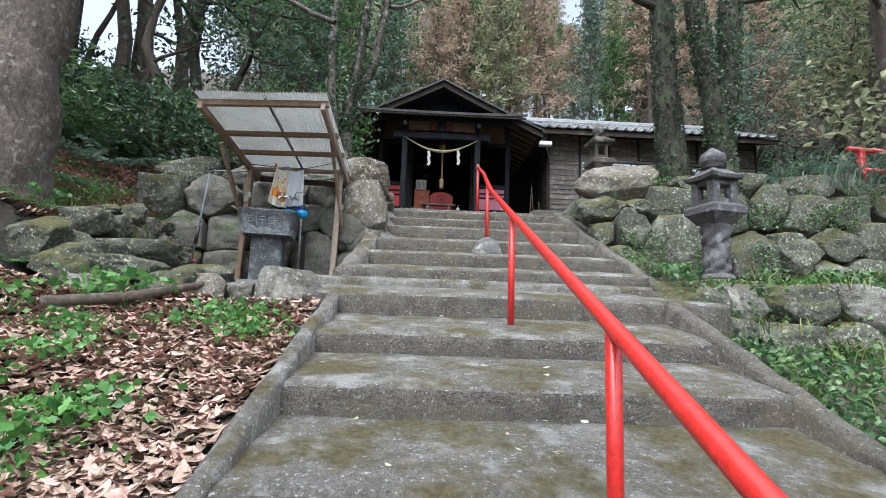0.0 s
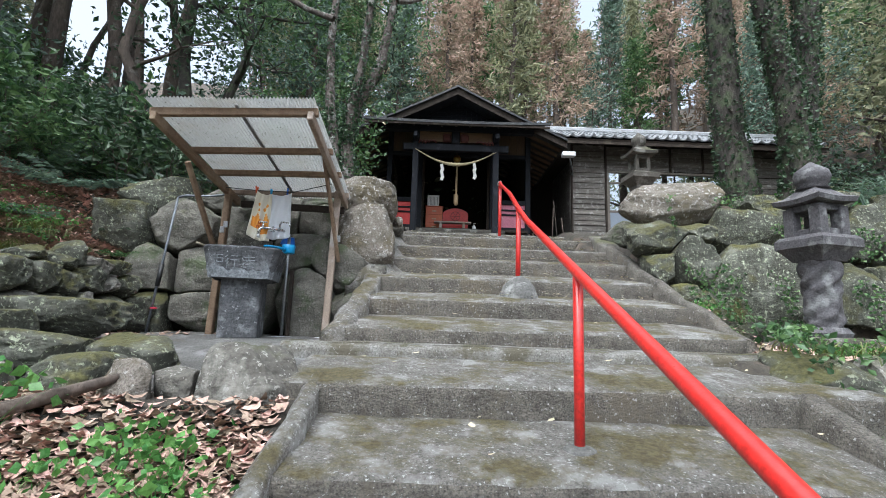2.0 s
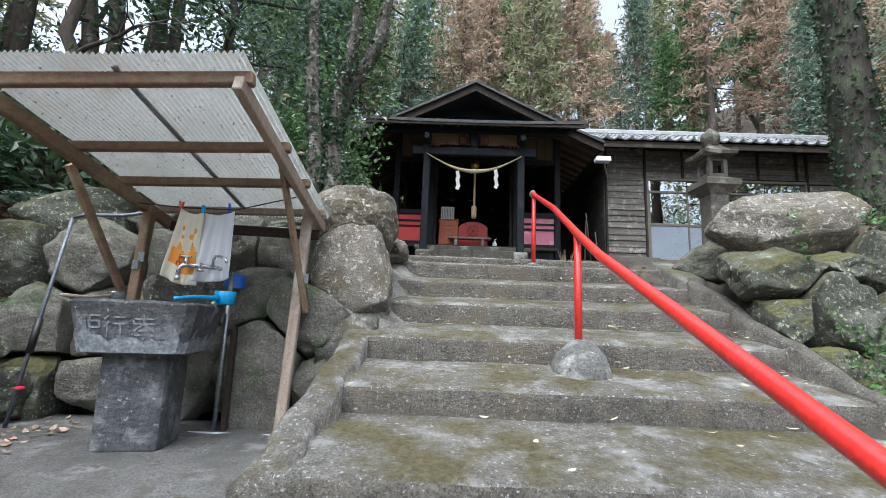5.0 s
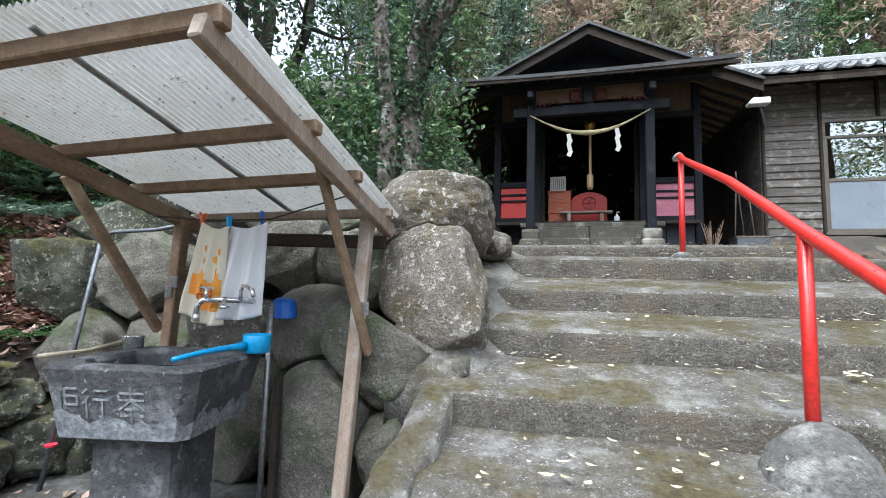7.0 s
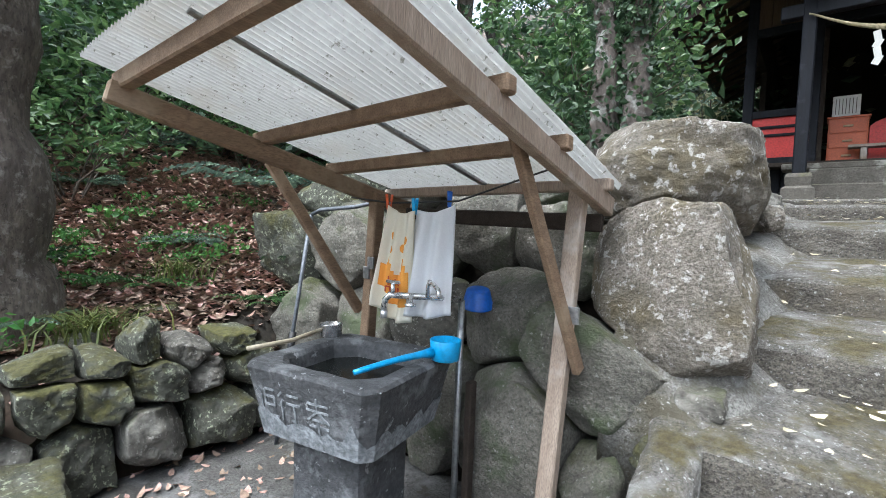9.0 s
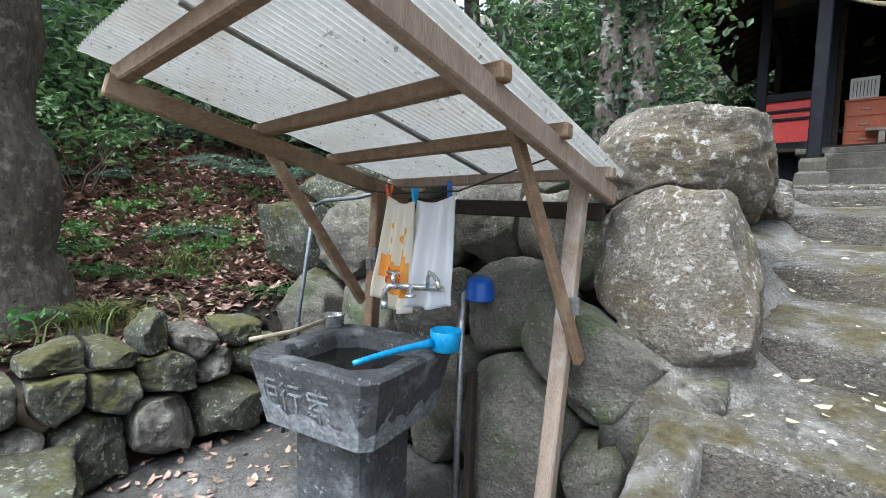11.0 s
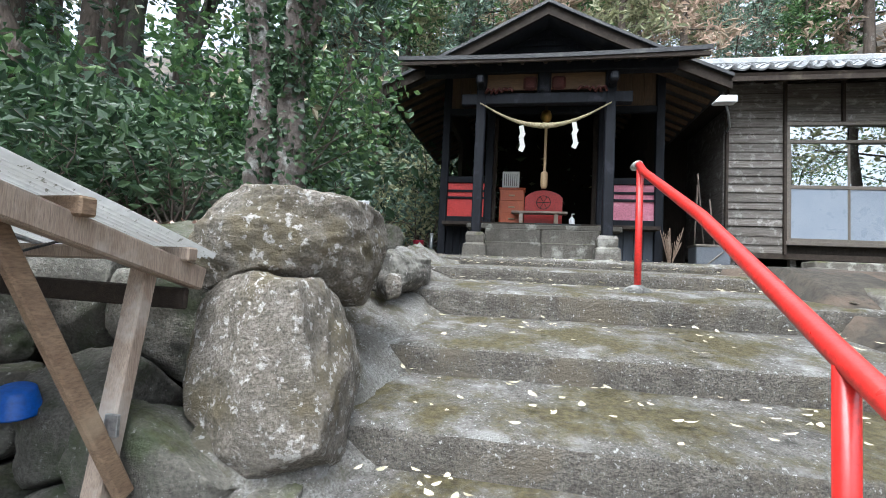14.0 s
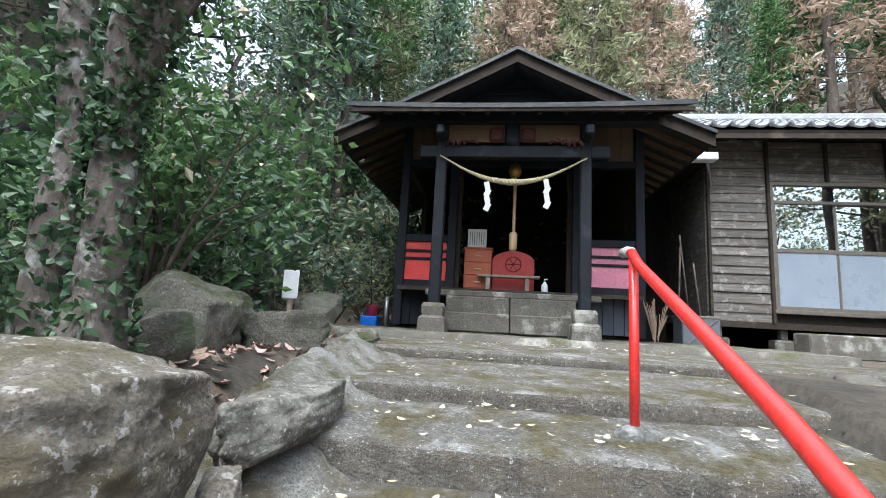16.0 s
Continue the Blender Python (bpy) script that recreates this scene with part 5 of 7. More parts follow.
            beam((cx + x0, yy(zc0), zc0), (cx + x1, yy(zc1), zc1), 0.007, 0.005, 0.0, (0, 1, 0), bm)
            part("carved_stroke", bm, M_STONE_CHALK, root, "pale carved stroke")
    # pedestal
    bm = box(-0.155, -0.15, 0.0, 0.155, 0.15, 0.50, 0.03, None, None, 2)
    for v in bm.verts:
        v.co += Vector((noise.noise(v.co * 7), noise.noise(v.co * 7 + Vector((3, 3, 3))), 0)) * 0.008
    part("pedestal", bm, M_STONE_BASIN, root)


build_basin()


def build_ladles():
    root = thing("blue_ladle", (-1.40, 4.78, 2.256), "bright blue plastic ladle lying on the basin rim", "ladle")
    a, b = Vector((-1.445, 4.60, 2.272)) - Vector((-1.40, 4.78, 2.256)), Vector((-1.385, 4.90, 2.292)) - Vector((-1.40, 4.78, 2.256))
    bm = bmesh.new()
    pts = [a.lerp(b, k / 8) + Vector((0, 0, 0.006 * math.sin(k / 8 * 3.1))) for k in range(9)]
    tube(pts, [0.009, 0.010, 0.010, 0.011, 0.011, 0.012, 0.012, 0.014, 0.02], 8, bm)
    part("handle", bm, M_BLUE, root, "", True)
    c = b + Vector((0.02, 0.055, 0.002))
    bm = lathe([(0.044, -0.034), (0.052, -0.03), (0.058, 0.04), (0.056, 0.042), (0.048, -0.022), (0.01, -0.026)], 20, center=tuple(c))
    part("cup", bm, M_BLUE, root, "", True)
    root = thing("metal_ladle", (-1.89, 4.80, 2.254), "steel ladle cup with a pale bamboo handle", "ladle")
    part("cup", lathe([(0.042, 0.0), (0.046, 0.004), (0.047, 0.05), (0.049, 0.053), (0.044, 0.053), (0.043, 0.006), (0.01, 0.005)], 20, center=(-0.06, 0.09, 0.0)), M_CHROME, root, "", True)
    part("handle", tube([(-0.07, 0.05, 0.03), (-0.06, -0.1, 0.01), (-0.05, -0.29, 0.012)], 0.009, 8), M_BAMBOO, root, "pale bamboo handle", True)
    s = thing("soap_block", (-1.43, 5.0, 2.256), "small green soap block on the rim", "soap")
    part("block", box(-0.03, -0.02, 0, 0.03, 0.02, 0.022, 0.006), mat("soap", (0.45, 0.5, 0.25), (0.4, 0.45, 0.22), 9, 0.5, bump=0.1), s)
    bw = thing("blue_bowl", (-1.5, 5.34, 2.435), "deep blue plastic wash bowl tipped on the rocks", "bowl")
    bm = lathe([(0.05, -0.045), (0.058, -0.04), (0.078, 0.04), (0.082, 0.045), (0.072, 0.04), (0.052, -0.03), (0.01, -0.034)], 22)
    bmesh.ops.transform(bm, matrix=pose(0, 0, 0.0, 190, 8, 0) @ Matrix.Scale(0.9, 4), verts=bm.verts)
    part("bowl", bm, M_BLUE_DEEP, bw, "", True)


build_ladles()


def towel(name, label, a, b, drop, material, seed, flare):
    """A cloth hung over the line from a to b."""
    a, b = Vector(a), Vector(b)
    root = thing(name, tuple(a), label, "towel", "towels")
    nx, nz = 28, 30
    rows = []
    bm = bmesh.new()
    across = (b - a)
    nrm = Vector((across.y, -across.x, 0)).normalized()
    for j in range(nz + 1):
        g = j / nz
        row = []
        for i in range(nx + 1):
            f = i / nx
            sag = -0.02 * math.sin(math.pi * f)
            fold = (0.006 + 0.016 * g) * math.sin(f * 15 + seed + 1.2 * g) + 0.012 * g * noise.noise((f * 4, g * 3, seed))
            spread = 1 + flare * g
            p = across * ((f - 0.5) * spread + 0.5) + Vector((0, 0, sag - drop * g * (1 + 0.05 * f))) + nrm * (fold + 0.03 * g)
            p.x += -0.02 * g
            row.append(bm.verts.new(p))
        rows.append(row)
    for r, s in zip(rows, rows[1:]):
        for i in range(nx):
            bm.faces.new((r[i], r[i + 1], s[i + 1], s[i]))
    ext = bmesh.ops.extrude_face_region(bm, geom=bm.faces[:])
    bmesh.ops.translate(bm, vec=-nrm * 0.006, verts=[e for e in ext["geom"] if isinstance(e, bmesh.types.BMVert)])
    part("cloth", bm, material, root, "", True)

    def on(f, g, lift=0.006):
        fold = (0.006 + 0.016 * g) * math.sin(f * 15 + seed + 1.2 * g) + 0.012 * g * noise.noise((f * 4, g * 3, seed))
        p = across * ((f - 0.5) * (1 + flare * g) + 0.5) + Vector((0, 0, -0.02 * math.sin(math.pi * f) - drop * g * (1 + 0.05 * f))) + nrm * (fold + 0.03 * g + lift)
        p.x += -0.02 * g
        return p

    return root, on


def build_towels():
    r1, on = towel("print_towel", "cream hand towel with an orange honey-drip print", (-1.69, 4.96, 2.82), (-1.56, 4.97, 2.80), 0.41, M_TOWEL_CREAM, 1.0, 0.45)

    def patch(name, shape, material, lift):
        bm = bmesh.new()
        n = 16
        grid = {}
        for i in range(n + 1):
            for j in range(n + 1):
                f, g = shape[0] + (shape[1] - shape[0]) * i / n, shape[2] + (shape[3] - shape[2]) * j / n
                if shape[4](f, g):
                    grid[i, j] = bm.verts.new(on(f, g, lift))
        for (i, j) in list(grid):
            q = [grid.get(k) for k in ((i, j), (i + 1, j), (i + 1, j + 1), (i, j + 1))]
            if all(q):
                bm.faces.new(q)
        part(name, bm, material, r1, "", True)

    patch("print_block", (0.08, 0.95, 0.36, 0.86, lambda f, g: g > 0.47 + 0.08 * math.sin(f * 14) and (g < 0.78 or f > 0.45)), M_TOWEL_ORANGE, 0.0035)
    for cf, cg, r in ((0.3, 0.24, 0.09), (0.8, 0.26, 0.1), (0.66, 0.33, 0.1), (0.36, 0.36, 0.08)):
        patch("print_drop", (cf - r, cf + r, cg - r * 0.45, cg + r * 0.45, lambda f, g, cf=cf, cg=cg, r=r: ((f - cf) / r) ** 2 + ((g - cg) / (r * 0.45)) ** 2 < 1.0), M_TOWEL_ORANGE, 0.0035)
    bm = bmesh.new()
    for f0, f1, g0, g1 in ((.45, .45, .60, .68), (.45, .55, .64, .64), (.55, .55, .62, .68), (.62, .72, .66, .66), (.62, .62, .63, .68), (.72, .72, .63, .66), (.4, .4, .70, .75), (.4, .48, .70, .70), (.48, .48, .70, .75), (.55, .55, .70, .75), (.6, .66, .75, .75), (.6, .6, .70, .75), (.66, .66, .70, .75)):
        tube([on(f0, g0, 0.007), on(f1, g1, 0.007)], 0.0032, 5, bm)
    part("print_letters", bm, M_TOWEL_RED, r1, "red printed script")
    towel("white_towel", "plain white hand towel pegged on the line", (-1.565, 4.99, 2.805), (-1.405, 5.03, 2.83), 0.40, M_TOWEL, 4.0, 0.45)
    for k, (x, y, z, mm, lb) in enumerate(((-1.70, 4.97, 2.83, M_ORANGE_PLASTIC, "red-orange plastic clothes peg"), (-1.575, 4.99, 2.815, M_BLUE, "sky-blue plastic clothes peg"), (-1.45, 5.05, 2.845, M_BLUE_DEEP, "blue plastic clothes peg"))):
        p = thing("clothes_peg", (x, y, z), lb, "peg", "clothes pegs", 20 * k)
        for s in (-1, 1):
            part("jaw", beam((0, 0.004 * s, -0.03), (0.004 * s, 0.012 * s, 0.035), 0.014, 0.006, 0.002, (0, 1, 0)), mm, p)
        part("spring", tube([(0, -0.008, 0), (0, 0.008, 0)], 0.005, 6), M_STEEL, p)


build_towels()


def build_plumbing():
    t = thing("water_tap", (-1.52, 4.925, 2.475), "twin chrome garden taps on a grey riser pipe", "tap")
    part("riser", tube([(0.10, 0.19, -0.96), (0.10, 0.19, -0.02)], 0.014, 10), M_STEEL, t, "", True)
    part("cross_pipe", tube([(0.10, 0.19, -0.02), (0.07, 0.06, 0.0), (0.0, 0.0, 0.0), (-0.05, -0.02, 0.0)], 0.013, 10), M_CHROME, t, "", True)
    part("left_tap", tube([(-0.05, -0.02, 0.0), (-0.075, -0.035, 0.0), (-0.09, -0.045, -0.02), (-0.093, -0.046, -0.06)], [0.013, 0.014, 0.013, 0.012], 10), M_CHROME, t, "", True)
    part("spout_collar", lathe([(0.014, 0), (0.014, 0.03)], 10, center=(-0.093, -0.046, -0.09)), M_CHROME, t, "", True)
    part("stem", tube([(-0.065, -0.03, 0.0), (-0.065, -0.03, 0.045)], 0.009, 8), M_CHROME, t, "", True)
    part("lever", box(-0.10, -0.038, 0.044, -0.03, -0.022, 0.056, 0.004), M_CHROME, t)
    part("valve_knob", lathe([(0.006, -0.03), (0.02, -0.028), (0.022, -0.02), (0.008, -0.015), (0.008, 0.02)], 8, center=(0.02, -0.02, -0.005)), M_CHROME, t, "", True)
    part("spout", tube([(0.06, 0.03, 0.0), (0.06, 0.03, 0.04), (0.075, 0.02, 0.062), (0.11, 0.0, 0.06), (0.16, -0.03, 0.045), (0.175, -0.04, 0.02)], 0.0085, 8), M_CHROME, t, "", True)
    s = thing("side_pipe", (-2.5, 5.05, 1.52), "thin steel standpipe with a valve near its foot", "pipe")
    part("pipe", tube([(-0.05, -0.05, 0.0), (-0.02, 0.03, 0.7), (0.0, 0.1, 1.26)], 0.011, 10), M_PIPE, s, "", True)
    part("sleeve", tube([(-0.032, 0.0, 0.42), (-0.024, 0.022, 0.62)], 0.02, 10), M_BLACK_CABLE, s, "black rubber sleeve", True)
    part("hose", tube([(0.0, 0.1, 1.26), (0.05, 0.13, 1.29), (0.25, 0.2, 1.31), (0.42, 0.22, 1.34)], 0.011, 8), M_PIPE, s, "", True)
    part("valve", lathe([(0.006, 0), (0.028, 0.004), (0.028, 0.014), (0.006, 0.018)], 10, center=(-0.01, -0.045, 0.22)), M_RED_PLASTIC, s)
    d = thing("drain_pipe", (-1.36, 5.14, 1.515), "dark square downpipe behind the basin", "pipe")
    part("pipe", box(-0.03, -0.02, 0, 0.0, 0.02, 0.62, 0.004), M_DARK_WOOD, d)
    w = thing("white_floor_pipe", (-1.2, 5.08, 1.528), "white plastic pipe along the paving", "pipe")
    part("pipe", tube([(-0.35, 0.0, 0), (0.1, 0.0, 0), (0.58, -0.02, 0)], 0.012, 8), M_WHITE_METAL, w, "", True)


build_plumbing()


# ---- lanterns ----
def stone_lantern(name, x, y, zb, zt, label, carved, rz):
    root = thing(name, (x, y, zb), label, "stone lantern", "stone lanterns", rz)
    h = zt - zb
    s = h / 1.38
    mm = M_STONE_LANTERN if carved else M_STONE_CUT
    part("base", box(-0.27 * s, -0.27 * s, -0.05, 0.27 * s, 0.27 * s, 0.06 * s, 0.015, None, None, 2), M_STONE_CUT, root)
    part("foot", lathe([(0.19 * s, 0.06 * s), (0.2 * s, 0.09 * s), (0.16 * s, 0.13 * s)], 12), mm, root)
    if carved:
        bm = bmesh.new()
        rings = []
        for j in range(41):
            z = 0.12 + 0.5 * j / 40
            ring = []
            for i in range(32):
                a = 2 * math.pi * i / 32
                r = 0.128 + 0.03 * z + 0.02 * abs(math.sin(a + z * 17 + 0.6 * math.sin(z * 31))) ** 0.5 + 0.014 * math.sin(4 * a - z * 34 + 1.2 * math.sin(z * 21)) + 0.012 * noise.noise((math.cos(a) * 3, math.sin(a) * 3, z * 16))
                ring.append(bm.verts.new((r * math.cos(a), r * math.sin(a), z * s)))
            rings.append(ring)
        for p, q in zip(rings, rings[1:]):
            for i in range(32):
                bm.faces.new((p[i], p[(i + 1) % 32], q[(i + 1) % 32], q[i]))
        part("carved_shaft", bm, mm, root, "shaft carved with a coiling dragon", True)
    else:
        part("shaft", lathe([(0.15 * s, 0.12 * s), (0.145 * s, 0.4 * s), (0.15 * s, 0.62 * s)], square=True), mm, root)
    slim_ = 0.82 if carved else 1.0
    part("platform", lathe([(0.14 * s, 0.61 * s), (0.24 * s * slim_, 0.68 * s), (0.285 * s * slim_, 0.71 * s), (0.285 * s * slim_, 0.77 * s), (0.2 * s, 0.80 * s)], 4, square=True), mm, root)
    for a in range(4):
        b = math.radians(45 + 90 * a)
        cx, cy = 0.125 * s * math.copysign(1, math.cos(b)), 0.125 * s * math.copysign(1, math.sin(b))
        hw = 0.05 if carved else 0.035
        part("fire_box_post", box(cx - hw * s, cy - hw * s, 0.79 * s, cx + hw * s, cy + hw * s, 1.02 * s, 0.006), mm, root)
    for z in (0.80, 0.985):
        part("fire_box_rim", box(-0.155 * s, -0.155 * s, z * s, 0.155 * s, 0.155 * s, (z + 0.05) * s, 0.006), mm, root)
    bm = bmesh.new()
    prof = [(0.12, 1.03), (0.30, 1.04), (0.315, 1.075), (0.22, 1.11), (0.13, 1.16), (0.12, 1.18)]
    n = 24
    rings = []
    for r, z in prof:
        ring = []
        for i in range(n):
            a = 2 * math.pi * i / n
            k = 1.0 / max(abs(math.cos(a)), abs(math.sin(a)))
            lift = 0.035 * (k - 1) if r > 0.25 else 0
            ring.append(bm.verts.new((r * s * k * 0.9 * slim_ * math.cos(a), r * s * k * 0.9 * slim_ * math.sin(a), (z + lift) * s)))
        rings.append(ring)
    for p, q in zip(rings, rings[1:]):
        for i in range(n):
            bm.faces.new((p[i], p[(i + 1) % n], q[(i + 1) % n], q[i]))
    bm.faces.new(rings[0])
    bm.faces.new(rings[-1])
    part("cap", bm, mm, root)
    if carved:
        for ob in root.children:
            if not ob.name.startswith("base"):
                ob.data.transform(Matrix.Diagonal((0.8, 0.8, 1, 1)))
        s_ = 0.9
    else:
        slim = Matrix.Diagonal((0.64, 0.64, 1, 1))
        for ob in root.children:
            ob.data.transform(slim)
        s_ = 0.72
    part("finial", lathe([(0.12 * s * s_, 1.17 * s), (0.10 * s * s_, 1.2 * s), (0.12 * s * s_, 1.215 * s), (0.135 * s * s_, 1.26 * s), (0.12 * s * s_, 1.31 * s), (0.06 * s * s_, 1.35 * s), (0.012 * s * s_, 1.385 * s)], 18), mm, root, "", True)


stone_lantern("carved_lantern", 2.98, 4.5, 1.63, 3.1, "grey stone lantern with a dragon-carved shaft", True, 12)
stone_lantern("mossy_lantern", 2.93, 7.51, 3.1, 4.62, "mossy stone lantern on a square shaft", False, 4)


# ---- small outdoor things ----
def build_outdoor_items():
    s = thing("white_notice", (-1.73, 9.0, 3.08), "blank white notice plate on a short post", "sign")
    part("post", box(-0.02, -0.015, 0, 0.02, 0.015, 0.4, 0.003), M_WOOD_POST, s)
    part("plate", box(-0.075, -0.03, 0.36, 0.075, -0.016, 0.62, 0.006), M_WHITE_METAL, s)
    b = thing("blue_crate", (-1.7, 11.6, 3.18), "blue plastic crate beside the shrine", "crate")
    part("crate", box(-0.12, -0.12, 0, 0.12, 0.12, 0.14, 0.012), M_BLUE_DEEP, b)
    r = thing("red_bucket", (-1.69, 11.6, 3.322), "small red plastic bucket standing on the crate", "bucket")
    part("bucket", lathe([(0.07, 0), (0.095, 0.15), (0.1, 0.155), (0.09, 0.15), (0.066, 0.01)], 18), M_RED_PLASTIC, r, "", True)
    part("bail", tube([(-0.095, 0, 0.15), (-0.06, -0.04, 0.09), (0.06, -0.04, 0.09), (0.095, 0, 0.15)], 0.004, 5), M_STEEL, r, "", True)
    p = thing("grey_downpipe", (-1.45, 11.5, 3.18), "pale grey pipe against the shrine corner", "pipe")
    part("pipe", tube([(0, 0, 0), (0, 0, 0.42)], 0.03, 10), M_STEEL, p, "", True)
    t = thing("red_fence", (6.05, 6.05, 3.1), "low red painted pipe fence on the upper terrace", "fence")
    part("top_rail", tube([(-0.06, 0, 0.7), (2.5, 0.2, 0.7)], 0.04, 12), M_RED_PAINT, t, "", True)
    part("lower_rail", tube([(0.14, 0, 0.4), (2.5, 0.2, 0.4)], 0.035, 12), M_RED_PAINT, t, "", True)
    for x in (0.14, 1.2, 2.3):
        part("post", tube([(x, x * 0.08, -0.15), (x, x * 0.08, 0.7)], 0.05, 12), M_RED_PAINT, t, "", True)
    w = thing("white_tarpaulin", (-5.05, 9.9, height(-5.05, 9.9)), "white tarpaulin sheet pitched over a frame", "tarpaulin")
    zt = 4.95 - height(-5.05, 9.9)
    bm = bmesh.new()
    vs = [bm.verts.new(v) for v in ((-0.42, 0, zt), (-0.46, 0.0, zt - 0.68), (0.42, 0.05, zt - 0.62), (0.38, 0.5, zt - 0.12), (0.55, 0.5, zt - 0.66))]
    for f in ((0, 1, 2), (0, 2, 4, 3)):
        bm.faces.new([vs[i] for i in f])
    bmesh.ops.subdivide_edges(bm, edges=bm.edges[:], cuts=4, use_grid_fill=True)
    for v in bm.verts:
        v.co += Vector((0, 0, 0.03 * noise.noise(v.co * 5)))
    ext = bmesh.ops.extrude_face_region(bm, geom=bm.faces[:])
    bmesh.ops.translate(bm, vec=(0, 0.012, 0), verts=[e for e in ext["geom"] if isinstance(e, bmesh.types.BMVert)])
    part("sheet", bm, M_TENT, w)
    for x in (-0.3, 0.4):
        part("pole", tube([(x, 0.03, -0.1), (x, 0.03, zt - 0.1)], 0.015, 6), M_STEEL, w)
    lg = thing("fallen_branch", (-1.75, 2.75, height(-1.75, 2.75) + 0.03), "fallen bare branch lying in the leaves", "branch")
    part("wood", tube([(-0.25, -0.3, 0.0), (0, -0.05, 0.04), (0.16, 0.2, 0.1), (0.28, 0.36, 0.15)], [0.035, 0.032, 0.028, 0.02], 8), M_BARK, lg, "", True)
    garden = tagged(new("garden_rocks"), "dark mossy garden rocks beside the shrine", "rocks", "", "structure")
    for i, (x, y, z, sx, sy, sz) in enumerate(((-1.75, 7.6, 3.25, 0.55, 0.4, 0.5), (-1.3, 8.1, 3.18, 0.5, 0.3, 0.3), (-2.2, 8.5, 3.25, 0.6, 0.5, 0.4), (-1.35, 6.9, 3.15, 0.22, 0.22, 0.28), (-2.1, 10.5, 3.35, 0.5, 0.45, 0.4), (-0.98, 8.9, 3.12, 0.7, 0.2, 0.12), (-2.6, 7.5, 3.4, 0.8, 0.6, 0.7))):
        stone("dark", i, x, y, z, sx, sy, sz, 20 * i, 0, garden)


build_outdoor_items()


# ---- plants ----
def leaf_quads(centers, size, rnd_np, width=0.5, droop=0.3, fold=0.12):
    """Folded four-cornered leaves at the given places, turned every way; returns verts and faces."""
    n = len(centers)
    c = np.asarray(centers, dtype=float)
    d = rnd_np.normal(size=(n, 3))
    d[:, 2] = d[:, 2] * 0.6 - droop
    d /= np.linalg.norm(d, axis=1)[:, None]
    r = rnd_np.normal(size=(n, 3))
    r[:, 2] *= 0.4
    s = np.cross(d, r)
    s /= np.linalg.norm(s, axis=1)[:, None] + 1e-9
    up = np.cross(s, d)
    L = size * rnd_np.uniform(0.6, 1.3, n)[:, None]
    base = c - d * L * 0.5
    tip = c + d * L * 0.5
    mid = c - d * L * 0.06 + up * L * fold
    v = np.empty((n * 4, 3))
    v[0::4] = base
    v[1::4] = mid + s * L * width * 0.5
    v[2::4] = tip
    v[3::4] = mid - s * L * width * 0.5
    f = [(4 * i, 4 * i + 1, 4 * i + 2, 4 * i + 3) for i in range(n)]
    return v, f


def cloud(tips, spread, per, rnd_np, flat=0.7):
    out = []
    for p in tips:
        k = rnd_np.normal(size=(per, 3)) * spread
        k[:, 2] *= flat
        out.append(np.asarray(p) + k)
    return np.concatenate(out)


def leaf_part(name, centers, size, material, parent, rnd_np, label="", **kw):
    v, f = leaf_quads(centers, size, rnd_np, **kw)
    ob = new(name, raw_mesh(name, v.tolist(), f, material))
    ob.parent = parent
    if label:
        ob["label"] = label
    return ob


def limb(bm, start, heading, length, radius, rnd, tips, depth, bend=0.25, keep=1):
    pts, rad = [Vector(start)], [radius]
    d = Vector(heading).normalized()
    n = 6
    for i in range(n):
        d = (d + Vector((rnd.gauss(0, bend), rnd.gauss(0, bend), rnd.gauss(0.05, bend * 0.7))) * 0.5).normalized()
        pts.append(pts[-1] + d * (length / n))
        rad.append(radius * (1 - 0.75 * (i + 1) / n))
        if depth > 0 and i >= 2:
            for _ in range(keep):
                side = Vector((rnd.gauss(0, 1), rnd.gauss(0, 1), rnd.uniform(-0.1, 0.7))).normalized()
                limb(bm, pts[-1], d * 0.5 + side * 0.8, length * rnd.uniform(0.4, 0.6), rad[-1] * 0.7, rnd, tips, depth - 1, bend, keep)
    tube(pts, rad, 4 if radius < 0.03 else 6 if radius < 0.05 else 9, bm, False)
    if depth == 0:
        tips.append(pts[-1])
        tips.append(pts[-3])


def trunk_pts(h, lean, rnd, wob=0.15, n=9):
    return [Vector((lean[0] * k / n + rnd.gauss(0, wob) * (k > 0), lean[1] * k / n + rnd.gauss(0, wob) * (k > 0), h * k / n - (0.3 if k == 0 else 0))) for k in range(n + 1)]


def broadleaf(seed, h, r, material, bark, label, leaf=0.16, low=0.35, per=44, spread=0.5, limbs=9, reach=0.32):
    rnd, rn = random.Random(seed), np.random.RandomState(seed)
    root = thing("tree", (0, -300, 0), label, "tree", "woodland trees")
    pts = trunk_pts(h, (rnd.uniform(-0.6, 0.6), rnd.uniform(-0.4, 0.4)), rnd)
    bm = bmesh.new()
    rad = [r * (1.25 if k == 0 else 1 - 0.085 * k) for k in range(len(pts))]
    tube(pts, rad, 10, bm, False)
    tips = []
    for k in range(limbs):
        f = low + (1 - low) * (k + 0.5) / limbs
        i = min(int(f * 9), 8)
        a = k * 2.4 + rnd.uniform(-0.5, 0.5)
        limb(bm, pts[i].lerp(pts[i + 1], f * 9 - i), (math.cos(a), math.sin(a), 0.35), h * reach * rnd.uniform(0.7, 1.1) * (1.15 - 0.5 * f), r * 0.35, rnd, tips, 1)
    part("trunk", bm, bark, root, "", True)
    leaf_part("crown", cloud(tips, spread, per, rn), leaf, material, root, rn)
    return root


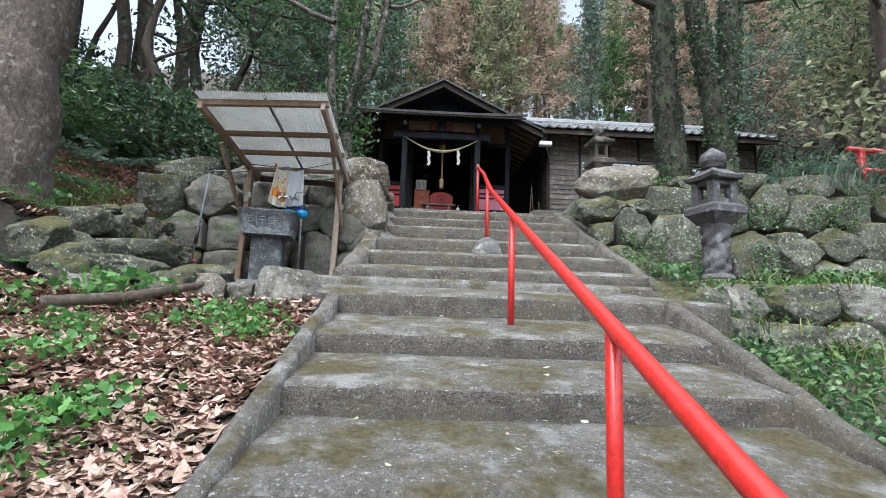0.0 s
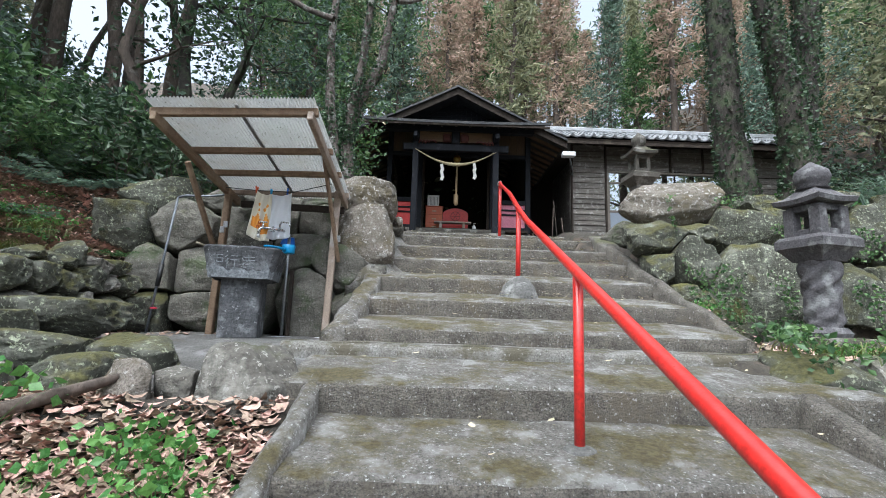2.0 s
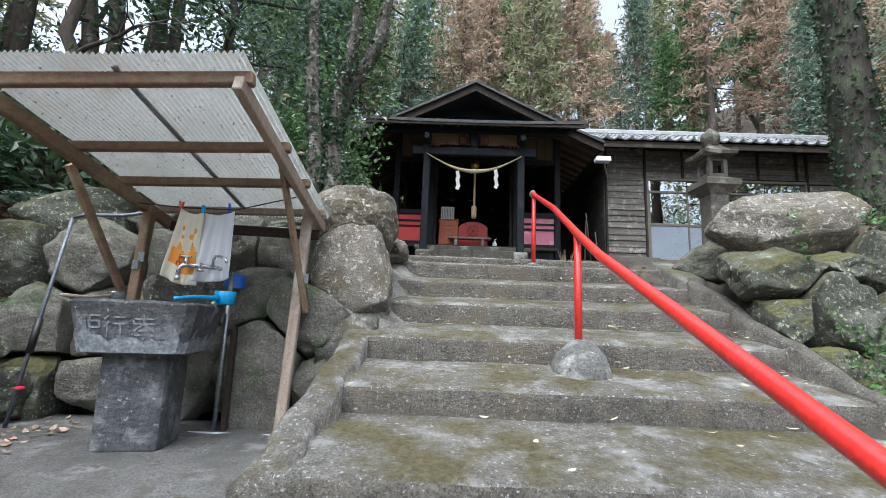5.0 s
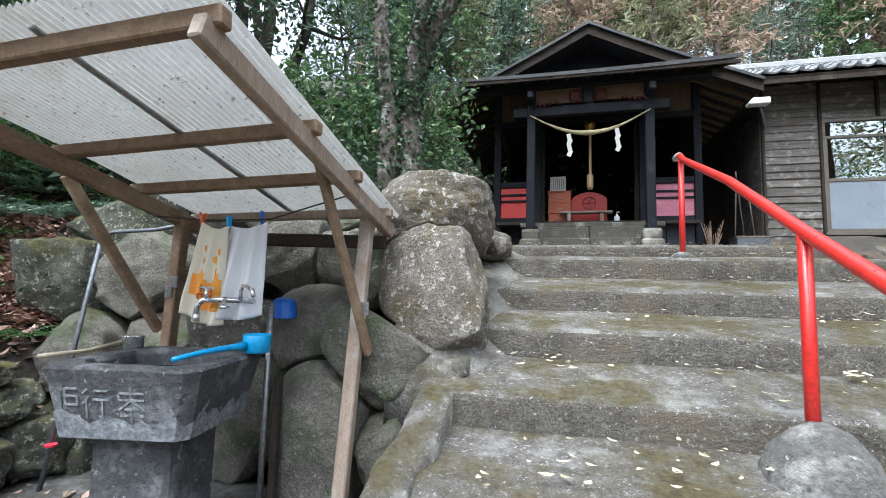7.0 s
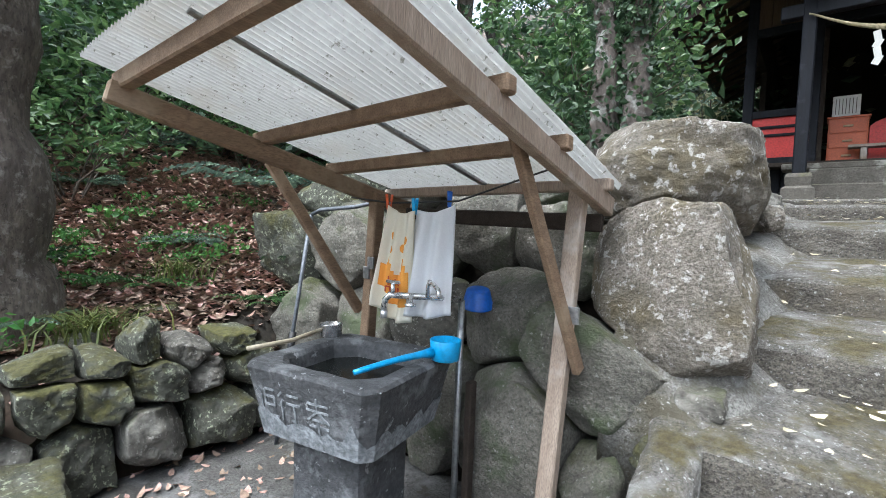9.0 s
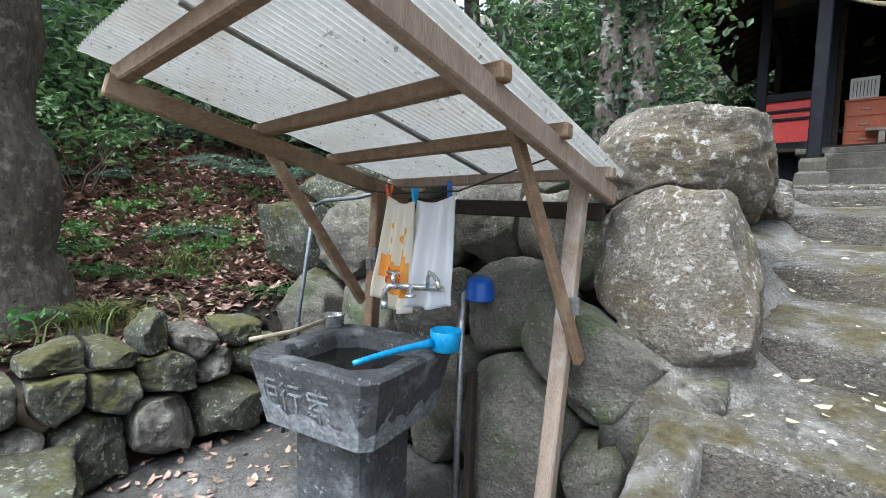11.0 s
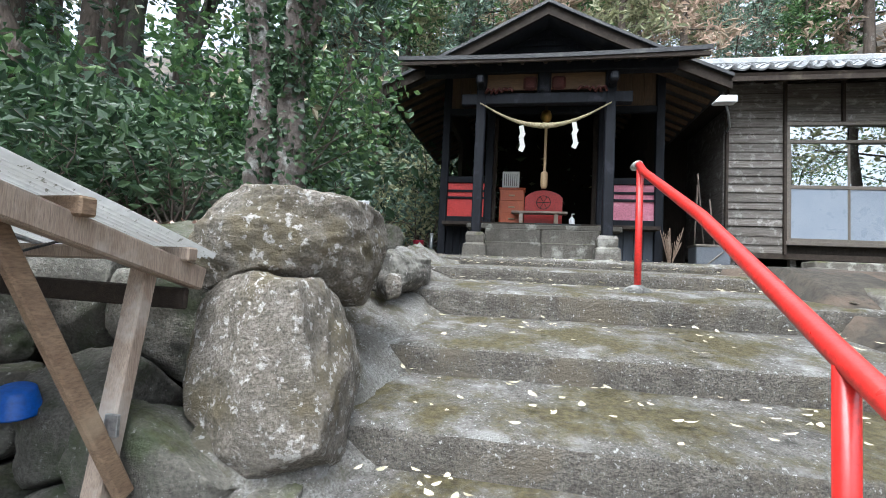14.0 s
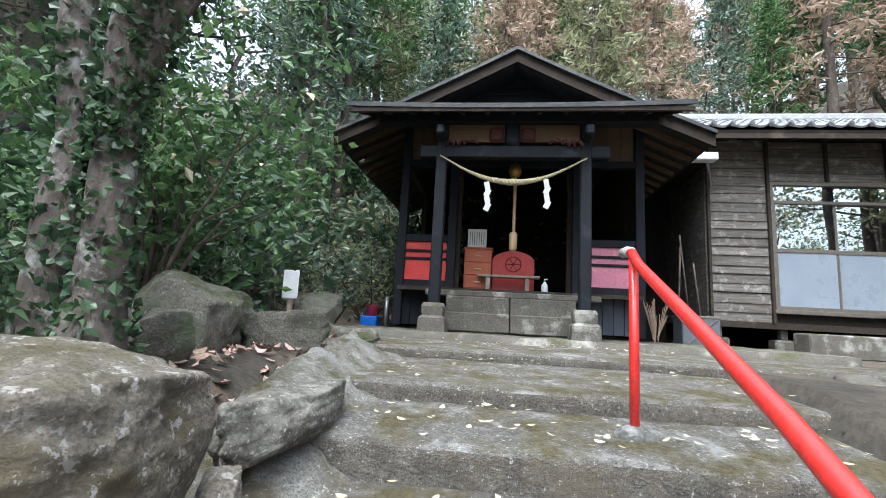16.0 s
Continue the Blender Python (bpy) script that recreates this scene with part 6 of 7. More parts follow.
def cedar(seed, h, r, material, label, low=0.35, width=1.5, per=26, leaf=0.34):
    rnd, rn = random.Random(seed), np.random.RandomState(seed)
    root = thing("conifer", (0, -300, 0), label, "tree", "hillside conifers")
    pts = trunk_pts(h, (rnd.uniform(-0.3, 0.3), rnd.uniform(-0.3, 0.3)), rnd, 0.05)
    bm = bmesh.new()
    tube(pts, [r * (1 - 0.095 * k) for k in range(10)], 8, bm, False)
    cs = []
    for k in range(46):
        f = low + (1 - low) * k / 46
        a = k * 2.4 + rnd.uniform(-0.4, 0.4)
        w = width * (1.05 - f) / (1.05 - low) * rnd.uniform(0.6, 1.1) + 0.15
        i = min(int(f * 9), 8)
        p = pts[i].lerp(pts[i + 1], f * 9 - i)
        q = p + Vector((math.cos(a) * w, math.sin(a) * w, -0.25 * w))
        tube([p, p.lerp(q, 0.5) + Vector((0, 0, 0.05)), q], [0.03, 0.02, 0.008], 4, bm, False)
        for g in (0.4, 0.65, 0.9, 1.0):
            c = p.lerp(q, g)
            cs.append(np.asarray(c) + rn.normal(size=(per // 2, 3)) * (0.16 + 0.1 * g, 0.16 + 0.1 * g, 0.13))
    part("trunk", bm, M_BARK, root, "", True)
    leaf_part("foliage", np.concatenate(cs), leaf, material, root, rn, width=0.28, droop=0.55)
    return root


def pole_tree(seed, h, r, label):
    """A tall thin trunk, bare below, with a light top."""
    rnd, rn = random.Random(seed), np.random.RandomState(seed)
    root = thing("tree", (0, -300, 0), label, "tree", "slope trees")
    pts = trunk_pts(h, (rnd.uniform(-1.0, 1.0), rnd.uniform(-0.6, 0.6)), rnd, 0.07)
    bm = bmesh.new()
    tube(pts, [r * (1.2 if k == 0 else 1 - 0.07 * k) for k in range(10)], 9, bm, False)
    tips = []
    for k in range(5):
        f = 0.6 + 0.07 * k
        i = min(int(f * 9), 8)
        a = k * 2.4
        limb(bm, pts[i], (math.cos(a), math.sin(a), 0.6), h * 0.16, r * 0.3, rnd, tips, 1)
    part("trunk", bm, M_BARK, root, "", True)
    leaf_part("crown", cloud(tips, 0.45, 40, rn), 0.2, M_LEAF, root, rn)
    return root


def shrub(seed, material, label, r=0.8, leaf=0.14, n=800, h=1.1, name="shrub", kw_width=0.5, bare=0):
    rnd, rn = random.Random(seed), np.random.RandomState(seed)
    root = thing(name, (0, -300, 0), label, "shrub", "undergrowth")
    bm = bmesh.new()
    tips = []
    for k in range(8):
        a = k * 0.8 + rnd.uniform(-0.3, 0.3)
        limb(bm, (0, 0, -0.1), (math.cos(a) * 0.7, math.sin(a) * 0.7, 1.0), h * rnd.uniform(0.75, 1.2), 0.018, rnd, tips, 1, 0.3)
    part("stem", bm, M_BARK, root, "", True)
    leaf_part("leaves", cloud(tips, r * 0.22, max(4, n // len(tips)), rn), leaf, material, root, rn, width=kw_width)
    return root


def fern_patch(seed, material, label, name="fern", fronds=22, length=0.7, leaf=0.1):
    rnd, rn = random.Random(seed), np.random.RandomState(seed)
    root = thing(name, (0, -300, 0), label, "fern", "undergrowth")
    verts, faces = [], []
    for k in range(fronds):
        a = rnd.uniform(0, 6.28)
        L = length * rnd.uniform(0.6, 1.15)
        rise = rnd.uniform(0.35, 0.9)
        x0, y0 = rnd.gauss(0, 0.22), rnd.gauss(0, 0.22)
        for j in range(2, 11):
            t = j / 10
            px, py = x0 + math.cos(a) * L * t, y0 + math.sin(a) * L * t
            pz = L * rise * (t - 0.75 * t * t)
            w = leaf * (1.15 - t) * 1.4
            for s in (-1, 1):
                i = len(verts)
                dx, dy = -math.sin(a) * s, math.cos(a) * s
                fx, fy = math.cos(a) * 0.03, math.sin(a) * 0.03
                verts += [(px, py, pz), (px + dx * w * 0.5 + fx, py + dy * w * 0.5 + fy, pz + 0.012), (px + dx * w + fx * 1.5, py + dy * w + fy * 1.5, pz - 0.03), (px + dx * w * 0.5 - fx * 0.6, py + dy * w * 0.5 - fy * 0.6, pz - 0.006)]
                faces.append((i, i + 1, i + 2, i + 3))
    ob = new("fronds", raw_mesh("fronds", verts, faces, material))
    ob.parent = root
    return root


def plant(ob, x, y, scale=1.0, rz=0.0, z=None, lean=0.0, sz=None):
    c = copy_thing(ob, Matrix.Identity(4))
    c.matrix_basis = pose(x, y, height(x, y) if z is None else z, 0, lean, rz) @ Matrix.Diagonal((scale, scale, sz or scale, 1))
    return c


BROAD = [broadleaf(11, 9.5, 0.16, M_LEAF, M_BARK_DARK, "evergreen broadleaf tree with dark mossy trunk"),
         broadleaf(12, 8.5, 0.14, M_LEAF_DARK, M_BARK, "dark evergreen tree on the slope", low=0.25),
         broadleaf(13, 8.0, 0.13, M_LEAF_OLIVE, M_BARK, "olive-green tree on the hillside", low=0.25, leaf=0.2),
         broadleaf(14, 7.0, 0.12, M_LEAF_BLUE, M_BARK, "blue-green leafy tree in the wood", low=0.2, leaf=0.14)]
CEDAR = [cedar(21, 13, 0.18, M_LEAF_OLIVE, "tall olive cedar on the hillside"), cedar(22, 14, 0.2, M_LEAF_BROWN, "tall brown withered cedar on the hillside", width=1.7),
         cedar(23, 12, 0.17, M_LEAF, "tall green cedar on the hillside", 0.45), cedar(24, 13, 0.17, M_LEAF_BLUE, "bluish cedar on the far hillside", 0.4)]
POLE = [pole_tree(31 + k, 11, 0.14 + 0.03 * k, "tall bare-trunked tree on the slope") for k in range(3)]
SHRUB = [shrub(41, M_LEAF_DARK, "dark leafy shrub on the wooded slope"), shrub(42, M_LEAF, "green leafy shrub on the slope", 0.9), shrub(43, M_LEAF_BLUE, "blue-green leafy bush in the undergrowth", 0.8, 0.12),
         shrub(44, M_LEAF_OLIVE, "olive shrub with small pale leaves", 0.8, 0.09)]
FERN = [fern_patch(51, M_LEAF_DARK, "dark green ferns on the slope"), fern_patch(52, M_LEAF_BLUE, "blue-green fern clump on the slope"), fern_patch(53, M_LEAF, "fresh green fern clump on the slope")]
REDTREE = broadleaf(15, 4.0, 0.07, M_LEAF_RED, M_BARK, "small tree with red and yellow autumn leaves", low=0.25, leaf=0.13, per=26)

rv = random.Random(77)


def sky_gap(x, y):
    """The thin stretch of wood on the left ridge."""
    return 24 < math.degrees(math.atan2(-x, y)) < 42 and math.hypot(x, y) > 8.5


# hillside behind the buildings
yy_ = 15.0
while yy_ < 40:
    step = 1.9 + (yy_ - 15) * 0.07
    xx_ = -15 - (yy_ - 15) * 0.5
    while xx_ < 22 + (yy_ - 15) * 0.5:
        x, y = xx_ + rv.uniform(-0.7, 0.7), yy_ + rv.uniform(-0.7, 0.7)
        if sky_gap(x, y):
            xx_ += step
            continue
        if not (2.5 < x < 10.2 and y < 17.6) and not (-2 < x < 2.6 and y < 16.2):
            u = rv.random()
            src = rv.choice(CEDAR) if u < 0.62 else rv.choice(BROAD) if u < 0.93 else REDTREE
            if -2.5 < x < 2.5 and 16 < y < 25 and rv.random() < 0.65:
                src = CEDAR[1]
            elif 2.5 < x < 14 and rv.random() < 0.35:
                src = CEDAR[rv.choice((0, 1))]
            plant(src, x, y, rv.uniform(0.65, 1.0), rv.uniform(0, 360), None, rv.uniform(-3, 3))
        xx_ += step * rv.uniform(0.8, 1.25)
    yy_ += step
# scrub at the foot of that hill
for k in range(70):
    x, y = rv.uniform(-9, 14), rv.uniform(14.6, 19)
    if 2.3 < x < 10.2 and y < 17.8 or -1.6 < x < 2.4 and y < 16.2:
        continue
    plant(rv.choice(SHRUB), x, y, rv.uniform(1.0, 2.0), rv.uniform(0, 360))
# left slope
for k in range(40):
    x, y = rv.uniform(-17, -5.2), rv.uniform(1.0, 16)
    thin = sky_gap(x, y)
    plant(rv.choice(POLE) if thin or rv.random() < 0.72 else rv.choice(BROAD), x, y, rv.uniform(0.7, 1.15), rv.uniform(0, 360), None, rv.uniform(-7, 7))
for k in range(125):
    x, y = rv.uniform(-13, -4.4), rv.uniform(3.2, 15)
    if x > -6.0 and y < 6.2:
        continue
    plant(rv.choice(SHRUB[1:3]) if rv.random() < 0.5 else rv.choice(FERN[1:]), x, y, rv.uniform(0.6, 1.25), rv.uniform(0, 360))
for k in range(60):
    x, y = rv.uniform(-7.5, -3.9), rv.uniform(5.6, 9.5)
    plant(rv.choice(FERN), x, y, rv.uniform(0.6, 1.0), rv.uniform(0, 360))
for k in range(55):
    x, y = rv.uniform(-8.5, -4.5), rv.uniform(3.4, 8.5)
    plant(rv.choice(FERN[1:] + SHRUB[1:2]), x, y, rv.uniform(0.5, 0.9), rv.uniform(0, 360))
for k_, (x, y, s) in enumerate(((-3.3, 6.6, 0.8), (-2.6, 6.9, 0.7), (-3.6, 7.4, 1.0), (-2.9, 8.7, 0.8), (-3.0, 9.7, 1.0), (-2.8, 10.8, 0.8), (-2.9, 11.8, 1.0), (-2.0, 12.8, 1.2), (-3.4, 10.6, 1.2), (-2.4, 7.7, 0.8), (-1.9, 6.4, 0.5), (-2.5, 6.2, 0.55), (-1.75, 14.0, 1.3), (-3.0, 13.4, 1.5))):
    plant(SHRUB[2 + (k_ % 2)] if y > 9.0 else rv.choice(SHRUB[:2]), x, y, s, rv.uniform(0, 360))
for x, y, s, k in ((-3.9, 9.0, 0.7, 0), (-4.6, 12.0, 0.8, 3), (-4.8, 8.8, 0.8, 0), (-4.6, 7.2, 0.7, 1)):
    plant(BROAD[k], x, y, s, rv.uniform(0, 360))
for x, y, sc in ((-2.9, 8.6, 1.3), (-3.0, 9.7, 1.4), (-4.9, 7.4, 0.9), (-5.9, 7.9, 0.8), (-4.2, 6.8, 0.9), (-5.0, 11.4, 1.0)):
    plant(SHRUB[0], x, y, sc, rv.uniform(0, 360))
for x, y, k, sc in ((-3.25, 3.75, 2, 0.34), (-3.5, 4.1, 1, 0.36), (-3.7, 4.6, 2, 0.42), (-3.15, 5.25, 2, 0.3), (-3.9, 5.1, 1, 0.45), (-3.3, 3.3, 2, 0.34), (-2.9, 3.15, 2, 0.3), (-3.7, 3.4, 0, 0.5), (-4.1, 4.2, 0, 0.55), (-3.45, 5.6, 0, 0.4)):
    plant(FERN[k], x, y, sc, rv.uniform(0, 360))
# right side wood
for k in range(26):
    x, y = rv.uniform(7.0, 20), rv.uniform(4.5, 15)
    if x < 10.5 and y > 11.0:
        continue
    plant(rv.choice(BROAD[2:] + POLE), x, y, rv.uniform(0.7, 1.1), rv.uniform(0, 360), None, rv.uniform(-5, 5))
for k in range(46):
    x, y = rv.uniform(5.5, 14), rv.uniform(5.9, 14)
    if x < 10.4 and y > 10.6:
        continue
    plant(rv.choice(SHRUB + FERN), x, y, rv.uniform(0.5, 1.1), rv.uniform(0, 360))
# trees behind the path's start, seen in the window panes
for x, y, s, k in ((-5, -9, 1.2, 0), (2.0, -16, 1.1, 1), (13, -14, 1.0, 0), (-11, -6, 1.2, 1), (24, -6, 1.0, 1), (17, -1.5, 1.0, 0), (20.5, 0.5, 0.9, 1), (14, -5, 0.9, 0)):
    plant(BROAD[k], x, y, s, rv.uniform(0, 360))
for ob in BROAD + CEDAR + POLE + SHRUB + FERN + [REDTREE]:
    for o in (*ob.children_recursive, ob):
        bpy.data.objects.remove(o)


# ---- single trees by the path ----
def trunk_tree(name, label, lines, bark, tip_seed, material, leaf, per, spread, limbs_at, ivy=None):
    base = Vector(lines[0][0][0])
    root = thing(name, tuple(base), label, "tree")
    rnd, rn = random.Random(tip_seed), np.random.RandomState(tip_seed)
    tips = []
    for pts, rad in lines:
        bm = bmesh.new()
        fine, fr = [], []
        for i in range(len(pts) - 1):
            for j in range(6):
                t = j / 6
                p = Vector(pts[i]).lerp(Vector(pts[i + 1]), t) - base
                w = 0.12 * (rad[i] + 0.05)
                fine.append(p + Vector((noise.noise(p * 2.5), noise.noise(p * 2.5 + Vector((7, 7, 7))), 0)) * w * 2)
                fr.append((rad[i] * (1 - t) + rad[i + 1] * t) * (1 + 0.12 * noise.noise(p * 6)))
        fine.append(Vector(pts[-1]) - base)
        fr.append(rad[-1])
        tube(fine, fr, 14, bm, False)
        part("trunk", bm, bark, root, "", True)
    bm = bmesh.new()
    for p, d, ln, r in limbs_at:
        limb(bm, Vector(p) - base, d, ln, r, rnd, tips, 2, 0.28)
    if limbs_at:
        part("limb", bm, bark, root, "", True)
        leaf_part("crown", cloud(tips, spread, per, rn), leaf, material, root, rn)
    if ivy:
        cs = []
        for pts, rad in lines:
            for i in range(len(pts) - 1):
                for j in range(ivy):
                    t = rnd.random()
                    c = Vector(pts[i]).lerp(Vector(pts[i + 1]), t) - base
                    a = rnd.uniform(0, 6.28)
                    r = (rad[i] * (1 - t) + rad[i + 1] * t) + rnd.uniform(0.0, 0.035)
                    cs.append((c.x + r * math.cos(a), c.y + r * math.sin(a), c.z))
        leaf_part("ivy", np.array(cs), 0.042, M_LEAF_DARK, root, rn, "ivy leaves climbing the trunk", width=0.8)
    return root


trunk_tree("mossy_tree", "twin-stemmed tree with pale lichen-covered bark", [
    ([(-1.38, 6.42, 3.0), (-1.38, 6.4, 3.4), (-1.39, 6.4, 3.9), (-1.46, 6.4, 4.3), (-1.52, 6.4, 5.2), (-1.45, 6.4, 6.8), (-1.6, 6.4, 8.5)], [0.13, 0.085, 0.07, 0.06, 0.05, 0.04, 0.025]),
    ([(-1.18, 6.42, 3.0), (-1.19, 6.4, 3.4), (-1.23, 6.4, 3.85), (-1.22, 6.4, 4.05), (-1.12, 6.42, 4.4), (-0.86, 6.5, 5.0), (-0.7, 6.6, 6.4), (-0.9, 6.8, 8.2)], [0.125, 0.085, 0.07, 0.068, 0.062, 0.055, 0.045, 0.025]),
    ([(-1.22, 6.4, 3.9), (-1.2, 6.36, 4.25), (-1.12, 6.3, 4.6), (-1.02, 6.2, 5.4), (-0.9, 6.1, 6.6)], [0.07, 0.06, 0.05, 0.045, 0.02])],
    M_BARK_PALE, 61, M_LEAF, 0.10, 16, 0.26,
    [((-1.45, 6.2, 5.4), (-1, 0.2, 0.5), 2.4, 0.04), ((-0.7, 6.5, 5.9), (0.4, 0.5, 0.4), 1.6, 0.035), ((-1.4, 6.3, 6.6), (-0.6, -0.3, 0.5), 2.2, 0.035), ((-0.65, 6.6, 6.6), (0.3, -0.5, 0.4), 1.8, 0.035), ((-1.5, 6.3, 7.6), (0.2, 0.6, 0.5), 2.0, 0.03)], 260)
trunk_tree("ivy_tree", "tall tree with ivy and a mossy trunk", [
    ([(3.55, 6.2, 2.9), (3.5, 6.2, 3.5), (3.42, 6.2, 4.5), (3.40, 6.2, 5.8), (3.45, 6.3, 7.5), (3.3, 6.4, 10.0)], [0.28, 0.19, 0.165, 0.15, 0.13, 0.07])],
    M_BARK_DARK, 62, M_LEAF_DARK, 0.11, 15, 0.3,
    [((3.4, 6.2, 5.9), (-1, -0.1, 0.15), 2.6, 0.06), ((3.4, 6.2, 6.5), (-0.9, -0.5, 0.2), 2.6, 0.05), ((3.42, 6.25, 6.9), (-0.5, 0.8, 0.3), 2.4, 0.05), ((3.4, 6.3, 7.6), (0.8, -0.3, 0.3), 2.4, 0.05), ((3.4, 6.3, 8.4), (-0.8, 0.2, 0.4), 2.6, 0.05)], 700)
trunk_tree("forked_tree", "ivy-clad forked tree behind the stone wall", [
    ([(3.90, 5.75, 2.8), (3.88, 5.7, 3.4), (3.80, 5.65, 4.2), (3.62, 5.6, 4.9), (3.55, 5.6, 5.6), (3.3, 5.6, 7.0), (3.2, 5.5, 9.0)], [0.26, 0.17, 0.14, 0.12, 0.11, 0.09, 0.05]),
    ([(3.90, 5.72, 3.6), (3.98, 5.65, 4.4), (4.02, 5.6, 5.2), (4.06, 5.6, 6.2), (4.3, 5.5, 8.5)], [0.14, 0.13, 0.12, 0.11, 0.06])],
    M_BARK_DARK, 63, M_LEAF, 0.11, 14, 0.3,
    [((3.3, 5.6, 6.8), (-0.7, -0.5, 0.3), 2.2, 0.05), ((4.1, 5.6, 6.4), (0.8, -0.3, 0.3), 2.4, 0.05), ((4.2, 5.5, 7.6), (0.3, -0.8, 0.3), 2.4, 0.05), ((4.0, 5.6, 5.6), (1.0, 0.2, 0.3), 2.2, 0.04)], 700)
trunk_tree("big_tree", "thick old tree trunk with rough grey bark", [
    ([(-3.72, 3.95, 1.9), (-3.66, 3.92, 2.5), (-3.62, 3.9, 3.4), (-3.55, 3.88, 4.6), (-3.5, 3.9, 8.0)], [0.45, 0.33, 0.28, 0.27, 0.22])],
    M_BARK_GREY, 64, M_LEAF, 0.12, 10, 0.3, [((-3.5, 3.9, 7.4), (-0.6, -0.6, 0.5), 2.0, 0.06)])
trunk_tree("pink_bark_tree", "slender tree with reddish bark on the far bank", [
    ([(7.4, 6.6, 2.9), (7.4, 6.6, 4.5), (7.35, 6.6, 7.0), (7.3, 6.6, 10.0)], [0.26, 0.19, 0.17, 0.13])], M_BARK, 65, M_LEAF, 0.12, 12, 0.35,
    [((7.35, 6.6, 6.4), (-0.8, -0.4, 0.4), 2.2, 0.05), ((7.35, 6.6, 7.4), (0.6, -0.6, 0.4), 2.2, 0.05)])


def camellia():
    root = thing("camellia_bush", (-2.05, 7.6, 3.1), "glossy green camellia bush leaning towards the shrine", "shrub")
    rnd, rn = random.Random(71), np.random.RandomState(71)
    bm = bmesh.new()
    tips = []
    for k in range(9):
        limb(bm, (0, 0, 0), (rnd.uniform(-0.4, 0.6), rnd.uniform(-0.4, 0.5), 1.2), rnd.uniform(1.1, 1.6), 0.025, rnd, tips, 1, 0.25)
    part("stem", bm, M_BARK, root, "", True)
    leaf_part("leaves", cloud(tips, 0.12, 40, rn, 0.9), 0.075, M_LEAF, root, rn, width=0.62)
    y = rn.choice(len(tips), 30)
    leaf_part("yellow_leaves", cloud([tips[i] for i in y], 0.18, 1, rn), 0.09, M_YLEAF, root, rn, "a few yellow leaves")


camellia()


# ---- low plants, litter ----
def weed_mesh(seed, leaf, n, material, h=0.14):
    rn = np.random.RandomState(seed)
    cs = rn.normal(size=(n, 3)) * (0.09, 0.09, 0.03) + (0, 0, h)
    v, f = leaf_quads(cs, leaf, rn, 0.75, -0.05, 0.05)
    v = v.tolist()
    for c in cs[::2]:
        i = len(v)
        v += [(0, 0, -0.02), (0.004, 0.002, -0.02), tuple(c)]
        f.append((i, i + 1, i + 2))
    return raw_mesh("weed", v, f, material)


WEEDS = [weed_mesh(1, 0.034, 100, M_LEAF_BRIGHT, 0.07), weed_mesh(2, 0.03, 120, M_LEAF_BRIGHT, 0.06), weed_mesh(3, 0.052, 36, M_LEAF_BRIGHT, 0.14), weed_mesh(4, 0.034, 90, M_LEAF, 0.06)]
rv = random.Random(5)


PATCH = []


def weed(x, y, k, s=1.0):
    PATCH.append((k, pose(x, y, height(x, y), 0, 0, rv.uniform(0, 360)) @ Matrix.Diagonal((s, s, s, 1))))


def plant_weeds(label):
    """All weeds listed so far become one patch."""
    verts, faces = [], []
    for k, m in PATCH:
        me = WEEDS[k]
        i = len(verts)
        verts += [tuple(m @ v.co) for v in me.vertices]
        faces += [tuple(i + j for j in p.vertices) for p in me.polygons]
    PATCH.clear()
    tagged(new("weeds", raw_mesh("weeds", verts, faces, M_LEAF_BRIGHT)), label, "weeds", "", "stuff")


for k in range(16):
    x = -0.95 - abs(rv.gauss(0, 0.75))
    y = rv.uniform(0.4, 2.95)
    weed(x, y, rv.choice((0, 1, 1, 2)), rv.uniform(0.5, 1.0))
for x, y, k, s in ((-1.0, 2.62, 1, 1.4), (-1.15, 2.72, 1, 1.3), (-0.92, 2.5, 0, 1.1), (-1.75, 2.75, 2, 1.3), (-1.95, 2.85, 2, 1.2), (-1.2, 1.75, 0, 1.3), (-1.35, 1.6, 0, 1.4), (-1.25, 1.45, 1, 1.3), (-1.6, 2.1, 0, 1.2), (-1.75, 1.8, 0, 1.2), (-2.3, 2.6, 2, 1.2), (-2.6, 2.4, 2, 1.2)):
    weed(x, y, k, s)
plant_weeds("bright green weeds growing through dead leaves")
for k in range(40):
    x, y = rv.uniform(-4.8, -3.15), rv.uniform(4.0, 6.6)
    weed(x, y, rv.choice((1, 2, 3)), rv.uniform(0.5, 1.1))
plant_weeds("green weeds on the leafy slope above the low wall")
for k in range(40):
    x, y = rv.uniform(2.0, 5.0), rv.uniform(1.8, 5.0)
    weed(x, y, rv.choice((1, 3, 3, 2)), rv.uniform(0.5, 1.1))
for k in range(24):
    x, y = rv.uniform(2.6, 5.5), rv.uniform(5.5, 6.6)
    weed(x, y, rv.choice((2, 3)), rv.uniform(0.6, 1.2))


plant_weeds("green weeds on the lantern terrace and bank")


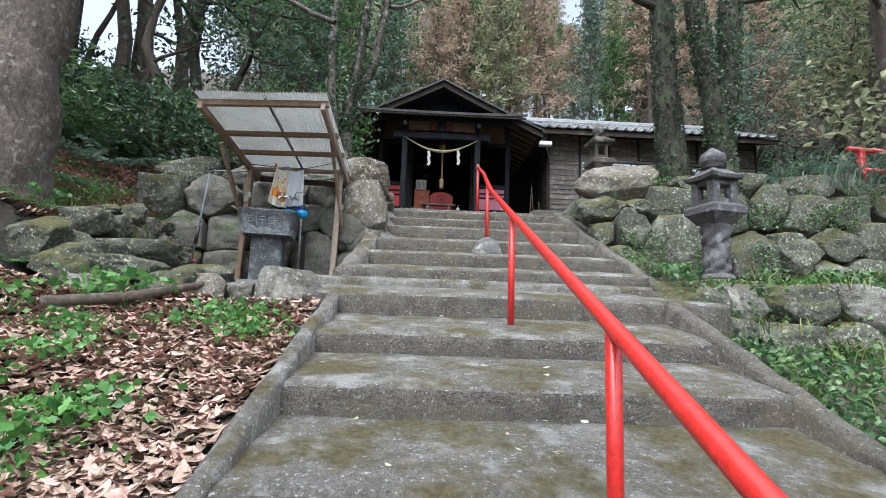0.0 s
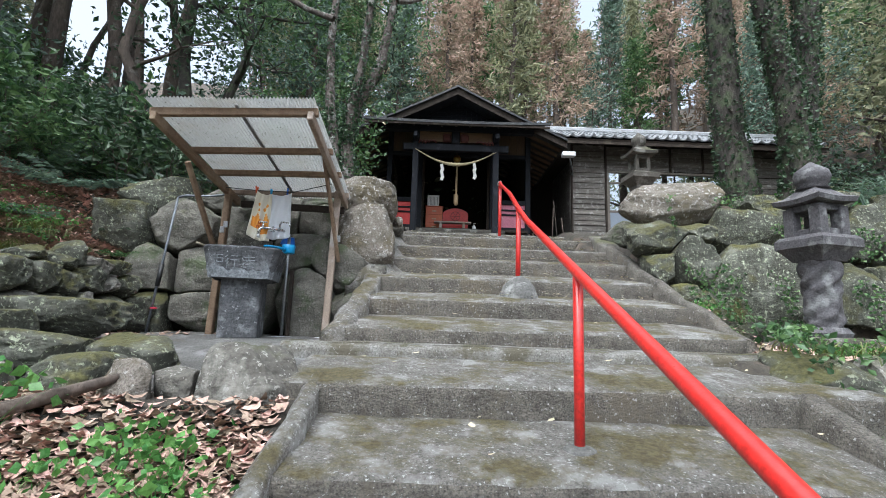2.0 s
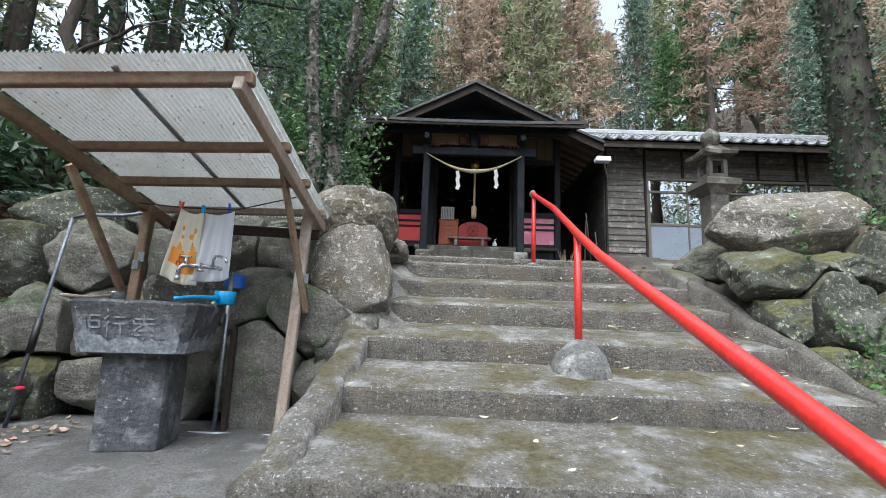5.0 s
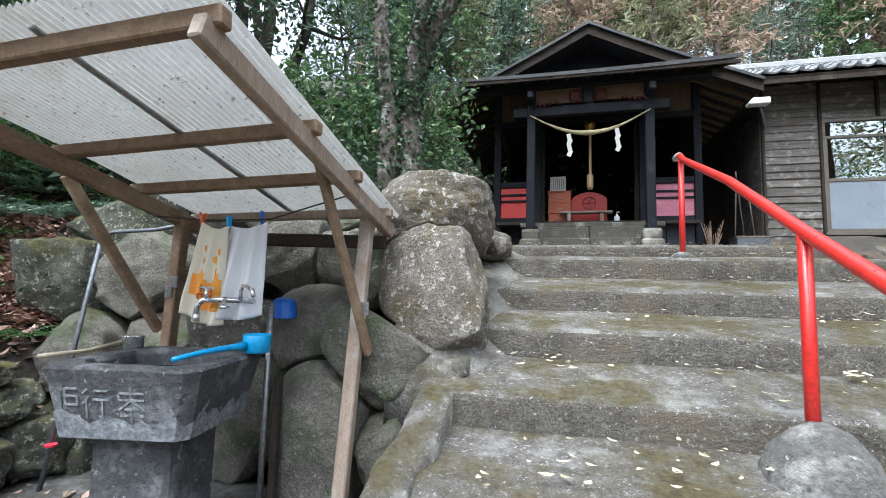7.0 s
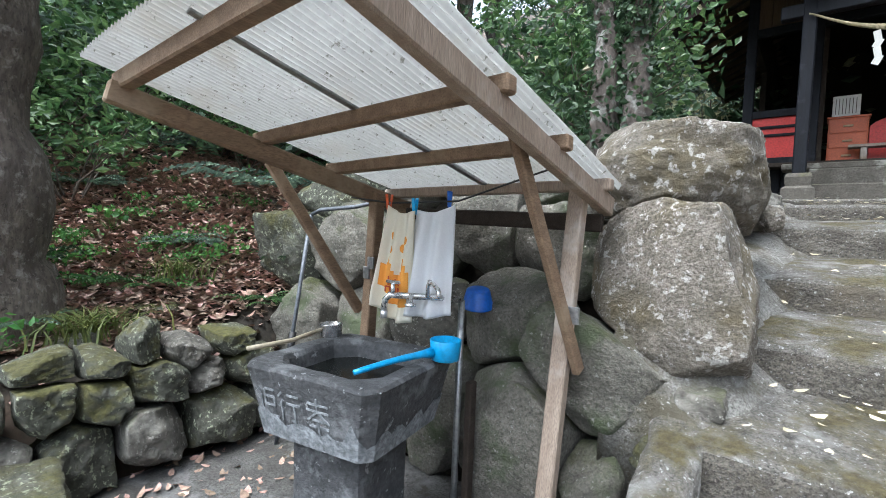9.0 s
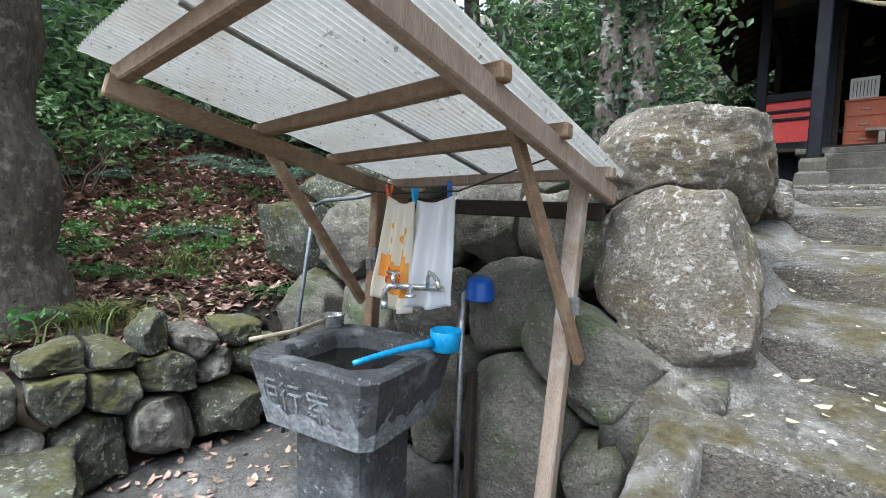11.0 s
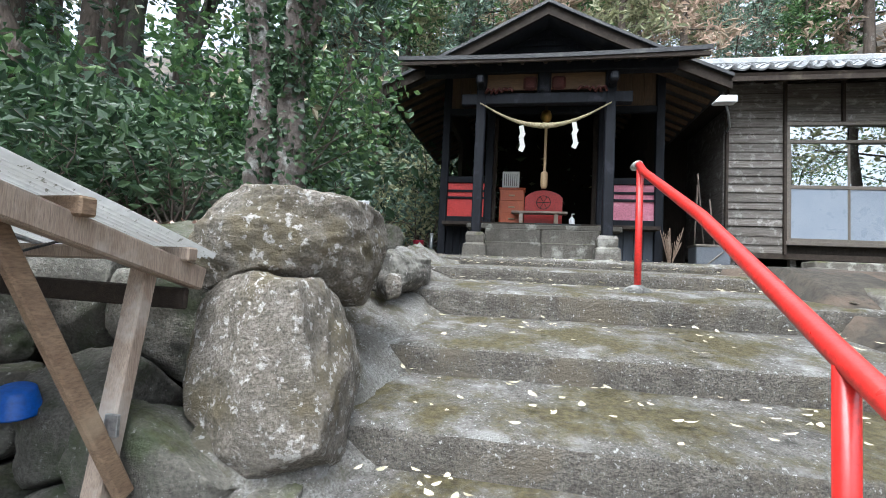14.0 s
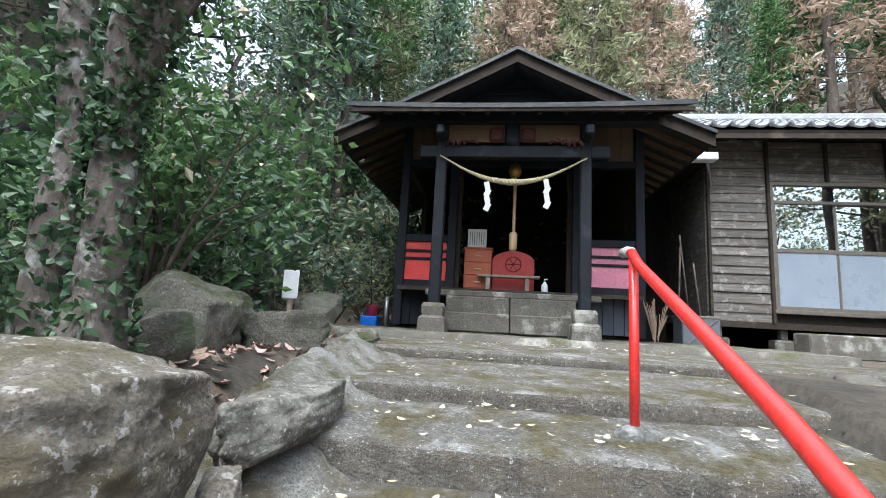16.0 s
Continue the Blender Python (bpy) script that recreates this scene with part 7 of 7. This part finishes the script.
def grass_tuft(name, label, x, y, n, length, seed, material=M_GRASS, spread=0.15, width=0.006):
    rnd = random.Random(seed)
    verts, faces = [], []
    for k in range(n):
        a, r = rnd.uniform(0, 6.28), abs(rnd.gauss(0, spread))
        bx, by = r * math.cos(a), r * math.sin(a)
        d = rnd.uniform(0, 6.28)
        L = length * rnd.uniform(0.6, 1.2)
        px, py = -math.sin(d) * width, math.cos(d) * width
        for t in range(4):
            f = t / 3
            w = 1 - 0.9 * f
            ox, oy, oz = math.cos(d) * L * 0.75 * f * f, math.sin(d) * L * 0.75 * f * f, L * (f - 0.55 * f * f)
            verts += [(bx + ox - px * w, by + oy - py * w, oz), (bx + ox + px * w, by + oy + py * w, oz)]
            if t:
                i = len(verts)
                faces.append((i - 4, i - 3, i - 1, i - 2))
    ob = new(name, raw_mesh(name, verts, faces, material))
    ob.matrix_basis = pose(x, y, height(x, y))
    tagged(ob, label, "grass", "", "stuff")


grass_tuft("grass", "tuft of yellow-green grass above the low wall", -3.35, 4.35, 260, 0.3, 1)
grass_tuft("grass", "tuft of yellow-green grass above the low wall", -3.6, 4.9, 160, 0.25, 2)
grass_tuft("grass", "grass along the lantern terrace edge", 2.6, 3.95, 160, 0.22, 3, M_GRASS, 0.35)
grass_tuft("grass", "grass along the lantern terrace edge", 3.3, 3.8, 220, 0.25, 4, M_GRASS, 0.5)
grass_tuft("grass", "yellow-green grass hanging over the stone bank", 2.5, 3.42, 120, 0.3, 7, M_GRASS, 0.2)
grass_tuft("grass", "yellow-green grass hanging over the stone bank", 3.1, 3.3, 120, 0.32, 8, M_GRASS, 0.2)
grass_tuft("grass", "yellow-green grass hanging over the stone bank", 4.0, 3.4, 140, 0.3, 9, M_GRASS, 0.25)
grass_tuft("grass", "grass beside the stair edging", 2.15, 2.7, 90, 0.22, 10, M_GRASS, 0.2)
grass_tuft("long_grass", "drooping dark blue-green sedge clump on the wall", 5.25, 5.98, 320, 0.75, 5, M_LEAF_BLUE, 0.28, 0.014)
grass_tuft("long_grass", "drooping dark blue-green sedge clump on the wall", 5.75, 6.0, 260, 0.7, 6, M_LEAF_BLUE, 0.25, 0.014)


def litter(name, label, places, size, material, seed, lift=0.012, tilt=0.28):
    rn = np.random.RandomState(seed)
    n = len(places)
    c = np.array(places) + (0, 0, lift)
    a = rn.uniform(0, 6.28, n)
    d = np.stack([np.cos(a), np.sin(a), rn.normal(0, tilt, n)], 1)
    s = np.stack([-np.sin(a), np.cos(a), rn.normal(0, tilt, n)], 1)
    L = (size * rn.uniform(0.55, 1.25, n))[:, None]
    cur = np.zeros((n, 3))
    cur[:, 2] = rn.uniform(0.05, tilt, n)
    w = rn.uniform(0.36, 0.6, n)[:, None]
    v = np.empty((n * 6, 3))
    v[0::6] = c - d * L * 0.5 + cur * L
    v[1::6] = c - d * L * 0.15 + s * L * w * 0.5
    v[2::6] = c + d * L * 0.22 + s * L * w * 0.42
    v[3::6] = c + d * L * 0.5 + cur * L * 0.7
    v[4::6] = c + d * L * 0.22 - s * L * w * 0.42
    v[5::6] = c - d * L * 0.15 - s * L * w * 0.5
    v[:, 2] += np.repeat(rn.uniform(0, 0.015, n), 6)
    f = []
    for i in range(n):
        k = 6 * i
        f += [(k, k + 1, k + 5), (k + 1, k + 2, k + 4, k + 5), (k + 2, k + 3, k + 4)]
    tagged(new(name, raw_mesh(name, v.tolist(), f, material)), label, "dead leaves", "", "stuff")


def scatter(n, x0, x1, y0, y1, seed, test=None):
    rnd = random.Random(seed)
    out = []
    while len(out) < n:
        x, y = rnd.uniform(x0, x1), rnd.uniform(y0, y1)
        edge = min(x - x0, x1 - x if x1 < -1.5 or x1 > 0 else 1.0, y - y0, y1 - y) + 0.5 * noise.noise((x * 1.3, y * 1.3, seed))
        if (test is None or test(x, y, rnd)) and edge > 0.45 * rnd.random() - 0.1:
            out.append((x, y, height(x, y)))
    return out


litter("leaf_litter", "thick carpet of brown dead leaves on the bank", scatter(21000, -3.4, -0.70, -0.4, 3.15, 1), 0.076, M_LITTER, 1)
litter("leaf_litter", "brown dead leaves on the wooded slope", scatter(15000, -8.0, -3.05, 3.0, 8.0, 2), 0.10, M_LITTER, 2)
litter("leaf_litter", "pinkish brown dead leaves above the low wall", scatter(9000, -5.4, -2.85, 3.6, 6.4, 12), 0.085, M_LITTER, 12)
litter("leaf_litter", "dead leaves on the upper terrace", scatter(2600, 2.6, 6.5, 5.5, 7.6, 3), 0.09, M_LITTER, 3)
litter("leaf_litter", "dead leaves on the lantern terrace", scatter(1200, 2.0, 5.5, 3.4, 5.1, 4), 0.07, M_LITTER, 4)
litter("leaf_litter", "dead leaves round the old trees", scatter(1500, -3.0, -0.8, 5.9, 9.5, 5), 0.07, M_LITTER, 5)
litter("leaf_litter", "dead leaves drifted on the landing", [(x, y, 1.52) for x, y, z in scatter(160, -2.75, -1.9, 3.7, 5.3, 6)], 0.05, M_LITTER, 6)


def step_leaves():
    rnd = random.Random(12)
    out = []
    for i, (y, z) in enumerate(STEPS[5:], 5):
        y1, z1 = STEPS[i + 1] if i + 1 < len(STEPS) else (9.8, z)
        for k in range(80 if y > 4 else 12):
            f = rnd.random() ** 0.6 if rnd.random() < 0.7 else rnd.random()
            out.append((rnd.uniform(-0.5, 1.9), y + 0.04 + (y1 - y - 0.08) * f, z + 0.002 + TREAD_FALL * (z1 - z) * f))
    return out


litter("fallen_leaves", "pale yellow fallen leaves on the steps", step_leaves(), 0.048, M_YLEAF, 7, 0.022, 0.12)


def bank_cover():
    """Ivy and small leaves spread over the terrace bank and its stones."""
    rnd, rn = random.Random(21), np.random.RandomState(21)
    cs = []
    while len(cs) < 8600:
        x, y = rnd.uniform(1.98, 5.6), rnd.uniform(1.6, 3.95)
        if noise.noise((x * 1.7, y * 1.7, 5)) < -0.22:
            continue
        f = smooth01(3.0, 3.75, y)
        cs.append((x, y - 0.12 * rnd.random(), max(height(x, y), 0.55 + 1.12 * f if y > 3.0 else -9) + rnd.uniform(0.0, 0.1)))
    v, f = leaf_quads(np.array(cs), 0.05, rn, 0.7, 0.0, 0.08)
    tagged(new("bank_ivy", raw_mesh("bank_ivy", v.tolist(), f, M_LEAF)), "small green ivy leaves covering the stone bank", "ivy", "", "stuff")
    cs = []
    while len(cs) < 2600:
        x, z = rnd.uniform(2.3, 6.2), rnd.uniform(1.7, 3.1)
        if noise.noise((x * 2.1, z * 2.1, 15)) < 0.12:
            continue
        cs.append((x, 5.22 + 0.4 * (z - 2.2) - 0.05 * rnd.random(), z))
    v, f = leaf_quads(np.array(cs), 0.035, rn, 0.8, 0.2, 0.08)
    tagged(new("wall_creeper", raw_mesh("wall_creeper", v.tolist(), f, M_LEAF)), "tiny creeper leaves on the mossy wall", "creeper", "", "stuff")


bank_cover()
